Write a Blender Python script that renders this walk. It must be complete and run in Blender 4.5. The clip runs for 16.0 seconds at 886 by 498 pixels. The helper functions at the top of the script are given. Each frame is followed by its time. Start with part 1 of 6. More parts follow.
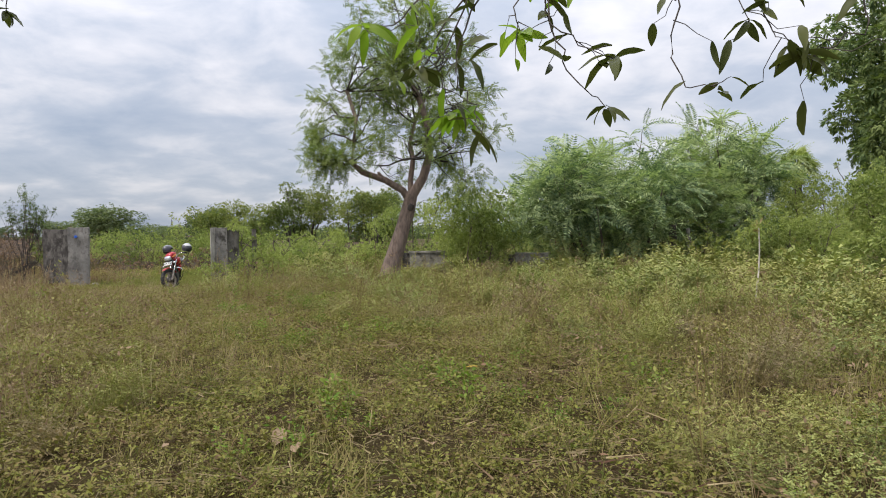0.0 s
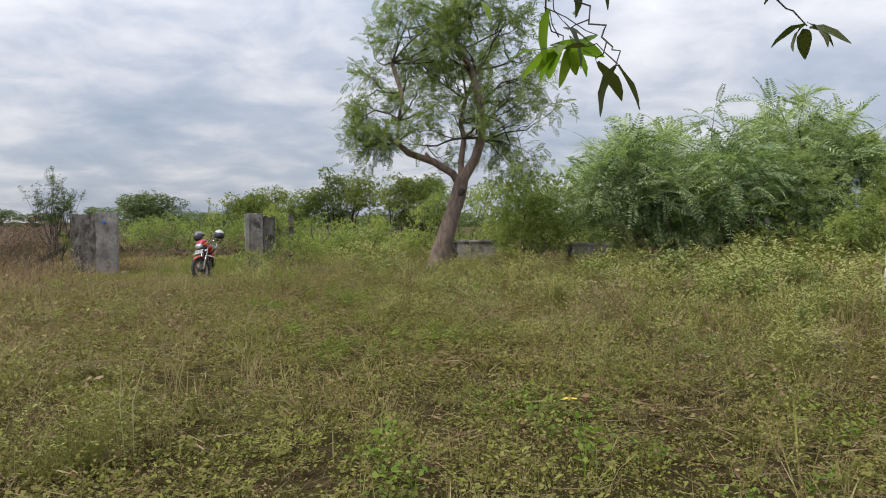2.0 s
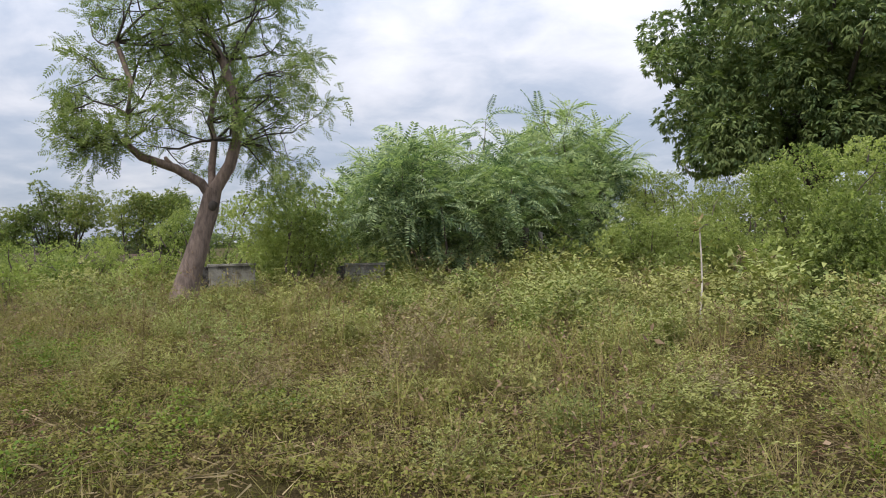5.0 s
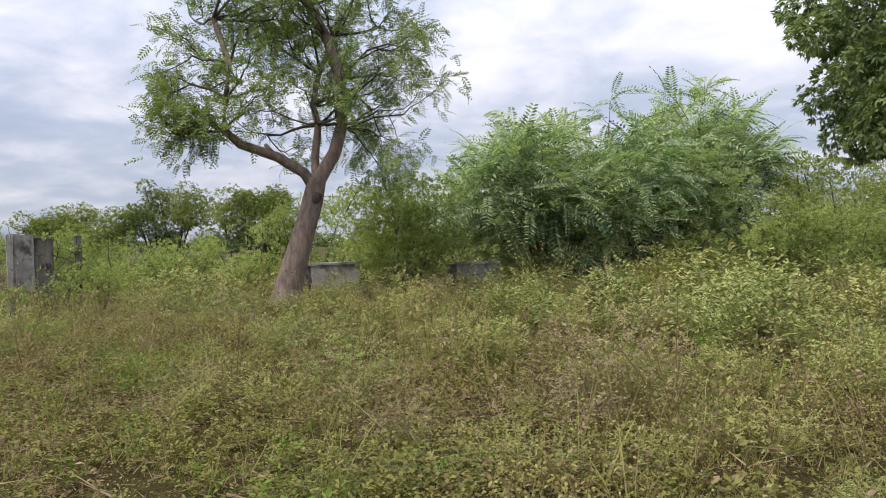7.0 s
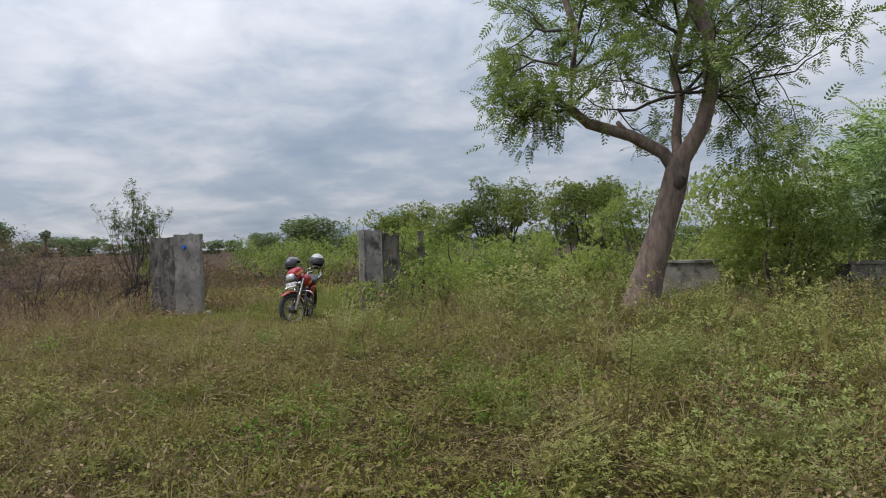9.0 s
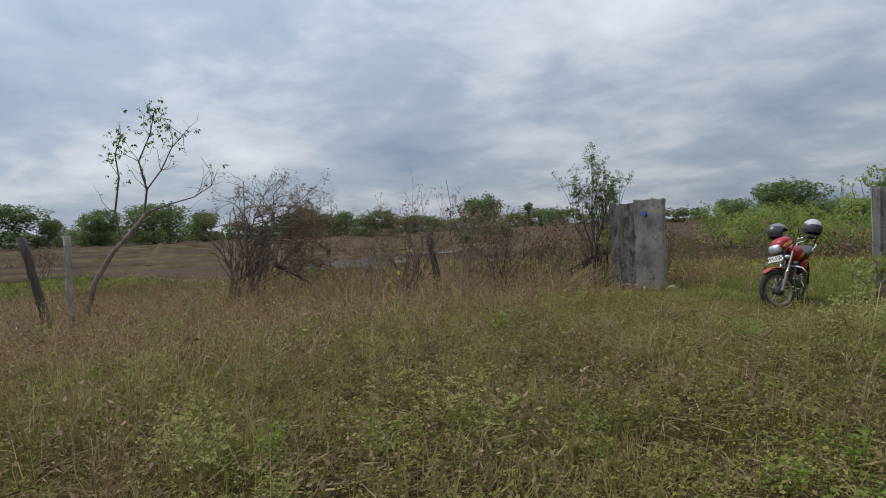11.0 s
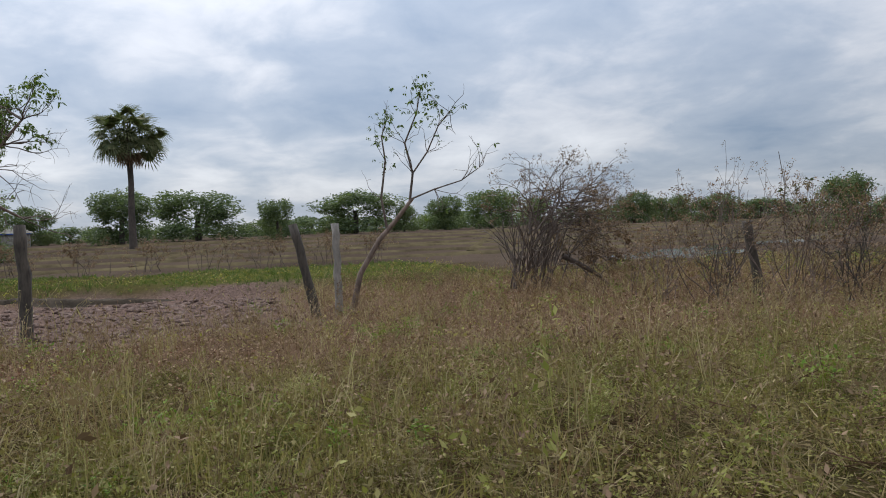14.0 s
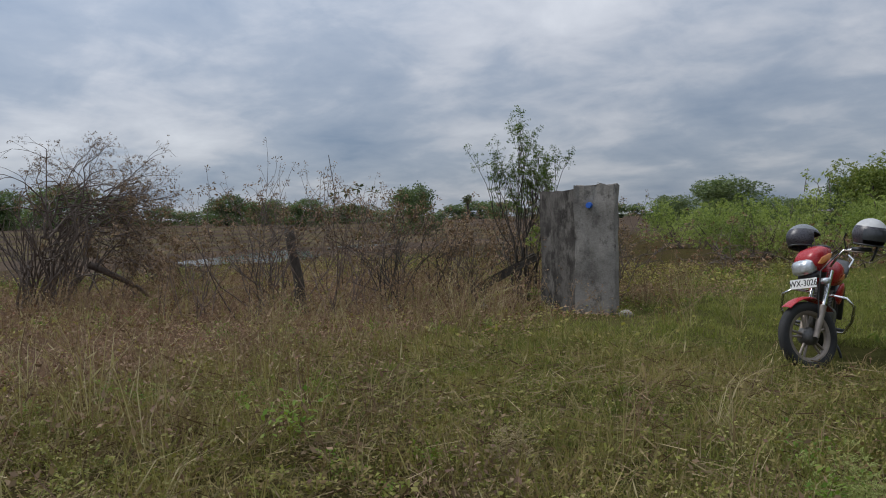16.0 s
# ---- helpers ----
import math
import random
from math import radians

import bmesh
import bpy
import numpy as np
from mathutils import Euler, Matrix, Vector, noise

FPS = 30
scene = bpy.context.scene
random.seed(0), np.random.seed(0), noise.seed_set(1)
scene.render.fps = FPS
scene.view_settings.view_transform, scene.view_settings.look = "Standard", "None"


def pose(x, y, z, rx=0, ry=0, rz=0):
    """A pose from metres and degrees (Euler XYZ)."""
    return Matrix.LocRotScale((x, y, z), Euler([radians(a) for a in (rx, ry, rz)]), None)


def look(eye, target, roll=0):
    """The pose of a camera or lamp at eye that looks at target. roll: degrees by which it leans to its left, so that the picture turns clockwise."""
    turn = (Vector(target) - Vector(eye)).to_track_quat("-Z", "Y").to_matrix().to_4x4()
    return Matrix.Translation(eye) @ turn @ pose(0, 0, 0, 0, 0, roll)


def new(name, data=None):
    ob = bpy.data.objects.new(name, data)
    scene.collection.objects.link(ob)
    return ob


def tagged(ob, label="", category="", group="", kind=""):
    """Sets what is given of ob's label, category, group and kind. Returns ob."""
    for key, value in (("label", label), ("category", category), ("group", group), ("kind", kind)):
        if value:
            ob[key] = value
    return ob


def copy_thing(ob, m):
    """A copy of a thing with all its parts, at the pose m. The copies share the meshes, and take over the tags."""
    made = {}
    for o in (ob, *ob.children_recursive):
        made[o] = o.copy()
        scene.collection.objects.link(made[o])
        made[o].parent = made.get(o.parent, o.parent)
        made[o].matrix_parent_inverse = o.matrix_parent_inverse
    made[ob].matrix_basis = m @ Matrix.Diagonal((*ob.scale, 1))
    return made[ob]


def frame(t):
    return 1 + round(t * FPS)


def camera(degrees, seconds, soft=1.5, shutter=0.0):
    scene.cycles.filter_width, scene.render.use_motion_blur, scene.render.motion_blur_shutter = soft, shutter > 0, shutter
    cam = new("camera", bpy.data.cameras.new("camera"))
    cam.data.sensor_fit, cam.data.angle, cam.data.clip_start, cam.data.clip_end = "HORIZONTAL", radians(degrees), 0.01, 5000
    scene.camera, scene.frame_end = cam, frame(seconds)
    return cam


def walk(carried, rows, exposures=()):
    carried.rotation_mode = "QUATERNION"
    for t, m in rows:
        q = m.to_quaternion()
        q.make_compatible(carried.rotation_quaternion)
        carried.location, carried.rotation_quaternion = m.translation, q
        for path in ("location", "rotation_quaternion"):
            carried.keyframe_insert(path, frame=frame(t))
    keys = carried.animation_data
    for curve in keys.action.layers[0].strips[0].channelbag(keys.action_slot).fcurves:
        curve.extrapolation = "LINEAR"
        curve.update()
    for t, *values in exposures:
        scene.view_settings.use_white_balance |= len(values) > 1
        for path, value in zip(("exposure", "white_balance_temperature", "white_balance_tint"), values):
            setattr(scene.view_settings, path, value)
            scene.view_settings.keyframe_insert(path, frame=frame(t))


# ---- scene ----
cam = camera(63.4, 16.0, soft=1.0)
METRES, EYE, TILT, LEAN, TURN = 15.0, 1.257, 0.0, 0.0, 0.0
ROWS = [
    (0.0, 0.0, 0.0, 0.0, -0.01, -1.25, 0.46),
    (0.5, -0.0084, 0.0306, 0.0006, 3.65, -1.55, 0.66),
    (1.0, -0.0185, 0.0611, -0.002, 3.86, -1.89, 0.54),
    (1.5, -0.0217, 0.0898, -0.0031, 3.78, -2.12, 0.28),
    (2.0, -0.0243, 0.1187, -0.0013, 3.06, -2.17, 0.11),
    (2.5, -0.0278, 0.1482, 0.0009, -1.31, -1.93, 0.07),
    (3.0, -0.0273, 0.1783, -0.001, -2.22, -1.73, 0.33),
    (3.5, -0.0301, 0.2058, -0.0022, -4.13, -1.52, 0.4),
    (4.0, -0.0328, 0.2309, -0.0015, -9.82, -1.25, 0.57),
    (6.5, -0.0374, 0.3834, -0.0051, -18.29, -0.58, 1.39),
    (7.0, -0.0434, 0.4158, -0.0059, -9.02, -0.79, 1.46),
    (7.5, -0.0537, 0.4452, -0.0071, -1.34, -0.59, 1.55),
    (8.0, -0.0649, 0.4762, -0.0064, 5.49, -0.5, 1.41),
    (10.5, -0.1357, 0.6233, -0.0071, 38.5, -1.46, 2.28),
    (11.0, -0.1607, 0.6496, -0.0085, 51.9, -1.69, 2.35),
    (11.5, -0.1866, 0.67, -0.0098, 63.95, -1.75, 3.04),
    (12.0, -0.2069, 0.6892, -0.0096, 74.19, -1.5, 3.01),
    (12.5, -0.2233, 0.7112, -0.008, 81.22, -1.71, 2.88),
    (13.0, -0.2449, 0.7373, -0.0085, 81.14, -1.88, 2.65),
    (13.5, -0.2624, 0.7624, -0.0087, 80.9, -1.66, 2.49),
    (14.0, -0.2811, 0.7866, -0.0073, 78.41, -1.85, 2.25),
    (14.5, -0.3022, 0.8106, -0.0067, 67.19, -1.96, 1.67),
    (15.0, -0.3173, 0.8397, -0.0095, 59.16, -2.34, 1.69),
    (15.5, -0.3335, 0.8675, -0.0106, 53.38, -2.38, 1.3),
    (16.0, -0.3476, 0.8957, -0.0094, 47.22, -2.51, 1.11),
]
walk(cam, [(t, pose(0, 0, EYE, TILT, LEAN, TURN) @ pose(METRES * x, METRES * y, METRES * z, 90 + pitch, roll, yaw)) for t, x, y, z, yaw, pitch, roll in ROWS],
     [(0.0, 0.42, 6600, 13), (0.5, 0.3, 6600, 13), (1.0, 0.16, 6550, 12), (2.0, 0.3, 6550, 12), (4.2, 0.32, 6500, 11), (6.3, 0.54, 6300, 18), (7.2, 0.44, 6450, 15), (8.2, 0.18, 6400, 12), (10.3, -0.11, 6250, 10), (11.0, -0.16, 6250, 10), (12.5, -0.08, 6300, 10), (14.2, -0.06, 6300, 10), (15.2, -0.26, 6250, 10), (16.0, -0.33, 6200, 10)])


# ---- light ----
SUN_EL, SUN_AZ = radians(48), radians(241)
SUN_DIR = Vector((math.sin(SUN_AZ) * math.cos(SUN_EL), math.cos(SUN_AZ) * math.cos(SUN_EL), math.sin(SUN_EL)))
world = bpy.data.worlds.new("overcast_sky")
scene.world = world
world.use_nodes = True
wn, wl = world.node_tree.nodes, world.node_tree.links
wn.clear()


def wnode(kind, **inputs):
    n = wn.new(kind)
    for k, v in inputs.items():
        n.inputs[k.replace("_", " ")].default_value = v
    return n


def wmath(op, a, b=None):
    n = wn.new("ShaderNodeMath")
    n.operation = op
    for i, v in enumerate((a, b)):
        if v is None:
            continue
        if isinstance(v, (int, float)):
            n.inputs[i].default_value = v
        else:
            wl.new(v, n.inputs[i])
    return n.outputs[0]


def wramp(fac, stops):
    n = wn.new("ShaderNodeValToRGB")
    e = n.color_ramp.elements
    while len(e) < len(stops):
        e.new(0.5)
    for s, (pos, col) in zip(e, stops):
        s.position, s.color = pos, (*col, 1)
    wl.new(fac, n.inputs[0])
    return n.outputs[0]


sky = wn.new("ShaderNodeTexSky")
sky.sky_type, sky.sun_disc = "NISHITA", False
sky.sun_elevation, sky.sun_rotation = SUN_EL, SUN_AZ
coord = wn.new("ShaderNodeTexCoord")
xyz = wn.new("ShaderNodeSeparateXYZ")
wl.new(coord.outputs["Generated"], xyz.inputs[0])
up = wmath("MAXIMUM", xyz.outputs[2], 0.0)
flat = wmath("ADD", up, 0.24)
cxy = wn.new("ShaderNodeCombineXYZ")
wl.new(wmath("DIVIDE", xyz.outputs[0], flat), cxy.inputs[0])
wl.new(wmath("DIVIDE", xyz.outputs[1], flat), cxy.inputs[1])
big = wnode("ShaderNodeTexNoise", Scale=1.0, Detail=8.0, Roughness=0.5, Distortion=0.25)
small = wnode("ShaderNodeTexNoise", Scale=3.6, Detail=7.0, Roughness=0.55, Distortion=0.3)
wl.new(cxy.outputs[0], big.inputs["Vector"])
wl.new(cxy.outputs[0], small.inputs["Vector"])
cover = wmath("ADD", wmath("MULTIPLY", big.outputs[0], 0.65), wmath("MULTIPLY", small.outputs[0], 0.35))
clouds = wramp(cover, [(0.33, (0.84, 0.85, 0.88)), (0.44, (0.66, 0.68, 0.73)), (0.53, (0.45, 0.505, 0.595)), (0.68, (0.28, 0.355, 0.475))])
near_sun = wn.new("ShaderNodeVectorMath")
near_sun.operation = "DOT_PRODUCT"
wl.new(coord.outputs["Generated"], near_sun.inputs[0])
near_sun.inputs[1].default_value = SUN_DIR
glow = wmath("MULTIPLY", wmath("POWER", wmath("MAXIMUM", near_sun.outputs["Value"], 0.0), 1.6), 0.55)
lift = wmath("ADD", wmath("ADD", wmath("MULTIPLY", wmath("POWER", up, 1.6), 3.0), glow), 0.95)
bright = wn.new("ShaderNodeVectorMath")
bright.operation = "SCALE"
wl.new(clouds, bright.inputs[0])
wl.new(lift, bright.inputs["Scale"])
bg_cloud = wnode("ShaderNodeBackground", Strength=0.84)
wl.new(bright.outputs[0], bg_cloud.inputs[0])
bg_sky = wnode("ShaderNodeBackground", Strength=0.1)
wl.new(sky.outputs[0], bg_sky.inputs[0])
mixed = wnode("ShaderNodeMixShader", Fac=0.88)
wl.new(bg_sky.outputs[0], mixed.inputs[1])
wl.new(bg_cloud.outputs[0], mixed.inputs[2])
wl.new(mixed.outputs[0], wn.new("ShaderNodeOutputWorld").inputs[0])

sun = new("sun", bpy.data.lights.new("sun", "SUN"))
sun.data.energy, sun.data.angle, sun.data.color = 2.3, radians(25), (1.0, 0.96, 0.9)
sun.matrix_world = look(SUN_DIR * 60, (0, 0, 0))


# ---- materials ----
class Nodes:
    """A small builder of node materials."""

    def __init__(self, name):
        self.mat = bpy.data.materials.new(name)
        self.mat.use_nodes = True
        self.n, self.l = self.mat.node_tree.nodes, self.mat.node_tree.links
        self.bsdf = self.n["Principled BSDF"]
        self.out = self.n["Material Output"]
        self.geo = self.n.new("ShaderNodeNewGeometry")

    def noise(self, scale, detail=4.0, rough=0.55, vec=None, stretch=None):
        n = self.n.new("ShaderNodeTexNoise")
        n.inputs["Scale"].default_value, n.inputs["Detail"].default_value, n.inputs["Roughness"].default_value = scale, detail, rough
        v = vec or self.geo.outputs["Position"]
        if stretch:
            s = self.n.new("ShaderNodeVectorMath")
            s.operation = "MULTIPLY"
            s.inputs[1].default_value = stretch
            self.l.new(v, s.inputs[0])
            v = s.outputs[0]
        self.l.new(v, n.inputs["Vector"])
        return n.outputs[0]

    def ramp(self, fac, stops):
        n = self.n.new("ShaderNodeValToRGB")
        e = n.color_ramp.elements
        while len(e) < len(stops):
            e.new(0.5)
        for s, (pos, col) in zip(e, stops):
            s.position, s.color = pos, (*(col if isinstance(col, tuple) else (col, col, col)), 1)
        self.l.new(fac, n.inputs[0])
        return n.outputs[0]

    def mix(self, fac, a, b, kind="MIX"):
        n = self.n.new("ShaderNodeMixRGB")
        n.blend_type = kind
        for i, v in enumerate((fac, a, b)):
            if isinstance(v, (int, float)):
                n.inputs[i].default_value = v if i == 0 else (v, v, v, 1)
            elif isinstance(v, tuple):
                n.inputs[i].default_value = (*v, 1)
            else:
                self.l.new(v, n.inputs[i])
        return n.outputs[0]

    def math(self, op, a, b):
        n = self.n.new("ShaderNodeMath")
        n.operation = op
        for i, v in enumerate((a, b)):
            if isinstance(v, (int, float)):
                n.inputs[i].default_value = v
            else:
                self.l.new(v, n.inputs[i])
        return n.outputs[0]

    def attr(self, name):
        n = self.n.new("ShaderNodeAttribute")
        n.attribute_name = name
        return n.outputs["Fac"]

    def color(self, c):
        self.l.new(c, self.bsdf.inputs["Base Color"])

    def rough(self, v):
        if isinstance(v, (int, float)):
            self.bsdf.inputs["Roughness"].default_value = v
        else:
            self.l.new(v, self.bsdf.inputs["Roughness"])

    def bump(self, height, dist, strength=1.0):
        n = self.n.new("ShaderNodeBump")
        n.inputs["Distance"].default_value, n.inputs["Strength"].default_value = dist, strength
        self.l.new(height, n.inputs["Height"])
        self.l.new(n.outputs[0], self.bsdf.inputs["Normal"])


def foliage(name, cols, thin=0.35, rough=0.55, patch=0.7):
    """Leaves: each leaf has its own tone, patches of a metre or so drift between tones, and light passes through."""
    m = Nodes(name)
    r = m.math("ADD", m.math("MULTIPLY", m.geo.outputs["Random Per Island"], 0.42), m.math("MULTIPLY", m.noise(patch, 3.0), 0.95))
    stops = [(0.25 + 0.6 * i / max(1, len(cols) - 1), c) for i, c in enumerate(cols)]
    c = m.ramp(r, stops)
    m.color(c)
    m.rough(rough)
    m.bsdf.inputs["Specular IOR Level"].default_value = 0.1
    t = m.n.new("ShaderNodeBsdfTranslucent")
    m.l.new(m.mix(1.0, c, (1.0, 1.15, 0.6), "MULTIPLY"), t.inputs[0])
    s = m.n.new("ShaderNodeMixShader")
    s.inputs[0].default_value = thin
    m.l.new(m.bsdf.outputs[0], s.inputs[1])
    m.l.new(t.outputs[0], s.inputs[2])
    m.l.new(s.outputs[0], m.out.inputs[0])
    return m.mat


def streaked(name, a, b, dark, cover):
    """Old concrete with black streaks that run down from the top and damp blotches."""
    m = Nodes(name)
    f, g = m.noise(2.4, 6.0, 0.65), m.noise(45.0, 4.0, 0.6)
    c = m.mix(0.3, m.ramp(f, [(0.32, a), (0.68, b)]), m.ramp(g, [(0.3, a), (0.7, b)]))
    s = m.noise(4.0, 6.0, 0.72, stretch=(1, 1, 0.75))
    k = m.math("MULTIPLY", m.ramp(s, [(cover, 0.0), (cover + 0.13, 1.0)]), m.ramp(f, [(0.3, 0.35), (0.6, 1.0)]))
    m.color(m.mix(k, c, dark))
    m.rough(0.92)
    m.bsdf.inputs["Specular IOR Level"].default_value = 0.2
    m.bump(g, 0.008)
    return m.mat


def bark(name, a, b, scale=14.0, bumpd=0.012):
    m = Nodes(name)
    f = m.noise(scale, 6.0, 0.65, stretch=(1, 1, 0.3))
    c = m.mix(m.ramp(m.noise(1.7, 3.0), [(0.4, 0.0), (0.65, 1.0)]), m.ramp(f, [(0.3, a), (0.7, b)]), m.ramp(f, [(0.3, tuple(0.6 * v for v in a)), (0.7, tuple(0.75 * v for v in b))]))
    m.color(c)
    m.rough(0.9)
    m.bump(f, bumpd)
    return m.mat


def surface(name, a, b, scale=6.0, rough=0.7, bumpd=0.003, fine=60.0, metal=0.0, stain=None, gloss=0.5):
    """A plain surface with tone at two scales and fine relief."""
    m = Nodes(name)
    f = m.noise(scale, 6.0, 0.6)
    g = m.noise(fine, 4.0, 0.6)
    c = m.mix(0.25, m.ramp(f, [(0.32, a), (0.68, b)]), m.ramp(g, [(0.3, a), (0.7, b)]))
    if stain:
        c = m.mix(m.ramp(m.noise(scale * 0.35, 5.0, 0.7), [(0.5, 0.0), (0.64, 0.85)]), c, stain)
    m.color(c)
    m.rough(m.ramp(g, [(0.3, max(0.0, rough - 0.1)), (0.7, min(1.0, rough + 0.1))]))
    m.bsdf.inputs["Metallic"].default_value = metal
    m.bsdf.inputs["Specular IOR Level"].default_value = gloss
    m.bump(g, bumpd)
    return m.mat


WEED = foliage("weed_leaves", [(0.072, 0.084, 0.023), (0.17, 0.18, 0.048), (0.275, 0.268, 0.078), (0.25, 0.20, 0.082), (0.15, 0.104, 0.054)], 0.22, patch=0.55)
YELLOWWEED = foliage("yellow_green_weeds", [(0.078, 0.084, 0.024), (0.195, 0.198, 0.058), (0.32, 0.31, 0.105)], 0.22, patch=0.9)
GREENWEED = foliage("fresh_green_weeds", [(0.06, 0.082, 0.024), (0.16, 0.19, 0.056), (0.29, 0.305, 0.10)], 0.22, patch=0.9)
GREYWEED = foliage("grey_green_weeds", [(0.058, 0.07, 0.024), (0.17, 0.182, 0.06), (0.31, 0.31, 0.11)], 0.22, patch=0.9)
BROWNWEED = foliage("browned_weeds", [(0.075, 0.058, 0.035), (0.17, 0.13, 0.07), (0.28, 0.22, 0.115)], 0.22, patch=0.9)
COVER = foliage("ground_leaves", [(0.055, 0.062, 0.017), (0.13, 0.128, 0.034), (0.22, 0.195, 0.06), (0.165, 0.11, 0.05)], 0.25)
# Brighter copy of the ground leaves for farther off, sunlight put into the colour.
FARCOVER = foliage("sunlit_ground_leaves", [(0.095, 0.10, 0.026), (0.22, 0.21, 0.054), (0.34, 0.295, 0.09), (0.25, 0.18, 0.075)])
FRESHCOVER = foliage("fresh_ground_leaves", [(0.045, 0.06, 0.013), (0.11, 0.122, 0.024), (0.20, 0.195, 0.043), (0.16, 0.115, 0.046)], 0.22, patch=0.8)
BANKGRASS = foliage("bank_grass", [(0.035, 0.058, 0.016), (0.075, 0.11, 0.028), (0.135, 0.16, 0.05)], 0.3, patch=0.4)
LUSH = foliage("lush_leaves", [(0.05, 0.10, 0.016), (0.11, 0.18, 0.026), (0.18, 0.23, 0.04)])
DRYGRASS = foliage("dry_grass", [(0.13, 0.11, 0.05), (0.27, 0.215, 0.105), (0.41, 0.34, 0.19), (0.22, 0.14, 0.08)], 0.25)
GREENGRASS = foliage("green_grass", [(0.09, 0.11, 0.025), (0.18, 0.185, 0.045), (0.29, 0.26, 0.095)], 0.3)
GRASSMIX = foliage("mixed_fine_grass", [(0.055, 0.068, 0.02), (0.135, 0.142, 0.04), (0.25, 0.21, 0.08), (0.36, 0.275, 0.135)], 0.3, patch=1.2)
RUSSET = foliage("russet_stalks", [(0.095, 0.055, 0.037), (0.185, 0.113, 0.072), (0.30, 0.21, 0.13), (0.13, 0.08, 0.056)], 0.15, 0.8)
LITTER = foliage("fallen_leaves", [(0.10, 0.05, 0.03), (0.20, 0.12, 0.07), (0.30, 0.21, 0.13), (0.16, 0.07, 0.04)], 0.1, 0.7)
THATCH = foliage("dead_straw", [(0.05, 0.035, 0.02), (0.14, 0.10, 0.055), (0.33, 0.26, 0.14), (0.10, 0.055, 0.035)], 0.1, 0.8, patch=2.5)
NEEM = foliage("neem_leaves", [(0.06, 0.095, 0.03), (0.135, 0.185, 0.055), (0.25, 0.29, 0.10)], 0.38)
LEUC = foliage("feathery_leaves", [(0.042, 0.076, 0.048), (0.155, 0.22, 0.112), (0.44, 0.50, 0.24)], 0.36, patch=0.5)
MANGO = foliage("mango_leaves", [(0.05, 0.08, 0.038), (0.105, 0.152, 0.06), (0.20, 0.24, 0.085)], 0.3, 0.6, patch=0.7)
SHRUB = foliage("shrub_leaves", [(0.06, 0.088, 0.03), (0.185, 0.23, 0.07), (0.36, 0.39, 0.13)], 0.45, patch=0.5)
# Distance haze is put into this leaf colour, lightened and turned bluish.
HAZEDLEAF = foliage("hazed_far_leaves", [(0.05, 0.072, 0.042), (0.09, 0.122, 0.062), (0.17, 0.20, 0.088)], 0.3, patch=0.15)
FARGREEN = foliage("olive_tree_leaves", [(0.06, 0.085, 0.03), (0.125, 0.165, 0.05), (0.26, 0.275, 0.08)], 0.35, patch=0.4)
# Overhead leaves with shade put into their colour; also for withered ones.
DARKLEAF = foliage("shaded_and_withered_leaves", [(0.02, 0.03, 0.012), (0.045, 0.055, 0.018), (0.08, 0.085, 0.025)], 0.3, 0.35, patch=2.0)
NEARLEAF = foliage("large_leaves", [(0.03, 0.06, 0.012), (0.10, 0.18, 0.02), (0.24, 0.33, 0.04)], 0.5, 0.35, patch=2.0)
PALMLEAF = foliage("palm_leaves", [(0.04, 0.058, 0.026), (0.08, 0.10, 0.045), (0.16, 0.165, 0.08)], 0.25, patch=0.9)
BARK = bark("grey_brown_bark", (0.095, 0.066, 0.05), (0.26, 0.19, 0.15))
DARKBARK = bark("dark_bark", (0.04, 0.032, 0.025), (0.10, 0.08, 0.065))
TWIG = bark("dry_twigs", (0.07, 0.05, 0.04), (0.17, 0.13, 0.10), 20, 0.002)
PALEWOOD = bark("bleached_wood", (0.30, 0.26, 0.20), (0.55, 0.50, 0.42), 15, 0.003)
POSTWOOD = bark("weathered_post_wood", (0.035, 0.028, 0.022), (0.11, 0.09, 0.07), 18, 0.008)
PALEPOST = bark("pale_post", (0.17, 0.15, 0.125), (0.33, 0.30, 0.26), 15, 0.006)


# ---- mesh tools ----
def mesh_np(name, V, quads=None, tris=None, smooth=False):
    V = np.asarray(V, dtype=np.float32).reshape(-1, 3)
    parts, sizes = [], []
    for a, k in ((quads, 4), (tris, 3)):
        if a is not None and len(a):
            a = np.asarray(a, dtype=np.int32).reshape(-1, k)
            parts.append(a.ravel())
            sizes.append(np.full(len(a), k, dtype=np.int32))
    loops, sizes = np.concatenate(parts), np.concatenate(sizes)
    starts = np.concatenate(([0], np.cumsum(sizes)[:-1])).astype(np.int32)
    me = bpy.data.meshes.new(name)
    me.vertices.add(len(V))
    me.vertices.foreach_set("co", V.ravel())
    me.loops.add(len(loops))
    me.loops.foreach_set("vertex_index", loops)
    me.polygons.add(len(sizes))
    me.polygons.foreach_set("loop_start", starts)
    if smooth:
        me.polygons.foreach_set("use_smooth", np.ones(len(sizes), dtype=bool))
    me.update(calc_edges=True)
    me.validate()
    return me


def put(name, V, quads, mat, parent=None, label="", category="", group="", kind="", loc=(0, 0, 0), smooth=False, tris=None):
    if quads is not None and np.shape(quads)[-1] == 3:
        quads, tris = None, quads
    ob = new(name, mesh_np(name, V, quads, tris, smooth))
    ob.data.materials.append(mat)
    ob.location = loc
    if parent is not None:
        ob.parent = parent
    return tagged(ob, label, category, group, kind)


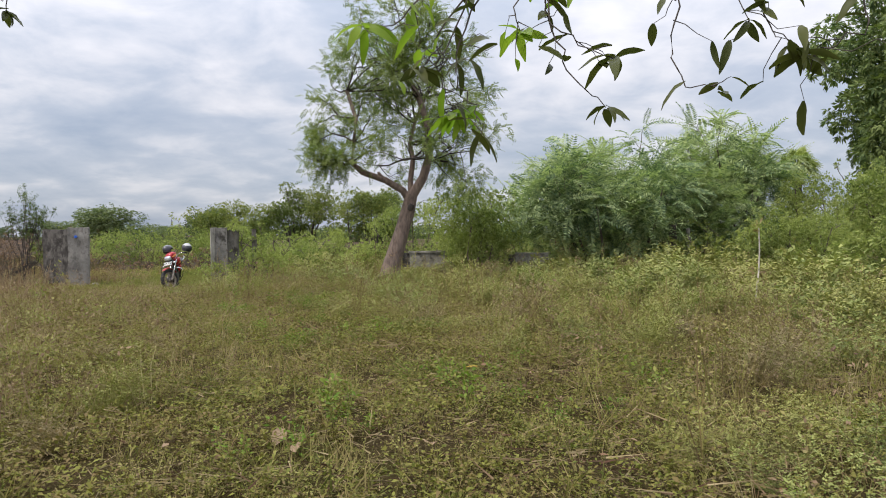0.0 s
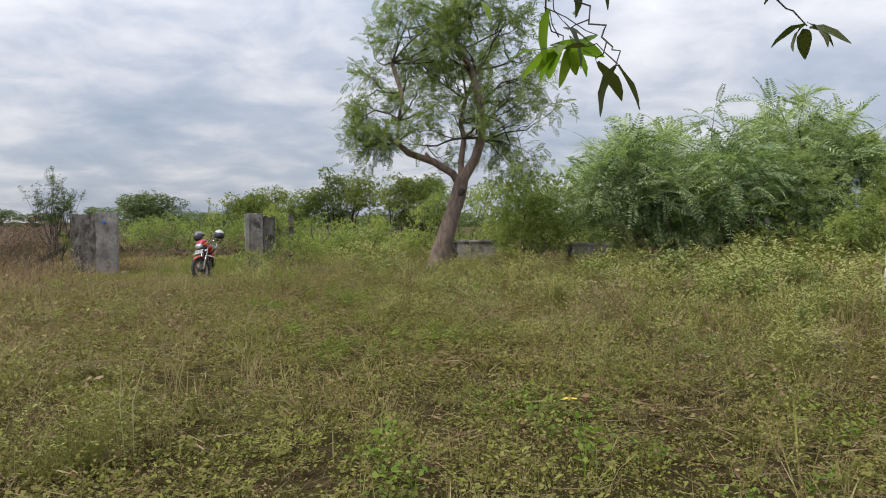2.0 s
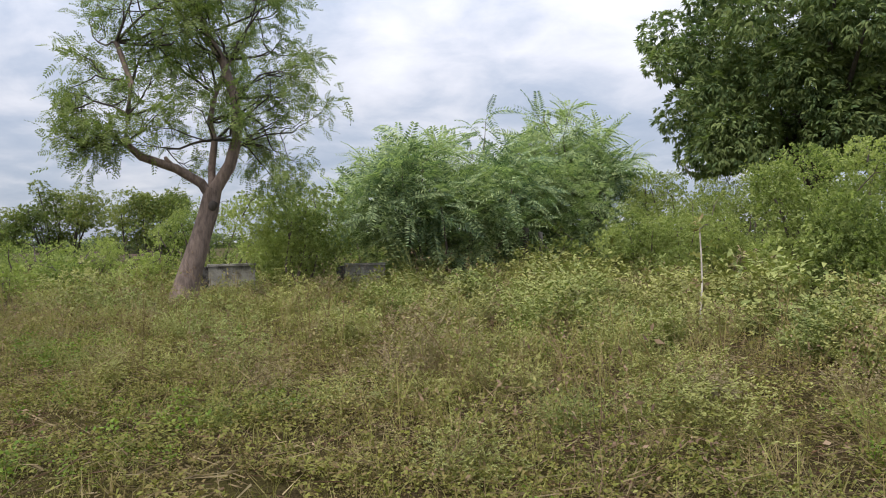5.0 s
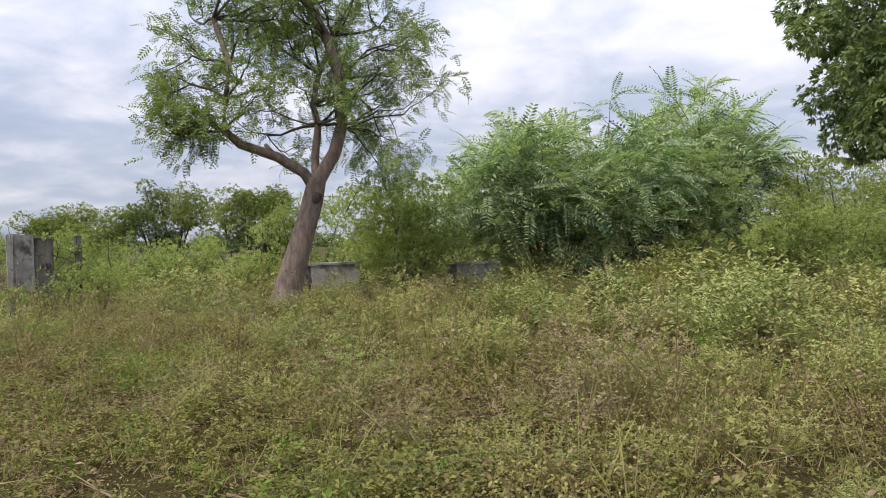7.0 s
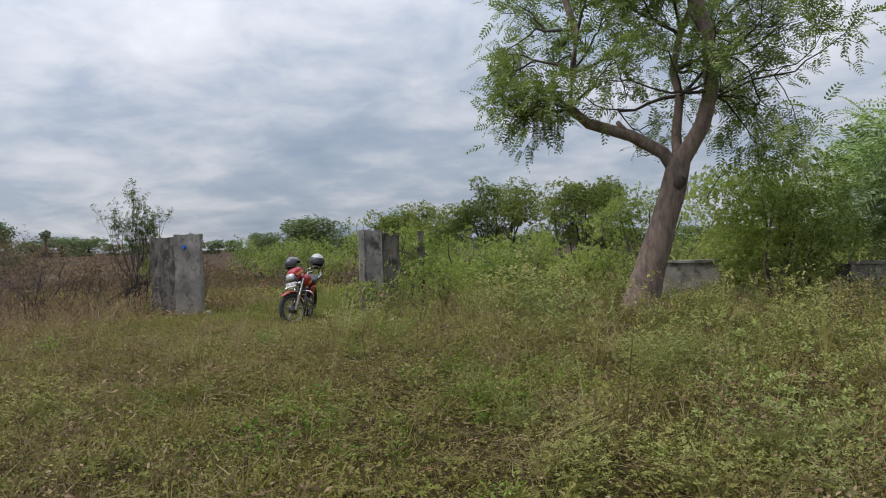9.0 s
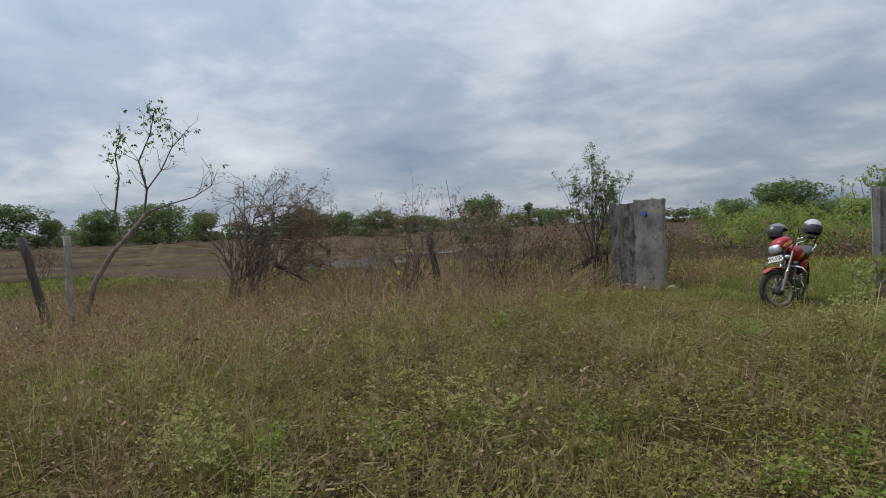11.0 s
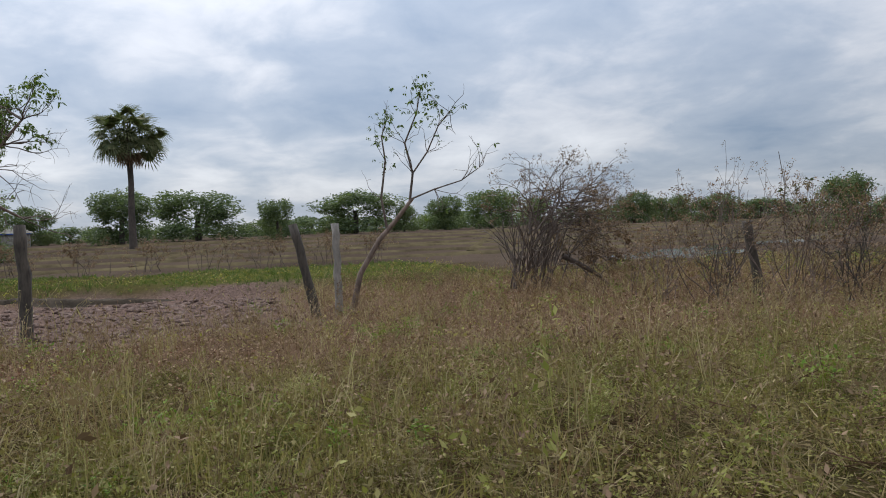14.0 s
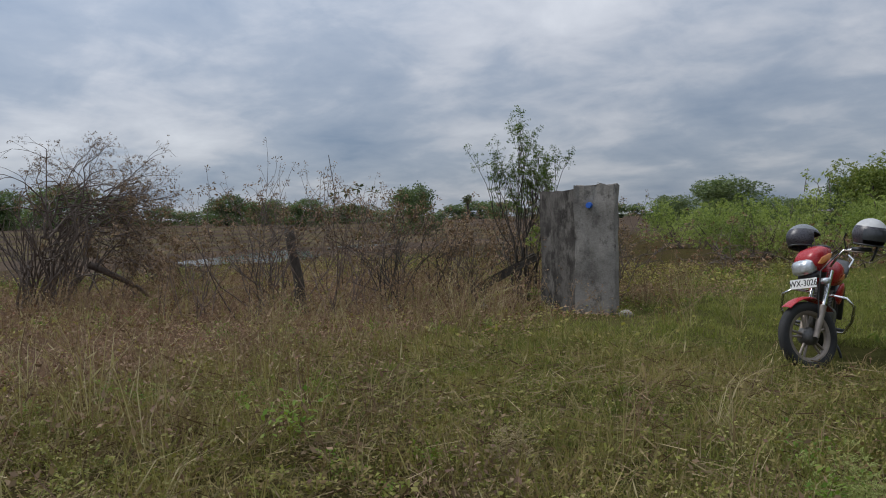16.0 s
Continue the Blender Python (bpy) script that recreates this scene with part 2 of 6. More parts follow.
def part(name, bm, material, parent, label="", smooth=True, loc=None):
    """Links a bmesh as one mesh object under a thing or a part."""
    me = bpy.data.meshes.new(name)
    bm.to_mesh(me)
    bm.free()
    if smooth:
        for p in me.polygons:
            p.use_smooth = True
        me.set_sharp_from_angle(angle=radians(40))
    me.materials.append(material)
    ob = new(name, me)
    ob.parent = parent
    if loc is not None:
        ob.location = loc
    return tagged(ob, label)


def thing(name, loc, label, category, group="", rz=0.0, kind=""):
    ob = new(name)
    ob.empty_display_size = 0.2
    ob.location = loc
    ob.rotation_euler = (0, 0, radians(rz))
    return tagged(ob, label, category, group, kind)


def join(*pieces):
    Vs, Qs, n = [], [], 0
    for V, Q in pieces:
        V, Q = np.asarray(V, float).reshape(-1, 3), np.asarray(Q, int)
        Vs.append(V)
        Qs.append(Q + n)
        n += len(V)
    return np.concatenate(Vs), np.concatenate(Qs)


def turns(yaw, pitch, roll):
    """Matrices of n turns: roll about x, then pitch (x rises towards z), then yaw."""
    cy, sy, cp, sp, cr, sr = np.cos(yaw), np.sin(yaw), np.cos(pitch), np.sin(pitch), np.cos(roll), np.sin(roll)
    Z, O = np.zeros_like(cy), np.ones_like(cy)
    Rz = np.stack([cy, -sy, Z, sy, cy, Z, Z, Z, O], -1).reshape(-1, 3, 3)
    Ry = np.stack([cp, Z, -sp, Z, O, Z, sp, Z, cp], -1).reshape(-1, 3, 3)
    Rx = np.stack([O, Z, Z, Z, cr, -sr, Z, sr, cr], -1).reshape(-1, 3, 3)
    return Rz @ Ry @ Rx


def strew(template, P, M, scale):
    """Copies of a template (V, Q) at the places P, turned by M, in one pair of arrays."""
    V, Q = template
    W = np.einsum("nij,kj->nki", M, V) * np.asarray(scale)[:, None, None] + P[:, None, :]
    off = (np.arange(len(P)) * len(V))[:, None, None]
    return W.reshape(-1, 3), (Q[None] + off).reshape(-1, Q.shape[1])


def strew_many(templates, P, M, scale, rng):
    k = rng.integers(0, len(templates), len(P))
    return join(*[strew(t, P[k == i], M[k == i], np.asarray(scale)[k == i]) for i, t in enumerate(templates) if (k == i).any()])


def aim(d):
    """Yaw and pitch of the directions d (n, 3)."""
    d = np.asarray(d, float)
    return np.arctan2(d[:, 1], d[:, 0]), np.arctan2(d[:, 2], np.hypot(d[:, 0], d[:, 1]))


def leaf(base, tip, width, normal, fold=0.15):
    """A folded leaf of two quads' worth: a kite whose halves rise from the midrib."""
    base, tip, normal = (np.asarray(a, float) for a in (base, tip, normal))
    d = tip - base
    s = np.cross(d, normal)
    s = s / (np.linalg.norm(s) + 1e-9) * width / 2
    m = base + 0.45 * d
    lift = normal / (np.linalg.norm(normal) + 1e-9) * width * fold
    return np.array([base, m + s + lift, tip, m - s + lift]), np.array([[0, 1, 2, 3]])


def leaflet3(base, tip, width, normal):
    """A small leaf of one triangle, broad at the tip third."""
    base, tip = np.asarray(base, float), np.asarray(tip, float)
    s = np.cross(tip - base, normal)
    s = s / (np.linalg.norm(s) + 1e-9) * width / 2
    return np.array([base, tip + s, tip - s]), np.array([[0, 1, 2]])


def blade3(base, tip, width):
    """A thin blade of one triangle."""
    base, tip = np.asarray(base, float), np.asarray(tip, float)
    s = unit(np.cross(tip - base, (0.31, 0.77, 0.2))) * width / 2
    return np.array([base - s, base + s, tip]), np.array([[0, 1, 2]])


def tube(pts, radii, sides=5, cap=False):
    pts, radii = np.asarray(pts, float), np.asarray(radii, float)
    n = len(pts)
    d = np.gradient(pts, axis=0)
    d /= np.linalg.norm(d, axis=1)[:, None] + 1e-9
    ref = np.array([0.0, 0.0, 1.0]) if abs(d[:, 2]).mean() < 0.8 else np.array([1.0, 0.0, 0.0])
    a = np.cross(d, ref)
    a /= np.linalg.norm(a, axis=1)[:, None] + 1e-9
    b = np.cross(d, a)
    th = np.arange(sides) * 2 * np.pi / sides
    V = pts[:, None] + radii[:, None, None] * (np.cos(th)[None, :, None] * a[:, None] + np.sin(th)[None, :, None] * b[:, None])
    i, j = np.meshgrid(np.arange(n - 1), np.arange(sides), indexing="ij")
    k = (j + 1) % sides
    Q = np.stack([i * sides + j, i * sides + k, (i + 1) * sides + k, (i + 1) * sides + j], -1).reshape(-1, 4)
    V = V.reshape(-1, 3)
    if cap:
        V = np.concatenate([V, pts[:1], pts[-1:]])
        e0, e1 = n * sides, n * sides + 1
        h = np.arange(0, sides, 2)
        Q = np.concatenate([Q, np.stack([np.full_like(h, e0), (h + 2) % sides, (h + 1) % sides, h], -1),
                            np.stack([np.full_like(h, e1), (n - 1) * sides + h, (n - 1) * sides + (h + 1) % sides, (n - 1) * sides + (h + 2) % sides], -1)])
    return V, Q


def unit(v):
    v = np.asarray(v, float)
    return v / (np.linalg.norm(v) + 1e-9)


def grow(rng, p, d, length, r, depth, out, tips, spread=0.8, rise=0.06, kids=(2, 3), wob=0.14, shrink=0.68, nseg=4, thin=0.55):
    """A branch with its side branches; fills out with (points, radii) and tips with (point, direction)."""
    pts, d = [np.array(p, float)], unit(d)
    dirs = [d]
    for _ in range(nseg):
        d = unit(d + rng.normal(0, wob, 3) + (0, 0, rise))
        pts.append(pts[-1] + d * length / nseg)
        dirs.append(d)
    out.append((np.array(pts), np.linspace(r, r * 0.55, nseg + 1)))
    if depth == 0:
        tips.append((pts[-1], d))
        tips.append((pts[nseg // 2], dirs[nseg // 2]))
        return
    n = rng.integers(kids[0], kids[1] + 1)
    for k in range(n):
        i = nseg if k == 0 else rng.integers(nseg // 2, nseg + 1)
        e = unit(dirs[i] + spread * rng.normal(0, 0.6, 3))
        grow(rng, pts[i], e, length * shrink * rng.uniform(0.75, 1.2), r * thin, depth - 1, out, tips, spread, rise, kids, wob, shrink, nseg, thin)


def tubes(branches, big=0.03):
    return join(*[tube(p, r, 7 if r[0] > big else 4 if r[0] > 0.008 else 3) for p, r in branches])


def pinnate(rng, n, length, leaflet, width, droop=0.5, lean=0.9):
    """A feathered leaf along +x: n pairs of leaflets on a drooping rib."""
    out = []
    for i in range(n):
        u = (i + 0.7) / n
        c = np.array([length * u, 0, -droop * length * u * u])
        w = leaflet * (1 - 0.45 * abs(2 * u - 0.9))
        for s in (-1, 1):
            t = c + np.array([w * (1 - lean * 0.5), s * w * lean, -droop * w * 0.5 + rng.normal(0, 0.1) * w])
            out.append(leaf(c, t, width, (rng.normal(0, 0.25), rng.normal(0, 0.25), 1)))
    out.append(leaf((0, 0, 0), (length, 0, -droop * length), length * 0.02, (0, 0, 1)))
    return join(*out)


def whorl(rng, n, length, width, droop=0.5, up=0.3):
    """A bunch of simple leaves at a twig's end, about +x."""
    out = []
    for i in range(n):
        a = i * 2.4 + rng.normal(0, 0.3)
        e = rng.uniform(0.2, 1.1)
        d = unit((np.cos(e), np.sin(e) * np.cos(a), np.sin(e) * np.sin(a)))
        t = d * length * rng.uniform(0.7, 1.15)
        t[2] -= droop * length * rng.uniform(0.4, 1.0)
        out.append(leaf(d * 0.02, t, width * rng.uniform(0.8, 1.2), (rng.normal(0, 0.3), rng.normal(0, 0.3), 1)))
    return join(*out)


def sprig3(rng, n, length, width):
    """A bunch of one-triangle leaves at a twig's end, about +x."""
    out = []
    for i in range(n):
        a, e = i * 2.4 + rng.normal(0, 0.3), rng.uniform(0.2, 1.1)
        d = unit((np.cos(e), np.sin(e) * np.cos(a), np.sin(e) * np.sin(a) - 0.15))
        out.append(leaflet3(d * 0.02, d * length * rng.uniform(0.7, 1.15), width, rng.normal(0, 0.4, 3) + (0, 0, 1)))
    return join(*out)


def whorl3(rng, n, length, width):
    """A loose bunch of one-triangle leaves for crowns far away."""
    out = []
    for i in range(n):
        o = rng.normal(0, length * 0.6, 3)
        d = unit(rng.normal(0, 1, 3))
        out.append(leaflet3(o, o + d * length * rng.uniform(0.7, 1.3), width, rng.normal(0, 1, 3)))
    return join(*out)


def lumps(rng, centre, size, n, r):
    """Centres and radii of n leafy lumps that fill an ellipsoid unevenly."""
    d = rng.normal(0, 1, (n, 3))
    d /= np.linalg.norm(d, axis=1)[:, None]
    u = rng.uniform(0.25, 0.85, n) ** 0.6
    return np.asarray(centre) + d * u[:, None] * np.asarray(size), r * rng.uniform(0.65, 1.35, n)


def shell(rng, C, R, n, inner=0.55, flat=0.8):
    """n points in the outer part of the lumps, with directions outwards."""
    k = rng.choice(len(C), n, p=R ** 2 / (R ** 2).sum())
    d = rng.normal(0, 1, (n, 3))
    d /= np.linalg.norm(d, axis=1)[:, None]
    q = C[k] + d * (R[k] * rng.uniform(inner, 1.05, n))[:, None] * np.array([1, 1, flat])
    return q, d


def sprays(rng, templates, P, D, size, jitter=0.5, down=0.0):
    D = D + rng.normal(0, jitter, D.shape)
    D[:, 2] -= down
    yaw, pit = aim(D)
    return strew_many(templates, P, turns(yaw, pit, rng.normal(0, 0.5, len(P))), size * rng.uniform(0.65, 1.3, len(P)), rng)


# ---- ground ----
def smooth01(a, b, v):
    t = np.clip((np.asarray(v, float) - a) / (b - a), 0, 1)
    return t * t * (3 - 2 * t)


def waves(x, y, s):
    """A cheap, even roughness of the land with several wavelengths."""
    x, y = np.asarray(x, float) * s, np.asarray(y, float) * s
    return (np.sin(1.3 * x + 0.7 * y + 1.0) + np.sin(-0.8 * x + 1.7 * y + 2.1) + 0.6 * np.sin(2.9 * x - 1.1 * y + 0.3) + 0.6 * np.sin(1.9 * x + 3.1 * y + 4.0)) / 3.2


def mud_mask(x, y):
    e = 0.7 * waves(x, y, 0.9)
    return smooth01(-15.0 + e, -16.4 + e, x) * smooth01(-25.2 + e, -24.3 + e, x) * smooth01(13.0 + e, 10.6 + e, y)


def bank_mask(x, y):
    e = 0.9 * waves(x, y, 0.5)
    return smooth01(-24.0 + e, -24.9 + e, x) * smooth01(-34 + e, -32 + e, x) * smooth01(18.5 + e, 15.5 + e, y)


def field_mask(x, y):
    e = 1.5 * waves(x, y, 0.4)
    far = np.maximum(smooth01(-33.5 + e, -35.5 + e, x), smooth01(-24 + e, -27 + e, x) * smooth01(17 + e, 19.5 + e, y))
    return far * smooth01(-22, -30, x + 0.32 * np.maximum(np.asarray(y, float) - 20, 0))


def land(x, y):
    """Height of the ground."""
    x, y = np.asarray(x, float), np.asarray(y, float)
    near = smooth01(200, 60, np.hypot(x, y))
    z = -0.12 - 0.08 * smooth01(0, -8, x) - 0.16 * smooth01(-9, -16, x) - 0.10 * smooth01(-16, -26, x)
    z = z + near * (0.035 * waves(x, y, 0.6) + 0.018 * waves(x + 5, y, 2.1))
    z = z + 0.12 * np.exp(-(((x + 0.5) / 5.5) ** 2 + ((y - 18.5) / 3.5) ** 2))
    z = z + 0.9 * smooth01(40, 115, -x + 0.1 * np.maximum(y - 10, 0))
    z = z + 0.27 * bank_mask(x, y) + mud_mask(x, y) * (-0.06 + 0.05 * waves(x, y, 3.3) + 0.03 * waves(y, x, 7.0))
    z = z + 0.05 * field_mask(x, y) * waves(x, y, 2.0) * near
    puddle = np.exp(-(((x + 33) / 3.0) ** 2 + ((y - 28.5 - 0.9 * (-(x + 33))) / 4.2) ** 2))
    z = z - 0.09 * np.exp(-(((x + 7.6) / 1.8) ** 2 + ((y - 20.4) / 2.0) ** 2))
    return z - 0.14 * puddle


def axis(lo, hi, step, far):
    a = np.arange(lo, hi + step / 2, step)
    out, g, s = [], hi, step
    while g < far:
        s *= 1.28
        g += s
        out.append(g)
    low, g, s = [], lo, step
    while g > -far:
        s *= 1.28
        g -= s
        low.append(g)
    return np.concatenate([low[::-1], a, out])


gx, gy = axis(-46, 22, 0.32, 2600), axis(-4, 40, 0.32, 2600)
GX, GY = np.meshgrid(gx, gy, indexing="ij")
GZ = land(GX, GY)
ni, nj = GX.shape
ii, jj = np.meshgrid(np.arange(ni - 1), np.arange(nj - 1), indexing="ij")
gq = np.stack([ii * nj + jj, (ii + 1) * nj + jj, (ii + 1) * nj + jj + 1, ii * nj + jj + 1], -1).reshape(-1, 4)


def green_mask(x, y):
    """Where short green grass covers the soil: round the gateway and on the bank."""
    e = 0.8 * waves(x, y, 0.8)
    gate = smooth01(-13.5, -10.5, x + e) * smooth01(-1.5, -4.5, x + 0.12 * (y - 20) + e) * smooth01(14, 18, y + e)
    return np.maximum(np.maximum(0.7 * gate, bank_mask(x, y) * (0.3 + 0.55 * smooth01(4, 10, y + e))), smooth01(26, 31, y) * smooth01(-9, -5, x))


def dry_ground(x, y):
    """Brown dead litter along the fence line and round the gate pillar."""
    e = 1.1 * waves(x, y, 0.9) + 0.6 * waves(y, x, 2.3)
    line = smooth01(-9.6, -11.8, x + e) * smooth01(-26, -22, x + e) * smooth01(8, 11, y + 6 * smooth01(-9.5, -12, x)) * smooth01(27, 24, y)
    return np.maximum(line, np.exp(-(((x + 11.2) / 2.1) ** 2 + ((y - 20.9) / 1.5) ** 2)))


def ground_material():
    m = Nodes("soil_with_litter")
    m.bsdf.inputs["Specular IOR Level"].default_value = 0.0
    f, g, h = m.noise(1.1, 6.0, 0.6), m.noise(9.0, 6.0, 0.65), m.noise(70.0, 4.0, 0.6)
    soil = m.mix(0.5, m.ramp(g, [(0.3, (0.022, 0.015, 0.009)), (0.7, (0.08, 0.056, 0.032))]), m.ramp(h, [(0.35, (0.015, 0.011, 0.007)), (0.65, (0.10, 0.07, 0.038))]))
    moss = m.mix(0.5, m.ramp(g, [(0.3, (0.02, 0.021, 0.006)), (0.7, (0.065, 0.06, 0.016))]), m.ramp(h, [(0.35, (0.012, 0.012, 0.004)), (0.65, (0.095, 0.085, 0.024))]))
    base = m.mix(m.ramp(f, [(0.36, 0.1), (0.6, 0.7)]), soil, moss)
    green = m.mix(0.5, m.ramp(g, [(0.3, (0.042, 0.046, 0.014)), (0.7, (0.095, 0.10, 0.028))]), m.ramp(h, [(0.35, (0.024, 0.026, 0.009)), (0.65, (0.125, 0.125, 0.037))]))
    mud = m.mix(0.5, m.ramp(g, [(0.3, (0.075, 0.047, 0.038)), (0.7, (0.19, 0.13, 0.105))]), m.ramp(m.noise(26.0, 5.0), [(0.38, (0.06, 0.04, 0.033)), (0.62, (0.23, 0.16, 0.13))]))
    tilled = m.mix(0.4, m.ramp(m.noise(0.12, 5.0, 0.6, stretch=(0.25, 1, 1)), [(0.35, (0.042, 0.03, 0.023)), (0.6, (0.095, 0.07, 0.052)), (0.75, (0.12, 0.10, 0.06))]), m.ramp(g, [(0.3, (0.035, 0.026, 0.02)), (0.7, (0.11, 0.083, 0.062))]))
    brown = m.mix(0.5, m.ramp(g, [(0.3, (0.065, 0.04, 0.026)), (0.7, (0.17, 0.108, 0.068))]), m.ramp(h, [(0.35, (0.035, 0.022, 0.015)), (0.65, (0.18, 0.115, 0.07))]))
    base = m.mix(m.attr("dry"), base, brown)
    c = m.mix(m.attr("green"), base, green)
    c = m.mix(m.attr("field"), c, tilled)
    c = m.mix(m.attr("mud"), c, mud)
    m.color(c)
    wet = m.math("MULTIPLY", m.attr("mud"), m.ramp(g, [(0.35, 0.4), (0.5, 0.0)]))
    m.rough(m.math("SUBTRACT", 0.92, wet))
    clods = m.math("MULTIPLY", m.attr("mud"), m.math("MULTIPLY", m.noise(7.0, 3.0), 2.5))
    m.bump(m.math("ADD", m.math("ADD", g, clods), m.math("MULTIPLY", h, 0.35)), 0.05)
    return m.mat


ground = put("ground", np.stack([GX, GY, GZ], -1), gq, ground_material(), label="weedy soil with leaf litter, mud and tilled field", category="ground", kind="structure", smooth=True)
for mask, values in (("mud", mud_mask(GX, GY)), ("field", np.maximum(field_mask(GX, GY), smooth01(60, 90, np.hypot(GX, GY)) * smooth01(10, -12, GX))), ("green", green_mask(GX, GY)), ("dry", dry_ground(GX, GY))):
    a = ground.data.attributes.new(mask, "FLOAT", "POINT")
    a.data.foreach_set("value", values.ravel().astype(np.float32))


def bund(x0, y0, x1, y1, w, h, seed):
    """A low earth bund between paddies, with a crumbling top."""
    rng = np.random.default_rng(seed)
    n = 60
    t = np.linspace(0, 1, n)
    c = np.stack([x0 + (x1 - x0) * t, y0 + (y1 - y0) * t], -1)
    side = unit((-(y1 - y0), x1 - x0, 0))[:2]
    prof = np.array([(-1, -0.3), (-0.6, 0.55), (-0.2, 1), (0.25, 0.95), (0.6, 0.5), (1, -0.3)])
    V = np.zeros((n, 6, 3))
    V[..., :2] = c[:, None] + prof[None, :, :1] * side * w * rng.uniform(0.8, 1.2, (n, 1, 1))
    V[..., 2] = land(V[..., 0], V[..., 1]) + prof[None, :, 1] * h * rng.uniform(0.65, 1.2, (n, 6))
    i, j = np.meshgrid(np.arange(n - 1), np.arange(5), indexing="ij")
    q = np.stack([i * 6 + j, (i + 1) * 6 + j, (i + 1) * 6 + j + 1, i * 6 + j + 1], -1).reshape(-1, 4)
    return put("earth_bund", V, q, BUND, label="low grassy earth bund between paddies", category="bund", kind="structure", group="paddy bunds", smooth=True)


BUND = surface("bund_earth", (0.045, 0.034, 0.022), (0.135, 0.11, 0.06), 0.6, 0.9, 0.03, 5.0, gloss=0.0)
for k, d in enumerate((44, 50, 57, 65, 74, 84, 95)):
    bund(-d - 4 * (k % 3), -40, -d * 0.93, 30 + 0.62 * d, 0.5, 0.15, 20 + k)
for k, yy in enumerate((22, 40, 58, 3)):
    bund(-46, yy, -110, yy * 1.9, 0.4, 0.13, 40 + k)



def bank_edge():
    """The crumbling dark cut where the green bank drops to the trampled mud."""
    rng = np.random.default_rng(48)
    y = np.linspace(-7, 9.4, 90)
    x = -24.3 + 0.035 * (y + 7) + 0.8 * waves(y, 0 * y, 0.8) + rng.normal(0, 0.05, 90)
    prof = np.array([(0.28, -0.14), (0.10, -0.02), (0.04, 0.06), (-0.05, 0.10), (-0.25, 0.08), (-0.6, -0.1)])
    V = np.zeros((90, 6, 3))
    V[..., 0] = x[:, None] + prof[None, :, 0] * rng.uniform(0.75, 1.25, (90, 6))
    V[..., 1] = y[:, None]
    V[..., 2] = -0.40 + prof[None, :, 1] * rng.uniform(0.7, 1.3, (90, 6)) - 0.22 * smooth01(5.5, 9.4, y)[:, None] - 0.07 * smooth01(0.2, 0.8, waves(y, y, 0.6))[:, None]
    i, j = np.meshgrid(np.arange(89), np.arange(5), indexing="ij")
    q = np.stack([i * 6 + j, (i + 1) * 6 + j, (i + 1) * 6 + j + 1, i * 6 + j + 1], -1).reshape(-1, 4)
    put("bank_edge", V, q, surface("damp_cut_soil", (0.022, 0.017, 0.012), (0.075, 0.055, 0.036), 3.0, 0.85, 0.03, 18.0, gloss=0.1), label="dark crumbling edge of the low grassy bank", category="bank", kind="structure", smooth=True)


bank_edge()

m = Nodes("puddle_water")
m.bsdf.inputs["Base Color"].default_value = (0.05, 0.045, 0.035, 1)
m.rough(0.06)
m.bump(m.noise(6.0, 3.0), 0.004)
WATER = m.mat
t = np.linspace(0, 2 * np.pi, 72, endpoint=False)
for k, (cx, cy, a, b, rot) in enumerate([(-33.0, 28.5, 5.6, 2.2, 2.35), (-41, 41, 7.0, 1.5, 2.2)]):
    rr = 1 + 0.16 * np.sin(3 * t + 1) + 0.1 * np.sin(7 * t + k) + 0.06 * np.sin(13 * t)
    px, py = a * rr * np.cos(t), b * rr * np.sin(t)
    x, y = cx + px * np.cos(rot) - py * np.sin(rot), cy + px * np.sin(rot) + py * np.cos(rot)
    V = np.concatenate([np.stack([x, y, 0 * x], -1), [[cx, cy, 0]]])
    tri = np.stack([np.arange(72), (np.arange(72) + 1) % 72, np.full(72, 72)], -1)
    put("puddle", V, None, WATER, label="muddy rainwater puddle in the tilled field", category="puddle", kind="structure", loc=(0, 0, -0.41), tris=tri)


def clods():
    """Trampled lumps of mud, thrown up between hoof marks."""
    rng = np.random.default_rng(17)
    x, y = rng.uniform(-26, -15, 5200), rng.uniform(-4, 13, 5200)
    k = (mud_mask(x, y) > 0.8) & (x > -23.2)
    x, y = x[k], y[k]
    th = np.linspace(0.35, 1.75, 3)
    temps = []
    for _ in range(5):
        V, Q = tube(np.stack([0 * th, 0 * th, 0.5 * np.cos(th)], -1), np.sin(th) * rng.uniform(0.8, 1.15, 3), 6, True)
        temps.append((V + rng.normal(0, 0.12, V.shape), Q))
    P = np.stack([x, y, land(x, y) - 0.01], -1)
    M = turns(rng.uniform(0, 6.28, len(x)), rng.normal(0, 0.2, len(x)), rng.normal(0, 0.2, len(x)))
    put("mud_clods", *strew_many(temps, P, M, rng.uniform(0.03, 0.10, len(x)), rng), surface("clod_mud", (0.07, 0.045, 0.036), (0.21, 0.145, 0.118), 3.0, 0.9, 0.01, 30.0, gloss=0.15), label="trampled brown mud clods by the fence", category="mud", kind="stuff")


clods()


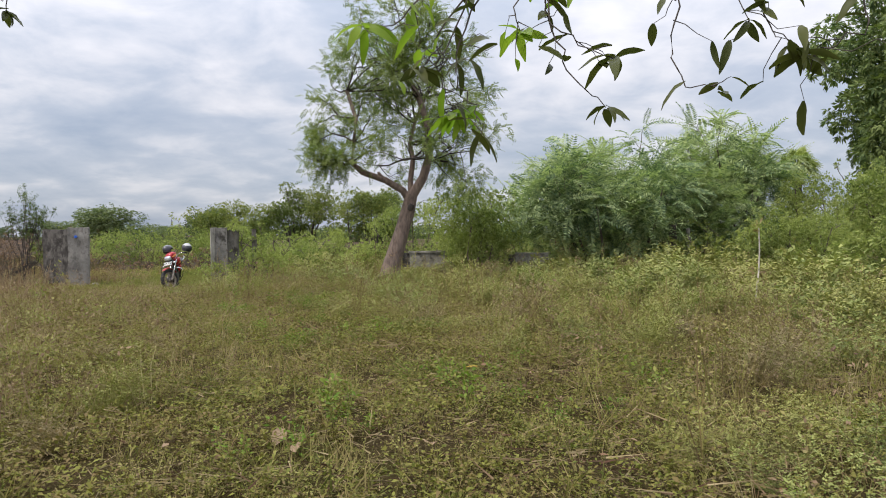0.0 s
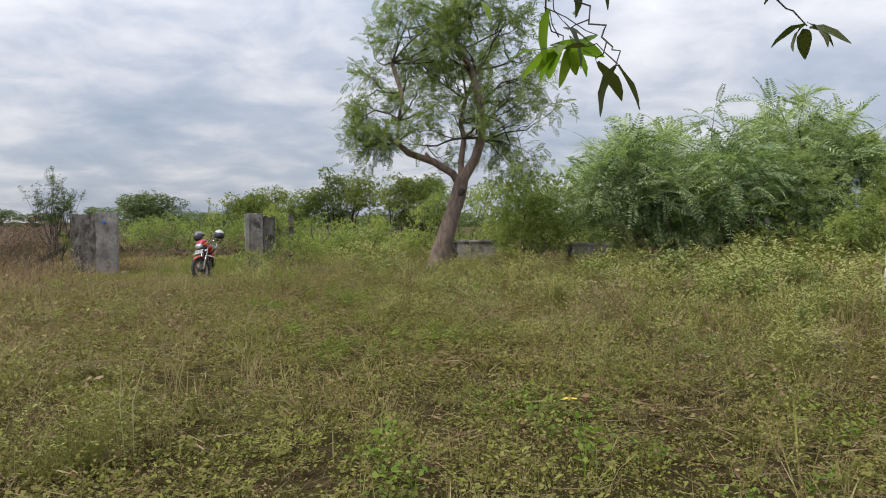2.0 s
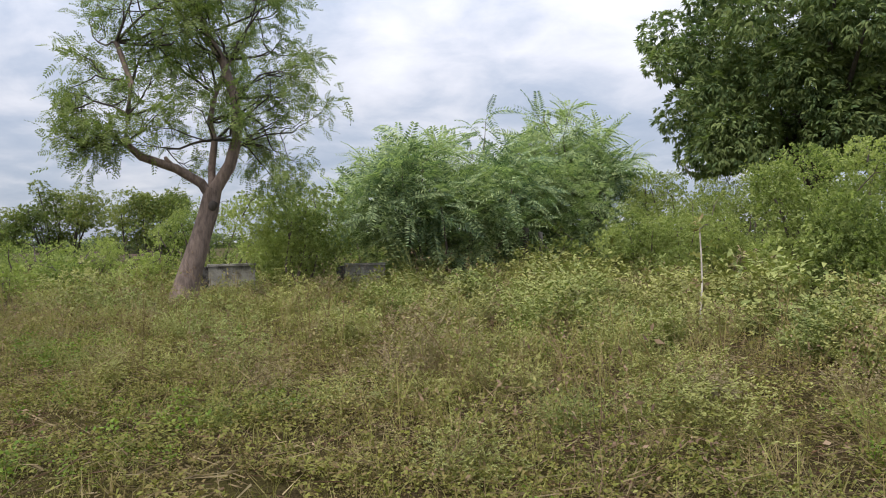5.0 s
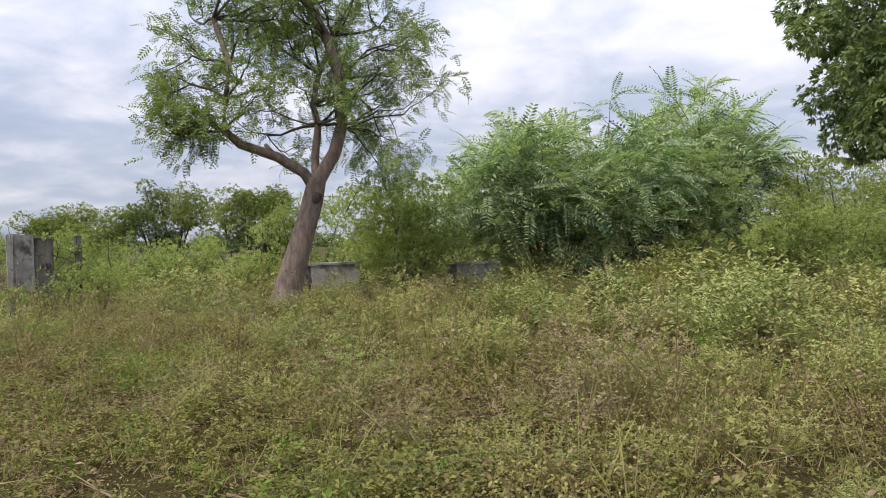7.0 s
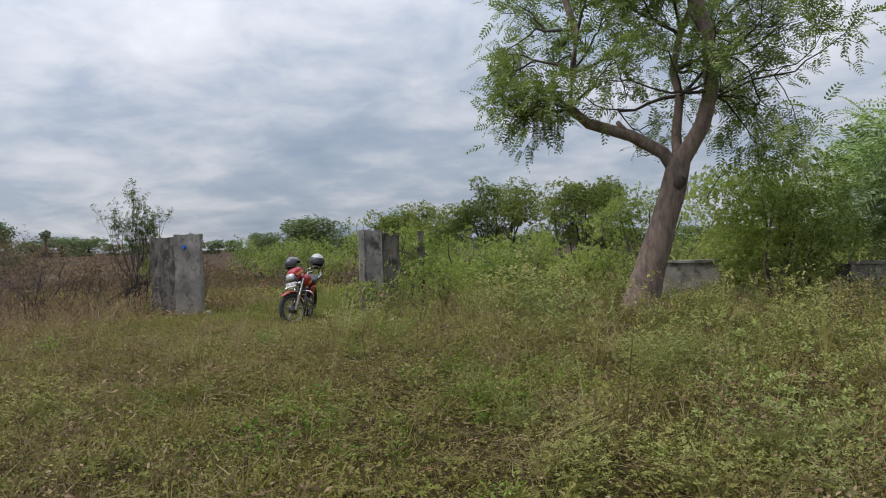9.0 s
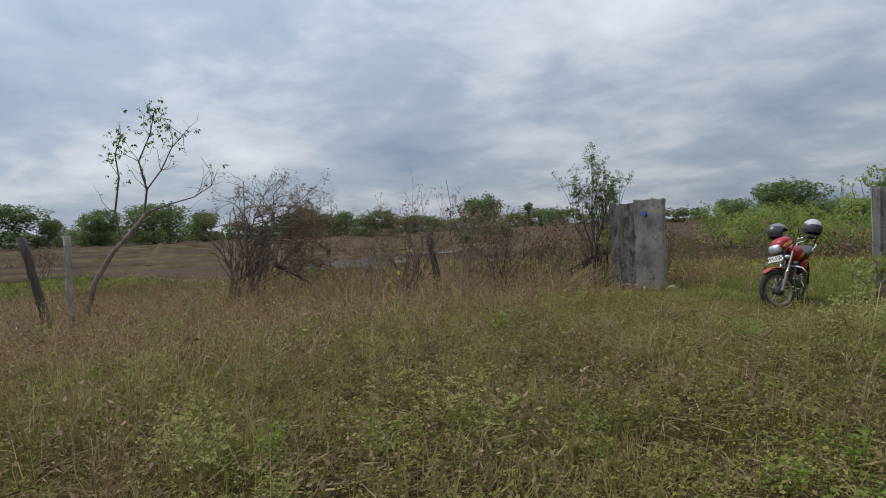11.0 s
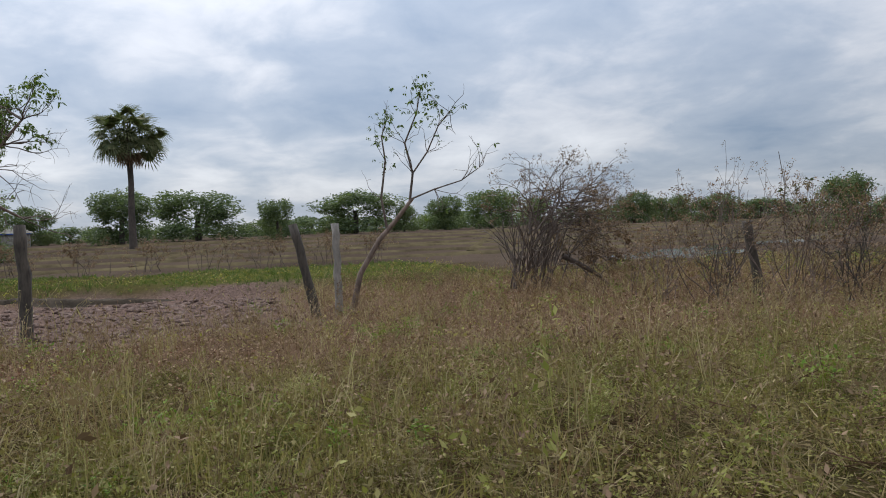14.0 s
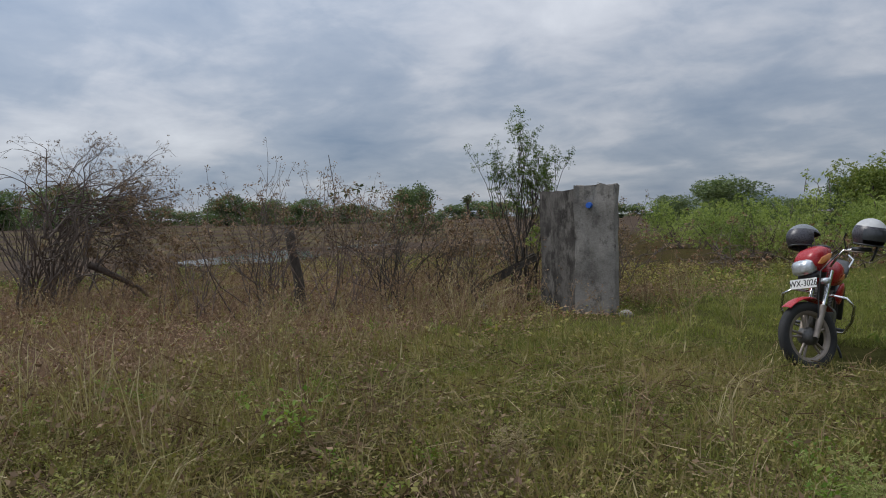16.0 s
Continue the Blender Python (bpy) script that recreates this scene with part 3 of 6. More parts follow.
# ---- trees ----
def neem_tree():
    rng = np.random.default_rng(11)
    base = (-1.45, 19.2, float(land(-1.45, 19.2)))
    o = np.array(base)
    t = thing("neem_tree", base, "forked neem tree with leaning brown trunk and airy crown", "tree")
    trunk = np.array([(-1.50, 19.2, -0.2), (-1.43, 19.2, 0.2), (-1.28, 19.2, 0.73), (-1.07, 19.2, 1.41), (-0.93, 19.2, 1.86), (-0.83, 19.2, 2.3)])
    limbs = [
        [(-0.85, 19.2, 2.2), (-0.51, 19.2, 2.76), (-0.36, 19.25, 3.29), (-0.38, 19.3, 4.13), (-0.6, 19.4, 4.88), (-0.89, 19.4, 5.43), (-1.15, 19.4, 6.2)],
        [(-0.9, 19.2, 2.15), (-1.05, 19.17, 2.40), (-1.51, 19.1, 2.68), (-2.12, 19.0, 2.89), (-2.39, 18.95, 3.14), (-2.33, 19.0, 3.68), (-2.26, 19.0, 4.28), (-2.5, 19.0, 5.04)],
        [(-0.85, 19.25, 2.25), (-0.86, 19.4, 2.71), (-0.79, 19.5, 3.29), (-0.88, 19.6, 3.69), (-0.75, 19.7, 4.28), (-0.45, 19.8, 5.01)],
    ]
    V, Q = tube(trunk - o, (0.32, 0.275, 0.225, 0.19, 0.19, 0.165), 14)
    hole = tube(np.array([(-0.87, 19.05, 1.9), (-0.84, 19.0, 1.96), (-0.80, 19.0, 2.03)]) - o, (0.075, 0.09, 0.06), 9)
    put("trunk", V, Q, BARK, t, smooth=True)
    put("knot", *hole, DARKBARK, t, "dark knot hole", smooth=True)
    for L, r in zip(limbs, (0.135, 0.105, 0.085)):
        L = np.array(L)
        put("limb", *tube(L - o, np.linspace(r, r * 0.45, len(L)), 10), BARK, t, smooth=True)
    put("stub", *tube(np.array([(-1.55, 19.1, 2.7), (-1.66, 19.05, 2.82), (-1.7, 19.05, 2.9)]) - o, (0.06, 0.05, 0.03), 8, True), BARK, t)
    put("stub", *tube(np.array([(-2.3, 18.95, 3.05), (-2.46, 18.9, 3.22)]) - o, (0.07, 0.04), 8, True), BARK, t)
    out, tips = [], []
    seeds = []
    for L, i0 in zip(limbs, (2, 4, 2)):
        L = np.array(L)
        for i in range(i0, len(L)):
            n = 3 if i < len(L) - 1 else 5
            for _ in range(n):
                a = rng.uniform(0, 2 * np.pi)
                seeds.append((L[i], (np.cos(a), np.sin(a), rng.uniform(-0.1, 1.0))))
    for p, d in seeds:
        high = (p[2] - 2.5) / 3.5
        grow(rng, p - o, d, (0.68 if p[0] < -1.7 and p[2] < 4.6 else 1.0) - 0.05 * high, 0.030, 2, out, tips, 1.0, 0.06, (2, 3), 0.2, 0.72)
    # twigs that hang on the low side limb
    for _ in range(5):
        grow(rng, np.array((-2.4, 18.95, 3.1)) - o, (-0.5, rng.normal(0, 0.6), 0.3), 0.45, 0.015, 1, out, tips, 0.8, -0.06, (2, 3), 0.2, 0.7)
    for _ in range(4):
        grow(rng, np.array((-0.3, 19.3, 3.2)) - o, (1, rng.normal(0, 0.5), 0.1), 1.1, 0.02, 2, out, tips, 0.8, -0.02, (2, 3), 0.2, 0.7)
    put("twig_work", *tubes(out), DARKBARK, t, kind="stuff", smooth=True)
    P, D = np.array([a for a, _ in tips]), np.array([b for _, b in tips])
    P, D = np.repeat(P, 10, 0) + rng.normal(0, 0.14, (10 * len(P), 3)), np.repeat(D, 10, 0)
    k = P[:, 0] > -2.3
    P, D = P[k], D[k]
    temps = [pinnate(rng, 6, 0.25, 0.085, 0.026, 0.3) for _ in range(4)]
    put("crown", *sprays(rng, temps, P, D, 1.0, 0.9, 0.2), NEEM, t, "fine drooping green leaves")


def leafy_shrub(name, x, y, wide, deep, high, mat, temps, n, label, category="shrub", seed=1, lump=0.9, lumpn=18, bottom=0.15, down=0.2, size=1.0, stems=10, group="", tops=0, bark_mat=None, flat_leaves=1.0, shoot=1.7):
    """A broad shrub: stems from the ground, uneven leafy lumps, some shoots above the outline."""
    rng = np.random.default_rng(seed)
    z = float(land(x, y))
    t = thing(name, (x, y, z), label, category, group)
    C, R = lumps(rng, (0, 0, high * (0.5 + bottom / 2)), (wide / 2 - lump * 0.5, deep / 2 - lump * 0.5, high * (0.5 - bottom / 2) - lump * 0.35), lumpn, lump)
    out, tips = [], []
    for i in range(stems):
        c = C[i % len(C)]
        a = np.array((c[0] * 0.35, c[1] * 0.35, -0.1))
        mid = (a + c) / 2 + rng.normal(0, 0.15, 3)
        out.append((np.array([a, a * 0.5 + mid * 0.5, mid, c]), np.array([0.05, 0.042, 0.035, 0.018]) * (high / 4) ** 0.6))
    P, D = shell(rng, C, R, n)
    if tops:
        hi = C[np.argsort(-C[:, 2])][: max(4, lumpn // 3)]
        for _ in range(tops):
            c = hi[rng.integers(0, len(hi))] + rng.normal(0, 0.3, 3)
            grow(rng, c, (rng.normal(0, 0.55), rng.normal(0, 0.4), 1.0), lump * shoot, 0.016, 1, out, tips, 0.7, -0.04, (2, 3), 0.12, 0.6)
        TP, TD = np.array([a for a, _ in tips]), np.array([b for _, b in tips])
        P, D = np.concatenate([P, np.repeat(TP, 3, 0)]), np.concatenate([D, np.repeat(TD, 3, 0)])
    D = D * np.array([1, 1, flat_leaves])
    ok = P[:, 2] > 0.05
    for q in out[:stems]:
        put("stem", *tubes([q]), bark_mat or TWIG, t, smooth=True)
    if len(out) > stems:
        put("twig_work", *tubes(out[stems:]), bark_mat or TWIG, t, kind="stuff", smooth=True)
    put("crown", *sprays(rng, temps, P[ok], D[ok], size, 0.55, down), mat, t)
    return t


def mango_tree(x, y, wide, high, seed=5):
    rng = np.random.default_rng(seed)
    z = float(land(x, y))
    t = thing("mango_tree", (x, y, z), "large dense dark-green mango tree with rounded crown", "tree")
    C, R = lumps(rng, (0, 0, high * 0.67), (wide / 2 - 0.2, wide / 2 - 0.2, high * 0.34), 120, 0.95)
    C2, R2 = lumps(rng, (0, 0, high * 0.40), (wide / 2 - 1.2, wide / 2 - 1.2, high * 0.07), 26, 1.0)
    C, R = np.concatenate([C, C2]), np.concatenate([R, R2])
    out = []
    put("trunk", *tube([(0, 0, -0.2), (0.1, 0, 1.0), (0.0, 0.1, 2.4), (-0.1, 0, 3.6)], (0.5, 0.4, 0.36, 0.3), 12), DARKBARK, t, smooth=True)
    for c in C[::3]:
        out.append((np.array([(0, 0, 2.6 + rng.uniform(0, 1)), c * 0.35 + (0, 0, 2.2), c * 0.7 + (0, 0, 0.9), c]), np.array([0.17, 0.12, 0.08, 0.03])))
    put("twig_work", *tubes(out), DARKBARK, t, kind="stuff", smooth=True)
    P, D = shell(rng, C, R, 25000, 0.8, 0.8)
    temps = [whorl(rng, 6, 0.19, 0.062, 0.7) for _ in range(4)]
    put("crown", *sprays(rng, temps, P, D, 1.15, 0.4, 0.1), MANGO, t, "dense dark leathery leaves")


def far_tree_kind(k, n=2600, size=0.03):
    """A distant broad-crowned tree, 1 m wide and 1 m high, to be scaled."""
    rng = np.random.default_rng(100 + k)
    t = thing("far_tree", (0, 0, 0), "distant dark-green broad-crowned tree", "tree", "distant trees")
    C, R = lumps(rng, (0, 0, 0.6), (0.45, 0.45, 0.30), 32, 0.13)
    C = np.concatenate([C, np.stack([rng.uniform(-0.42, 0.42, 14), rng.uniform(-0.3, 0.3, 14), rng.uniform(0.05, 0.3, 14)], -1)])
    R = np.concatenate([R, np.full(14, 0.15)])
    P, D = shell(rng, C, R, n, 0.6, 0.9)
    put("trunk", *tube([(0, 0, -0.05), (0.01, 0, 0.25), (0, 0.01, 0.5)], (0.035, 0.03, 0.02), 7), DARKBARK, t)
    temps = [whorl3(rng, 4, size, size * 0.8) for _ in range(3)]
    put("crown", *sprays(rng, temps, P, D, 1.0, 0.5, 0.05), HAZEDLEAF, t)
    return t


FAR = [
    (-112.9, -2.0, 14.7, 8.2), (-101.5, -9.8, 10.7, 8.1), (-61.4, -11.7, 7.3, 5.7), (-136.8, -32.2, 8.6, 8.2), (-93.7, 9.6, 5.7, 5.9),
    (-123.2, 21.4, 15.2, 8.3), (-122.2, 29.5, 5.0, 5.8), (-125.9, 37.1, 7.9, 7.3), (-117.3, 43.0, 12.0, 7.4), (-121.6, 52.4, 7.0, 6.2),
    (-108.1, 70.2, 6.7, 5.4), (-83.7, 62.2, 6.5, 4.8), (-118.7, 71.7, 5.5, 5.0), (-101.2, 81.0, 9.5, 4.0),
    (-52.3, 53.8, 5.3, 5.0), (-108.6, 63.9, 7.0, 6.2), (-44.6, 83.1, 5.0, 3.9), (-46.4, 99.1, 11.1, 6.4), (-45.3, 115.9, 9.7, 4.0), (-19.1, 59.4, 4.6, 4.6),
]
kinds = [far_tree_kind(k) for k in range(4)]
coarse = [far_tree_kind(k + 10, 650, 0.055) for k in range(4)]


def stand(t, x, y, wide, high, turn):
    t.matrix_basis = Matrix.LocRotScale((x, y, float(land(x, y))), Euler((0, 0, turn)), (wide, wide, high))


far_rng = np.random.default_rng(3)
spots = [(x, y, w, h - (0.7 if x < -80 else 0.2)) for x, y, w, h in FAR]
for a in np.arange(-112, 46, 1.7):
    d = far_rng.uniform(135, 230)
    h = far_rng.uniform(1.6, 4.4) * d / 150
    spots.append((-3 + d * math.sin(radians(a)), 10 + d * math.cos(radians(a)), h * far_rng.uniform(1.6, 3.4), h))
for k, (x, y, w, h) in enumerate(spots):
    pick, i = (kinds, k) if k < len(FAR) else (coarse, k - len(FAR))
    t = pick[i] if i < 4 else copy_thing(pick[i % 4], Matrix.Identity(4))
    stand(t, x, y, w, h, far_rng.uniform(0, 6.28))

neem_tree()
rs = np.random.default_rng(77)
FEATHER = [pinnate(rs, 12, 0.74, 0.16, 0.042, d, 1.0) for d in (0.3, 0.45, 0.6, 0.75)]
SMALL = [sprig3(rs, 8, 0.085, 0.036) for _ in range(4)]
TINY = [whorl(rs, 6, 0.10, 0.035, 0.25) for _ in range(4)]
for x, y, w, dp, h, n, sd in [(5.5, 24.4, 8.0, 5.0, 4.6, 2900, 21), (9.9, 24.9, 5.4, 4.4, 4.9, 2000, 22)]:
    leafy_shrub("feathery_shrub", x, y, w, dp, h, LEUC, FEATHER, n, "tall feathery-leaved green shrub thicket", seed=sd, lump=0.85, lumpn=int(w * 5), bottom=0.0, down=-0.15, stems=16, tops=18, flat_leaves=0.35, shoot=0.9)
mango_tree(19.5, 25.0, 13.6, 11.5)
for sp in [("leafy_shrub", 9.7, 14.2, 4.6, 3.6, 3.2, 4600, 31), ("leafy_shrub", 12.6, 23.6, 5.0, 4.0, 3.5, 2900, 32), ("leafy_shrub", 0.9, 23.0, 4.0, 2.6, 2.8, 3000, 33), ("leafy_shrub", 16.5, 27.0, 6.0, 4.0, 3.4, 1700, 34),
           ("leafy_shrub", -1.2, 30.0, 4.5, 3.0, 2.9, 1400, 35), ("leafy_shrub", -8.2, 30.5, 3.6, 2.4, 2.0, 1300, 36), ("leafy_shrub", -15.0, 35.5, 5.0, 3.0, 1.9, 1300, 37), ("leafy_shrub", -5.0, 29.0, 4.0, 2.6, 1.7, 1200, 38),
           ("leafy_shrub", -20.5, 42.0, 7.0, 3.0, 2.3, 1500, 39), ("leafy_shrub", 14.5, 17.5, 4.0, 4.0, 2.4, 1300, 40), ("leafy_shrub", 4.0, 29.0, 9.0, 3.0, 3.0, 1700, 41), ("leafy_shrub", 10.6, 21.0, 4.6, 3.2, 2.2, 2500, 42), ("leafy_shrub", 14.6, 22.0, 5.0, 3.6, 3.5, 2900, 43), ("leafy_shrub", -11.0, 36.5, 6.0, 2.6, 1.6, 1300, 44), ("leafy_shrub", 20.0, 33.0, 8.0, 4.0, 4.0, 1500, 45), ("leafy_shrub", 11.0, 30.0, 7.0, 3.0, 3.4, 1500, 46), ("leafy_shrub", 8.4, 22.6, 4.0, 1.6, 1.2, 700, 47), ("leafy_shrub", 12.3, 20.8, 4.0, 1.8, 1.5, 800, 48), ("leafy_shrub", 1.2, 25.4, 4.0, 1.6, 1.7, 800, 49), ("leafy_shrub", -2.6, 25.2, 2.4, 1.4, 1.2, 600, 50), ("leafy_shrub", -5.5, 22.6, 1.2, 0.9, 0.95, 320, 61), ("leafy_shrub", -4.6, 23.6, 1.8, 1.4, 1.0, 500, 62), ("leafy_shrub", -5.95, 22.1, 0.8, 0.5, 0.95, 170, 64), ("leafy_shrub", -6.75, 21.6, 1.0, 0.5, 0.36, 200, 65), ("leafy_shrub", -14.8, 39.5, 8.0, 3.0, 2.2, 1300, 63)]:
    nm, x, y, w, dp, h, n, sd = sp
    leafy_shrub(nm, x, y, w, dp, h, SHRUB, SMALL, int(n * 1.35), "bushy bright-green shrub with small leaves", seed=sd, lump=0.55, lumpn=26, bottom=0.0, down=0.0, stems=12, tops=4, size=0.95, shoot=0.8)
for x, y, w, h, sd in [(-12.3, 41.7, 6.6, 3.9, 51), (-8.1, 40.6, 6.2, 4.6, 52), (-3.8, 37.2, 5.4, 4.1, 53)]:
    leafy_shrub("small_tree", x, y, w, 3.5, h, FARGREEN, TINY, 7200, "small spreading tree behind the gateway", "tree", seed=sd, lump=0.62, lumpn=36, bottom=0.1, down=0.0, stems=14, tops=0, size=1.15, bark_mat=DARKBARK)


# ---- built things ----
CONCRETE = streaked("weathered_concrete", (0.085, 0.077, 0.067), (0.31, 0.29, 0.26), (0.055, 0.048, 0.04), 0.5)
DARKCONCRETE = streaked("mouldy_concrete", (0.05, 0.045, 0.04), (0.14, 0.13, 0.115), (0.024, 0.021, 0.018), 0.43)
STAINED = streaked("stained_concrete", (0.07, 0.062, 0.052), (0.18, 0.165, 0.14), (0.03, 0.026, 0.02), 0.48)
PALECONCRETE = streaked("pale_concrete", (0.16, 0.15, 0.125), (0.34, 0.32, 0.275), (0.075, 0.066, 0.052), 0.5)


def slab(sx, sy, sz, rng, chip=0.012, cuts=7):
    """An upright rough slab with worn edges; its base centre at the origin."""
    bm = bmesh.new()
    bmesh.ops.create_cube(bm, size=1.0)
    bmesh.ops.scale(bm, vec=(sx, sy, sz), verts=bm.verts)
    bmesh.ops.translate(bm, vec=(0, 0, sz / 2), verts=bm.verts)
    bmesh.ops.subdivide_edges(bm, edges=bm.edges[:], cuts=cuts, use_grid_fill=True)
    for v in bm.verts:
        edge = sum((abs(abs(v.co.x) - sx / 2) < 1e-4, abs(abs(v.co.y) - sy / 2) < 1e-4, v.co.z > sz - 1e-4))
        k = chip * (1.0 if edge > 1 else 0.25)
        v.co += Vector(rng.normal(0, k, 3))
        if edge > 1:
            v.co.x *= 1 - 0.02 * rng.uniform(0, 1)
            v.co.y *= 1 - 0.10 * rng.uniform(0, 1)
    return bm


def gate_pillars():
    rng = np.random.default_rng(8)
    z = float(land(-11, 21.7)) - 0.25
    t = thing("gate_pillar", (-10.66, 21.58, z), "weathered grey concrete gate pillar of two upright slabs", "pillar", "gate pillars")
    light = part("slab", slab(0.57, 0.15, 1.99, rng), CONCRETE, t, "light grey slab", False)
    light.matrix_basis = pose(0, 0, 0, 0, 0, 15) @ pose(-0.285, 0.075, 0)
    dark = part("slab", slab(1.2, 0.14, 1.94, rng), DARKCONCRETE, t, "blackened slab", False)
    dark.matrix_basis = pose(-0.553, -0.142, 0, 0, 0, -27) @ pose(-0.6, 0.09, 0)
    cap = bmesh.new()
    bmesh.ops.create_cone(cap, cap_ends=True, segments=14, radius1=0.045, radius2=0.038, depth=0.05, matrix=Matrix.Rotation(radians(90), 4, "X"))
    part("pipe_cap", cap, BLUE, t, "blue plastic pipe end").matrix_basis = pose(0, 0, 0, 0, 0, 15) @ pose(-0.35, -0.02, 1.72)
    t = thing("gate_pillar", (-7.11, 22.04, float(land(-7, 22)) - 0.25), "grey concrete gate pillar overgrown by weeds", "pillar", "gate pillars", 20)
    part("slab", slab(0.46, 0.17, 1.97, rng), CONCRETE, t, "light grey slab", False, (0.23, 0, 0))
    part("slab", slab(0.12, 0.19, 1.96, rng, 0.006), PALECONCRETE, t, "pale edge strip", False, (0.03, -0.02, 0))
    part("slab", slab(0.36, 0.15, 1.88, rng, 0.02), STAINED, t, "broken dark slab", False, (0.63, 0.03, 0))
    part("slab", slab(0.12, 0.13, 1.92, rng, 0.01), STAINED, t, "dark narrow post slab", False, (1.27, 0.05, 0))


BLUE = surface("blue_plastic", (0.02, 0.09, 0.42), (0.03, 0.14, 0.55), 20, 0.4, 0.0005)
gate_pillars()


def low_wall(x0, y0, x1, y1, top, label, seed):
    rng = np.random.default_rng(seed)
    n = math.hypot(x1 - x0, y1 - y0)
    z = float(land((x0 + x1) / 2, (y0 + y1) / 2)) - 0.2
    t = thing("low_wall", ((x0 + x1) / 2, (y0 + y1) / 2, z), label, "wall", "low walls behind the tree", math.degrees(math.atan2(y1 - y0, x1 - x0)))
    part("wall_body", slab(n, 0.16, top - z - 0.05, rng, 0.012), PALECONCRETE, t, "", False)
    part("coping", slab(n + 0.05, 0.24, 0.055, rng, 0.006), PALECONCRETE, t, "pale coping", False, (0, 0, top - z - 0.05))
    part("end_pier", slab(0.22, 0.26, top - z - 0.06, rng, 0.02), DARKCONCRETE, t, "dark broken end pier", False, (-n / 2 - 0.12, 0.05, 0))


low_wall(-1.1, 23.4, 0.05, 23.45, 0.68, "low broken concrete wall stub among weeds", 1)
low_wall(2.35, 23.17, 3.36, 22.95, 0.61, "low stained concrete wall stub among weeds", 2)


def fence_post(x, y, tx, ty, top, r, mat, label, seed):
    rng = np.random.default_rng(seed)
    z = float(land(x, y))
    t = np.linspace(0, 1, 9)
    pts = np.stack([t * (tx - x), t * (ty - y), -0.15 + t * (top - z + 0.15)], -1)
    pts[1:-1, :2] += rng.normal(0, 0.008, (7, 2))
    V, Q = tube(pts, r * (1 - 0.12 * t) * rng.uniform(0.92, 1.08, 9), 12, True)
    V[:108] += rng.normal(0, r * 0.05, (108, 3))
    return put("fence_post", V, Q, mat, label=label, category="fence post", group="fence posts", loc=(x, y, z), smooth=True)


fence_post(-15.77, 6.19, -15.80, 6.26, 1.45, 0.105, POSTWOOD, "thick dark weathered wooden fence post", 1)
fence_post(-15.98, 6.45, -15.72, 6.62, 0.75, 0.06, POSTWOOD, "short leaning broken wooden post", 2)
fence_post(-16.22, 7.72, -16.21, 7.68, 1.41, 0.095, POSTWOOD, "weathered brown wooden fence post", 3)
fence_post(-17.38, 12.14, -17.42, 11.74, 1.28, 0.085, POSTWOOD, "dark wooden fence post leaning sideways", 4)
fence_post(-17.45, 12.52, -17.43, 12.50, 1.27, 0.075, PALEPOST, "pale grey upright fence post", 5)
fence_post(-15.0, 19.47, -15.12, 19.30, 1.03, 0.085, POSTWOOD, "leaning old stump among dry stalks", 6)
fence_post(7.3, 22.9, 7.35, 22.9, 1.5, 0.15, POSTWOOD, "thick dark stump under the feathery shrub", 7)
fence_post(7.85, 22.9, 7.83, 22.9, 1.35, 0.07, PALEPOST, "pale grey post beside the dark stump", 8)


def plank():
    rng = np.random.default_rng(4)
    a, b = Vector((-13.55, 21.72, -0.14)), Vector((-12.68, 22.42, 0.46))
    bm = slab((b - a).length, 0.05, 0.13, rng, 0.008, 5)
    ob = part("leaning_plank", bm, POSTWOOD, None, smooth=False)
    d = (b - a).normalized()
    ob.matrix_world = Matrix.LocRotScale((a + b) / 2 - Vector((0, 0, 0.06)), Euler((0, -math.asin(d.z), math.atan2(d.y, d.x))), None)
    tagged(ob, "old dark wooden beam leaning on the ground", "plank")


plank()


def stone(x, y, s, seed, label="small grey stone beside the pillar"):
    rng = np.random.default_rng(seed)
    bm = bmesh.new()
    bmesh.ops.create_icosphere(bm, subdivisions=2, radius=s)
    for v in bm.verts:
        v.co = Vector((v.co.x, v.co.y * 0.8, v.co.z * 0.65)) * rng.uniform(0.88, 1.1)
    ob = part("stone", bm, PALECONCRETE, None)
    ob.location = (x, y, float(land(x, y)) + s * 0.3)
    tagged(ob, label, "stone", "loose stones")


stone(-10.45, 21.5, 0.10, 1)
stone(-13.0, 21.5, 0.08, 2, "small pale stone in the dry grass")
stone(-14.3, 20.6, 0.09, 3, "small pale stone in the dry grass")


# ---- motorcycle ----
RED = surface("red_paint", (0.30, 0.012, 0.016), (0.36, 0.016, 0.02), 5, 0.28, 0.0003, 120)
RUBBER = surface("tyre_rubber", (0.012, 0.012, 0.012), (0.03, 0.028, 0.026), 12, 0.85, 0.002, 90)
ALLOY = surface("dusty_alloy", (0.17, 0.135, 0.11), (0.34, 0.29, 0.24), 9, 0.5, 0.0006, 90, 0.5)
CHROME = surface("chrome", (0.55, 0.54, 0.52), (0.7, 0.69, 0.67), 8, 0.2, 0.0002, 90, 1.0)
BLACK = surface("black_plastic", (0.012, 0.012, 0.013), (0.03, 0.03, 0.03), 8, 0.5, 0.001, 70)
SEATSKIN = surface("black_seat_cover", (0.015, 0.014, 0.014), (0.035, 0.033, 0.032), 7, 0.6, 0.001, 120)
ENGINE = surface("engine_metal", (0.05, 0.048, 0.045), (0.16, 0.15, 0.14), 12, 0.55, 0.002, 60, 0.6)
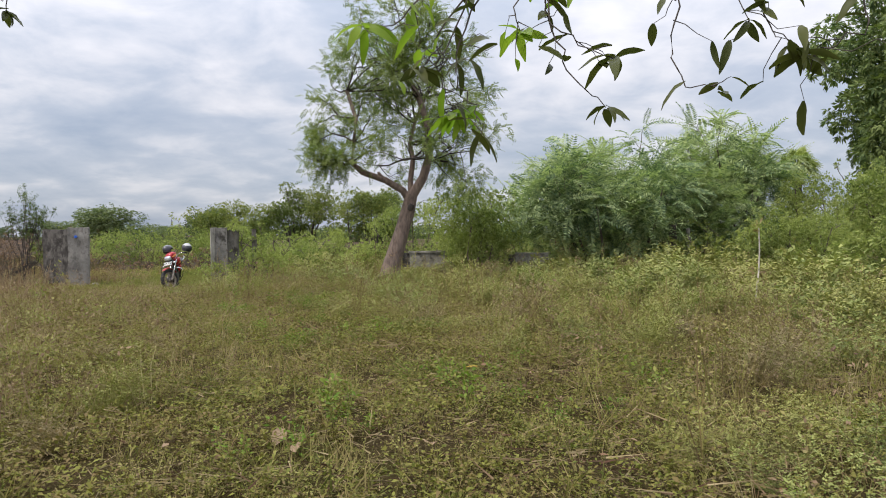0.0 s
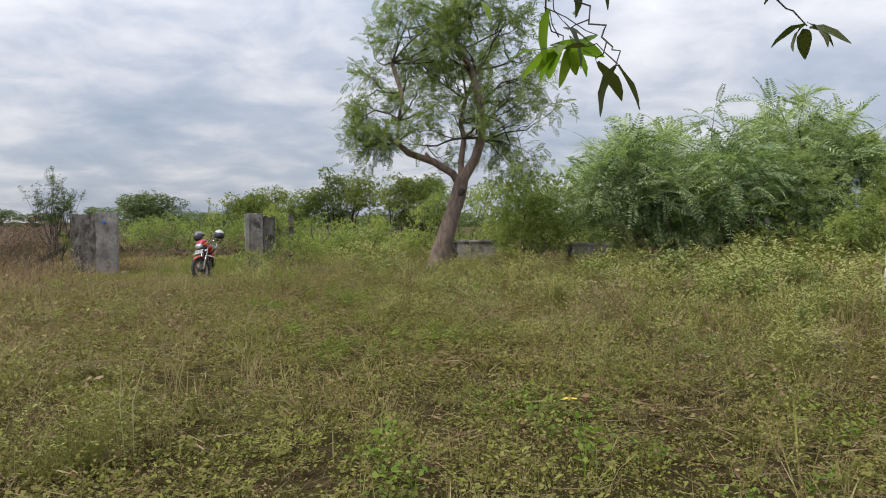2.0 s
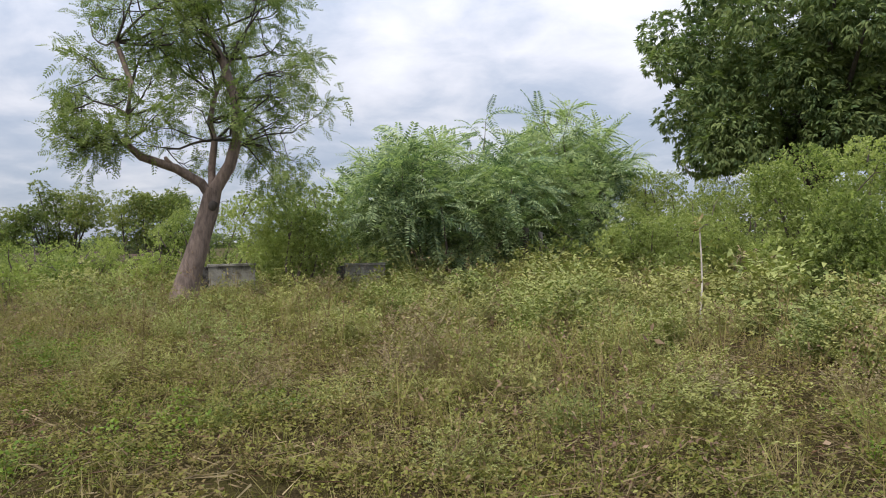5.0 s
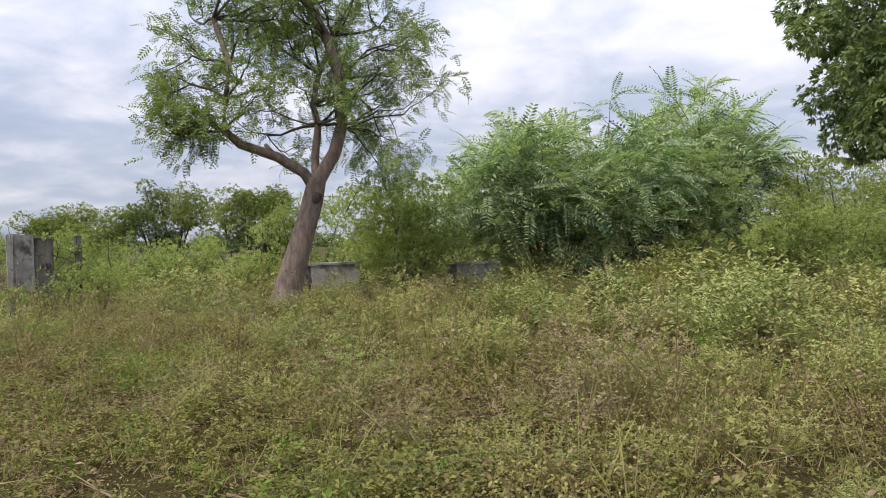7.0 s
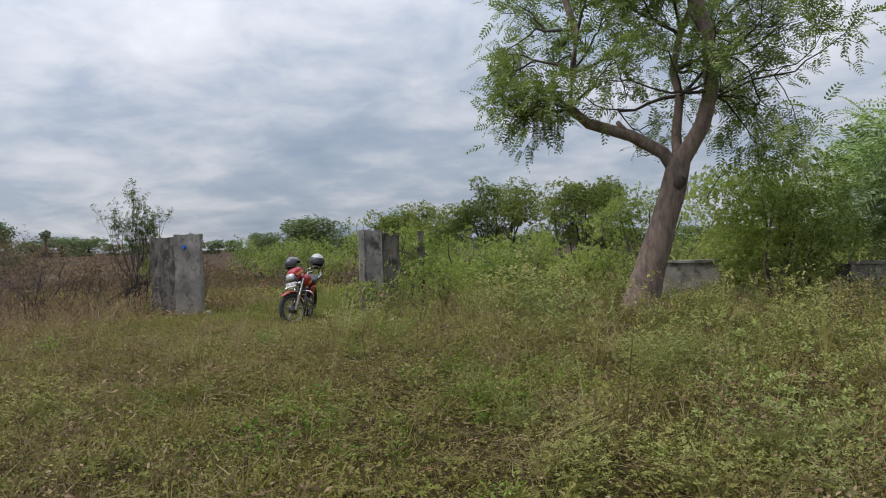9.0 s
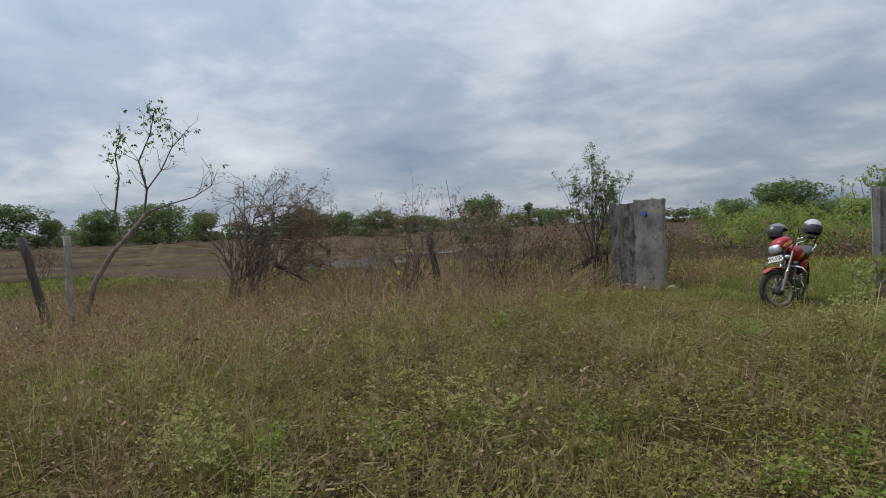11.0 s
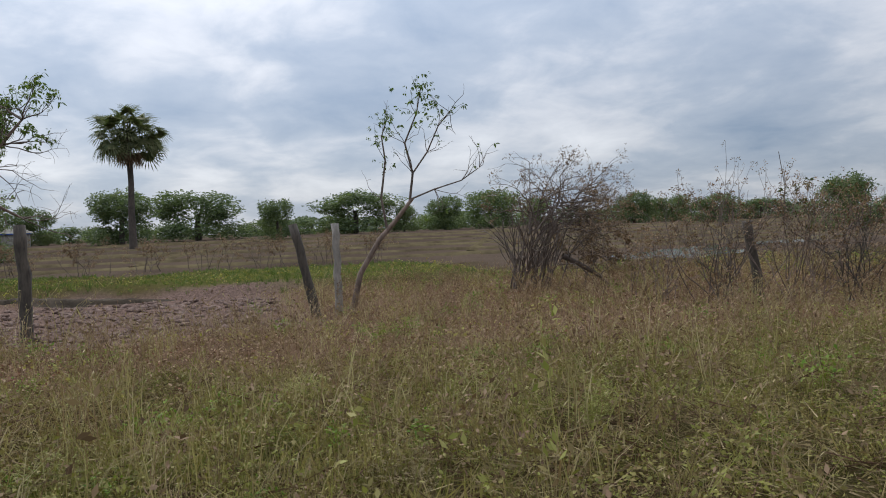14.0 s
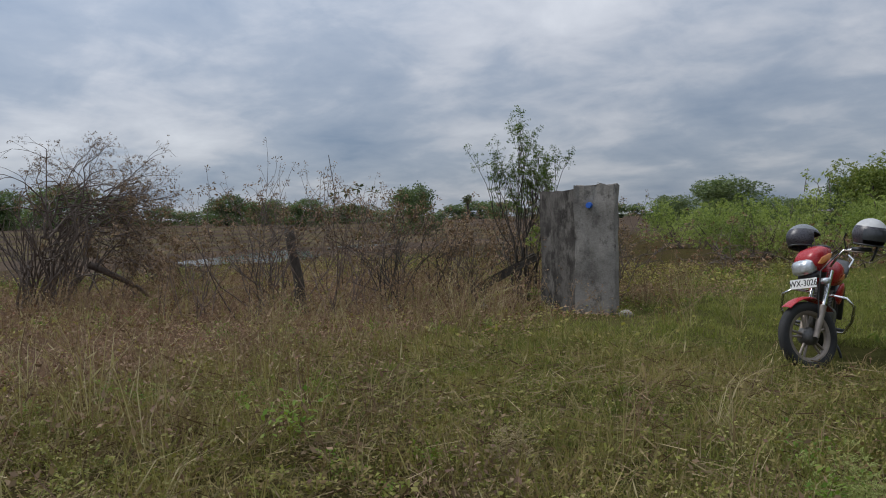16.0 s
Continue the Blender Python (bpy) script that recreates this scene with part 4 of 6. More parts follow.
LENS = surface("clear_lamp_glass", (0.40, 0.42, 0.43), (0.66, 0.68, 0.69), 40, 0.08, 0.004, 60, 0.6)
PLATE = surface("white_plate", (0.62, 0.62, 0.60), (0.75, 0.75, 0.73), 15, 0.5, 0.0005)
DECAL = surface("orange_decal", (0.55, 0.16, 0.03), (0.7, 0.3, 0.1), 10, 0.35, 0.0002)
INK = surface("plate_ink", (0.01, 0.01, 0.01), (0.02, 0.02, 0.02), 30, 0.6, 0.0002)
GREYSHELL = surface("grey_helmet_shell", (0.10, 0.108, 0.112), (0.16, 0.168, 0.172), 8, 0.3, 0.0002, 100)
DARKSHELL = surface("dark_helmet_shell", (0.02, 0.018, 0.022), (0.045, 0.04, 0.045), 8, 0.3, 0.0002, 100)
WHITESHELL = surface("pale_helmet_shell", (0.34, 0.335, 0.32), (0.46, 0.45, 0.43), 8, 0.35, 0.0002, 100)
VISOR = surface("smoked_visor", (0.03, 0.032, 0.035), (0.06, 0.062, 0.065), 10, 0.08, 0.0002, 80)


def revolve(profile, n=40, axis="x"):
    """A ring from (radius, along) pairs turned about an axis."""
    pr = np.asarray(profile, float)
    a = np.arange(n) * 2 * np.pi / n
    c, s = np.cos(a)[:, None] * pr[None, :, 0], np.sin(a)[:, None] * pr[None, :, 0]
    l = np.broadcast_to(pr[None, :, 1], c.shape)
    V = np.stack({"x": (l, c, s), "z": (c, s, l), "y": (s, l, c)}[axis], -1).reshape(-1, 3)
    m = len(pr)
    i, j = np.meshgrid(np.arange(n), np.arange(m - 1), indexing="ij")
    k = (i + 1) % n
    return V, np.stack([i * m + j, k * m + j, k * m + j + 1, i * m + j + 1], -1).reshape(-1, 4)


def loft(secs, n=20, p=2.6):
    """A rounded body along y: sections of (y, x centre, half width, z centre, half height)."""
    secs = [(*secs[0][:2], 0.001, secs[0][3], 0.001), *secs, (*secs[-1][:2], 0.001, secs[-1][3], 0.001)]
    a = np.arange(n) * 2 * np.pi / n
    cx, sz = np.sign(np.cos(a)) * abs(np.cos(a)) ** (2 / p), np.sign(np.sin(a)) * abs(np.sin(a)) ** (2 / p)
    V = np.array([[(x + w * u, y, z + h * v) for u, v in zip(cx, sz)] for y, x, w, z, h in secs]).reshape(-1, 3)
    i, j = np.meshgrid(np.arange(len(secs) - 1), np.arange(n), indexing="ij")
    k = (j + 1) % n
    return V, np.stack([i * n + j, i * n + k, (i + 1) * n + k, (i + 1) * n + j], -1).reshape(-1, 4)


def wheel(parent, at, R, width, turn=None):
    """A wheel with tyre, cast rim, spokes and hub; its axle along x."""
    w = width / 2
    prof = [(R - 0.085, w * 0.55), (R - 0.06, w * 0.95), (R - 0.03, w), (R - 0.008, w * 0.65), (R, 0.0), (R - 0.008, -w * 0.65), (R - 0.03, -w), (R - 0.06, -w * 0.95), (R - 0.085, -w * 0.55), (R - 0.085, w * 0.55)]
    tyre = put("tyre", *revolve(prof, 48), RUBBER, parent, "worn black rubber tyre", loc=at, smooth=True)
    rim = put("rim", *revolve([(R - 0.082, w * 0.6), (R - 0.082, -w * 0.6), (R - 0.112, -w * 0.5), (R - 0.118, 0), (R - 0.112, w * 0.5), (R - 0.082, w * 0.6)], 48), ALLOY, parent, "dusty cast alloy rim", loc=at, smooth=True)
    obs = [tyre, rim]
    for k in range(5):
        a = k * 2 * math.pi / 5 + 0.4
        for da in (-0.13, 0.13):
            p0 = np.array([0, math.cos(a + da * 1.8) * 0.05, math.sin(a + da * 1.8) * 0.05])
            p1 = np.array([0, math.cos(a + da) * (R - 0.11), math.sin(a + da) * (R - 0.11)])
            obs.append(put("spoke", *tube([p0, (p0 + p1) / 2, p1], (0.016, 0.012, 0.013), 6), ALLOY, parent, loc=at, smooth=True))
    obs.append(put("hub", *revolve([(0.0, 0.075), (0.03, 0.075), (0.075, 0.05), (0.08, 0.0), (0.075, -0.05), (0.03, -0.075), (0.0, -0.075)], 24), ENGINE, parent, loc=at, smooth=True))
    if turn is not None:
        for o in obs:
            o.matrix_basis = turn @ o.matrix_basis
    return obs


def arc_band(R, w, a0, a1, n=18, thick=0.006, crown=0.02):
    """A mudguard: a crowned band about an axle along x from angle a0 to a1."""
    out = []
    a = np.linspace(a0, a1, n)
    u = np.linspace(-1, 1, 7)
    rings = []
    for s in (0, thick):
        r = R + crown * (1 - u ** 2) - s
        rings.append(np.stack([np.broadcast_to(u * w, (n, 7)), np.cos(a)[:, None] * r, np.sin(a)[:, None] * r], -1))
    V = np.concatenate([g.reshape(-1, 3) for g in rings])
    i, j = np.meshgrid(np.arange(n - 1), np.arange(6), indexing="ij")
    q = np.stack([i * 7 + j, (i + 1) * 7 + j, (i + 1) * 7 + j + 1, i * 7 + j + 1], -1).reshape(-1, 4)
    return V, np.concatenate([q, q[:, ::-1] + n * 7])


def motorcycle():
    t = thing("motorcycle", (-7.68, 19.98, float(land(-7.68, 19.98)) - 0.02), "parked red motorcycle with dusty wheels on side stand", "motorcycle")
    t.rotation_euler = (0, radians(9), radians(13))
    steer = Matrix.Rotation(radians(-42), 4, Vector((0, math.sin(radians(26)), math.cos(radians(26)))))
    hubp = Vector((0, 0, 0.305))
    S = Matrix.Translation(hubp) @ steer @ Matrix.Translation(-hubp)

    def f(name, VQ, mat, label="", loc=(0, 0, 0), smooth=True):
        """A part that turns with the handlebar."""
        ob = put(name, *VQ, mat, t, label, loc=loc, smooth=smooth)
        ob.matrix_basis = S @ ob.matrix_basis
        return ob

    def b(name, VQ, mat, label="", loc=(0, 0, 0), smooth=True):
        return put(name, *VQ, mat, t, label, loc=loc, smooth=smooth)

    wheel(t, hubp, 0.305, 0.085, S)
    wheel(t, Vector((0, 1.27, 0.305)), 0.305, 0.095)
    for s in (-1, 1):
        x = 0.085 * s
        f("fork_lower", tube([(x, 0.0, 0.29), (x, 0.06, 0.42), (x, 0.13, 0.56)], (0.026, 0.03, 0.03), 12), ALLOY, "dusty fork leg")
        f("fork_tube", tube([(x, 0.13, 0.55), (x, 0.28, 0.86)], (0.019, 0.019), 12), CHROME, "chrome fork tube")
        f("indicator", loft([(-0.03 + 0.10, x * 2.0, 0.006, 0.77, 0.006), (0.08, x * 2.0, 0.038, 0.77, 0.026), (0.115, x * 2.0, 0.042, 0.77, 0.03), (0.15, x * 2.0, 0.012, 0.77, 0.012)], 14), LENS, "clear oval indicator lamp")
        f("indicator_stalk", tube([(x, 0.16, 0.775), (x * 1.9, 0.14, 0.77)], (0.009, 0.009), 6), BLACK)
        bar = [(0.06 * s, 0.30, 0.90), (0.13 * s, 0.29, 0.95), (0.22 * s, 0.30, 1.02), (0.30 * s, 0.36, 1.02), (0.37 * s, 0.41, 1.00)]
        f("handlebar", tube(bar, (0.011,) * 5, 10), CHROME, "chrome handlebar half")
        f("grip", tube([(0.27 * s, 0.34, 1.025), (0.39 * s, 0.425, 0.997)], (0.019, 0.018), 12, True), BLACK, "black rubber grip")
        f("lever", tube([(0.24 * s, 0.29, 1.02), (0.31 * s, 0.29, 1.0), (0.38 * s, 0.35, 0.98)], (0.008, 0.007, 0.006), 6), ALLOY)
        guard = [(0.05 * s, 0.30, 0.66), (0.22 * s, 0.26, 0.66), (0.29 * s, 0.27, 0.60), (0.29 * s, 0.31, 0.46), (0.24 * s, 0.36, 0.34), (0.06 * s, 0.44, 0.30)]
        b("crash_guard", tube(guard, (0.013,) * 6, 10), CHROME, "bent chrome crash guard")
        b("side_panel", loft([(0.72, 0.10 * s, 0.01, 0.62, 0.03), (0.82, 0.12 * s, 0.025, 0.62, 0.10), (1.0, 0.115 * s, 0.022, 0.64, 0.08), (1.12, 0.10 * s, 0.008, 0.68, 0.02)]), RED)
        b("shock_absorber", tube([(0.12 * s, 1.25, 0.33), (0.11 * s, 1.08, 0.66)], (0.028, 0.028), 10), BLACK)
        b("footrest", tube([(0.08 * s, 0.72, 0.30), (0.22 * s, 0.72, 0.30)], (0.014, 0.016), 8, True), BLACK)
        b("tank_decal", loft([(0.42, 0.128 * s, 0.003, 0.80, 0.004), (0.5, 0.146 * s, 0.004, 0.815, 0.028), (0.62, 0.146 * s, 0.004, 0.82, 0.022), (0.7, 0.128 * s, 0.003, 0.82, 0.004)]), DECAL)
    VQ = arc_band(0.328, 0.06, radians(35), radians(128))
    f("front_mudguard", VQ, RED, "red front mudguard", hubp)
    f("headlamp_cowl", loft([(0.055, 0, 0.05, 0.955, 0.02), (0.065, 0, 0.105, 0.955, 0.06), (0.12, 0, 0.13, 0.965, 0.10), (0.20, 0, 0.125, 0.99, 0.10), (0.30, 0, 0.09, 1.02, 0.06), (0.34, 0, 0.03, 1.03, 0.02)], 24, 3.2), RED, "red headlamp cowl")
    f("headlamp", loft([(0.0, 0, 0.04, 0.895, 0.025), (0.012, 0, 0.092, 0.90, 0.06), (0.05, 0, 0.108, 0.905, 0.07), (0.10, 0, 0.105, 0.915, 0.066)], 24, 3.4), LENS, "clear angular headlamp glass")
    f("cowl_chin", loft([(0.05, 0, 0.02, 0.82, 0.01), (0.06, 0, 0.085, 0.82, 0.03), (0.16, 0, 0.085, 0.84, 0.035), (0.2, 0, 0.02, 0.85, 0.01)], 18, 3), BLACK)
    f("cowl_decal", loft([(0.10, 0.126, 0.006, 0.93, 0.004), (0.14, 0.130, 0.006, 0.95, 0.03), (0.24, 0.116, 0.006, 0.985, 0.028), (0.30, 0.09, 0.004, 1.01, 0.006)]), DECAL, "orange streak decal")
    f("speedometer", loft([(0.22, 0, 0.05, 1.07, 0.02), (0.25, 0, 0.085, 1.07, 0.032), (0.31, 0, 0.08, 1.06, 0.03), (0.33, 0, 0.03, 1.05, 0.01)]), BLACK)
    # number plate with its characters
    pl = bmesh.new()
    bmesh.ops.create_cube(pl, size=1.0)
    bmesh.ops.scale(pl, vec=(0.30, 0.006, 0.085), verts=pl.verts)
    bmesh.ops.bevel(pl, geom=pl.edges[:], offset=0.002, segments=1, affect="EDGES")
    plate = part("number_plate", pl, PLATE, t, "white number plate with black characters", False)
    plate.matrix_basis = S @ pose(0, 0.03, 0.765, -8, 0, 0)
    cu = bpy.data.curves.new("plate_text", "FONT")
    cu.body, cu.size, cu.align_x, cu.align_y, cu.extrude = "WX-3026", 0.078, "CENTER", "CENTER", 0.001
    cu.materials.append(INK)
    tx = new("plate_text", cu)
    tx.parent = plate
    tx.matrix_basis = pose(0, -0.0045, 0, 90, 0, 0)
    # body
    b("fuel_tank", loft([(0.30, 0, 0.03, 0.80, 0.03), (0.34, 0, 0.10, 0.82, 0.09), (0.45, 0, 0.14, 0.84, 0.125), (0.6, 0, 0.14, 0.83, 0.12), (0.74, 0, 0.10, 0.79, 0.085), (0.79, 0, 0.04, 0.77, 0.04)], 24, 2.6), RED, "glossy red fuel tank")
    b("seat", loft([(0.72, 0, 0.06, 0.80, 0.03), (0.78, 0, 0.12, 0.80, 0.05), (1.0, 0, 0.14, 0.795, 0.05), (1.25, 0, 0.13, 0.83, 0.055), (1.42, 0, 0.11, 0.86, 0.045), (1.47, 0, 0.04, 0.86, 0.02)], 24, 3.2), SEATSKIN, "long black seat")
    b("tail", loft([(1.1, 0, 0.09, 0.72, 0.06), (1.3, 0, 0.10, 0.76, 0.055), (1.5, 0, 0.06, 0.82, 0.035), (1.56, 0, 0.02, 0.84, 0.012)]), RED)
    b("rear_mudguard", arc_band(0.345, 0.07, radians(-20), radians(130)), BLACK, "", (0, 1.27, 0.305))
    b("frame_tube", tube([(0, 0.30, 0.86), (0, 0.34, 0.62), (0, 0.42, 0.36), (0, 0.75, 0.28), (0, 1.0, 0.33)], (0.028,) * 5, 10), BLACK)
    b("engine", loft([(0.42, 0, 0.05, 0.40, 0.06), (0.48, 0, 0.12, 0.40, 0.12), (0.66, 0, 0.13, 0.39, 0.12), (0.84, 0, 0.12, 0.38, 0.10), (0.9, 0, 0.05, 0.38, 0.05)], 18, 4), ENGINE)
    for k in range(6):
        b("cylinder_fin", loft([(0.44, 0, 0.075, 0.50 + 0.03 * k, 0.008), (0.62, 0, 0.085, 0.515 + 0.03 * k, 0.008)], 12, 6), ENGINE)
    b("exhaust_pipe", tube([(0, 0.44, 0.55), (-0.06, 0.36, 0.48), (-0.10, 0.40, 0.30), (-0.13, 0.75, 0.24), (-0.15, 1.0, 0.27)], (0.02, 0.02, 0.021, 0.022, 0.025), 10), CHROME)
    b("silencer", tube([(-0.15, 0.95, 0.265), (-0.16, 1.1, 0.29), (-0.17, 1.5, 0.36)], (0.03, 0.045, 0.04), 14, True), CHROME)
    b("side_stand", tube([(0.10, 0.78, 0.24), (0.20, 0.72, 0.12), (0.27, 0.70, -0.03)], (0.012, 0.011, 0.012), 8, True), BLACK)
    for s in (-1, 1):
        b("grab_rail", tube([(0.12 * s, 1.2, 0.84), (0.14 * s, 1.4, 0.92), (0.08 * s, 1.55, 0.95)], (0.011,) * 3, 8), CHROME)
    f("brake_cable", tube([(0.2, 0.26, 1.0), (0.16, 0.08, 0.86), (0.10, 0.07, 0.6), (0.08, 0.03, 0.32)], (0.006,) * 4, 6), BLACK)
    f("brake_cable", tube([(-0.2, 0.26, 1.0), (-0.12, 0.12, 0.9), (-0.05, 0.2, 0.7)], (0.006,) * 3, 6), BLACK)
    f("mirror_stalk", tube([(0.24, 0.31, 1.02), (0.26, 0.28, 1.12), (0.30, 0.27, 1.16)], (0.006,) * 3, 6), BLACK)
    f("mirror_stalk", tube([(-0.24, 0.31, 1.02), (-0.26, 0.28, 1.10), (-0.24, 0.27, 1.14)], (0.006,) * 3, 6), BLACK)
    bpy.context.view_layer.update()
    return t.matrix_world.copy() @ S


def visor_shell(s, a):
    used, back = np.unique(a, return_inverse=True)
    a = back.reshape(a.shape)
    return join((s[used], a), (s[used] * 0.985, a[:, ::-1]))


def helmet(m, shell_mat, top_mat, label, visor=True):
    """A crash helmet: a shell open at the face and below, a rim, a visor and a strap."""
    t = thing("helmet", (0, 0, 0), label, "helmet", "helmets on the handlebar")
    t.matrix_basis = m
    n, k = 28, 14
    th = np.linspace(0.05, math.radians(128), k)
    ph = np.arange(n) * 2 * np.pi / n
    T, P = np.meshgrid(th, ph, indexing="ij")
    V = np.stack([0.125 * np.sin(T) * np.cos(P), 0.15 * np.sin(T) * np.sin(P), 0.14 * np.cos(T)], -1)
    # the face opening looks along -y
    i, j = np.meshgrid(np.arange(k - 1), np.arange(n), indexing="ij")
    j2 = (j + 1) % n
    q = np.stack([i * n + j, i * n + j2, (i + 1) * n + j2, (i + 1) * n + j], -1).reshape(-1, 4)
    Vf = V.reshape(-1, 3)
    c = Vf[q].mean(1)
    face = (c[:, 1] < -0.06) & (c[:, 2] < 0.055)
    crown = c[:, 2] > 0.075
    inner = Vf * 0.9
    def two(mask):
        a = q[mask]
        used, back = np.unique(a, return_inverse=True)
        a = back.reshape(a.shape)
        return join((Vf[used], a), (inner[used], a[:, ::-1]))
    put("shell", *two(~face & ~crown), shell_mat, t, smooth=True)
    put("crown_panel", *two(~face & crown), top_mat, t, smooth=True)
    if visor:
        s = Vf * np.array([1.03, 1.03, 1.0])
        put("visor", *visor_shell(s, q[face & (c[:, 2] > -0.055)]), VISOR, t, "smoked visor", smooth=True)
    a = np.linspace(0, 2 * np.pi, 25)
    put("rim", *tube(np.stack([0.10 * np.cos(a), 0.12 * np.sin(a), np.full(25, -0.086)], -1), np.full(25, 0.009), 6), BLACK, t, smooth=True)
    put("strap", *tube([(0.09, 0, -0.08), (0.07, -0.01, -0.15), (0.06, 0.0, -0.22)], (0.011, 0.01, 0.008), 6, True), BLACK, t)
    return t


front = motorcycle()
helmet(front @ pose(-0.23, 0.33, 1.19, 12, 10, 150), DARKSHELL, GREYSHELL, "grey open-face helmet resting on the handlebar mirror", False)
helmet(front @ pose(0.45, 0.36, 1.12, 14, 10, 80), DARKSHELL, WHITESHELL, "dark helmet with white crown hung on the handlebar grip")


# ---- dry shrubs, sapling and palms ----
def twiggy(name, x, y, label, category, seed, starts, mats=TWIG, leaf_mat=None, leaf_n=0, leaf_temps=None, leaf_size=1.0, group="", spread=0.9):
    """A plant of bare branching wood: starts are (place, direction, length, radius, depth, rise) from its foot."""
    rng = np.random.default_rng(seed)
    z = float(land(x, y))
    t = thing(name, (x, y, z), label, category, group)
    tips = []
    for p, d, l, r, depth, rise in starts:
        out = []
        grow(rng, p, d, l, r, depth, out, tips, spread, rise, (2, 3), 0.16, 0.68)
        put("stem", *tubes(out, 0.02), mats, t, kind="stuff" if depth else "", smooth=True)
    if leaf_n:
        k = rng.integers(0, len(tips), leaf_n)
        P = np.array([tips[i][0] for i in k]) + rng.normal(0, 0.04, (leaf_n, 3))
        D = np.array([tips[i][1] for i in k])
        put("foliage", *sprays(rng, leaf_temps, P, D, leaf_size, 0.7, 0.2), leaf_mat, t)
    return t


LEAFY = foliage("sparse_tree_leaves", [(0.035, 0.06, 0.018), (0.075, 0.115, 0.03), (0.14, 0.18, 0.05)], 0.35, patch=1.5)
SPRIG = [whorl(rs, 5, 0.09, 0.03, 0.3) for _ in range(3)]
FINE = [whorl(rs, 6, 0.05, 0.014, 0.2) for _ in range(3)]


def sapling():
    rng = np.random.default_rng(61)
    o = np.array((-17.42, 12.72, float(land(-17.42, 12.72))))
    t = thing("sapling", tuple(o), "crooked thin sapling with sparse leaves at its tips", "tree")
    stem = np.array([(-17.42, 12.72, -0.5), (-17.37, 12.92, 0.33), (-17.31, 13.28, 0.93), (-17.25, 13.57, 1.25), (-17.17, 13.91, 1.67)]) - o
    put("trunk", *tube(stem, (0.06, 0.052, 0.045, 0.04, 0.032), 10), BARK, t, smooth=True)
    arms = [[(-17.19, 13.85, 1.57), (-17.17, 13.93, 2.12), (-17.2, 13.81, 2.68), (-17.14, 14.04, 3.22), (-17.12, 14.14, 3.71)],
            [(-17.28, 13.43, 1.14), (-17.29, 13.35, 1.7), (-17.28, 13.45, 2.37), (-17.28, 13.4, 2.81), (-17.26, 13.53, 3.19)],
            [(-17.17, 13.91, 1.67), (-17.08, 14.3, 1.82), (-16.94, 14.78, 1.96), (-16.84, 15.1, 2.18)],
            [(-17.17, 13.91, 2.1), (-17.1, 14.2, 2.5), (-17.0, 14.4, 2.95), (-16.9, 14.6, 3.2)]]
    out, tips = [], []
    for k, a in enumerate(arms):
        a = np.array(a) - o
        put("limb", *tube(a, np.linspace(0.026 if k < 2 else 0.017, 0.008, len(a)), 7), TWIG, t, smooth=True)
        for i in range(1, len(a)):
            for _ in range(0 if i == len(a) - 1 and k < 2 else 3 if k != 1 else 1):
                grow(rng, a[i], unit(a[i] - a[i - 1]) + rng.normal(0, 0.7, 3), 0.42, 0.008, 1, out, tips, 0.9, 0.05, (2, 2), 0.2, 0.7)
    put("twig_work", *tubes(out), TWIG, t, kind="stuff")
    P = []
    for c, n, r in [((-17.12, 14.12, 3.62), 44, 0.17), ((-17.27, 13.5, 3.1), 30, 0.15), ((-17.28, 13.4, 2.7), 22, 0.12), ((-17.1, 14.2, 3.25), 12, 0.2), ((-17.0, 14.45, 3.0), 10, 0.15), ((-17.28, 13.45, 2.35), 8, 0.1)]:
        P.append(np.array(c) - o + rng.normal(0, r, (n, 3)))
    tp = np.array([a for a, _ in tips])
    P.append(tp[rng.integers(0, len(tp), 26)])
    P = np.concatenate(P)
    put("foliage", *sprays(rng, SPRIG, P, rng.normal(0, 1, P.shape), 1.0, 0.3, 0.8), LEAFY, t)


sapling()


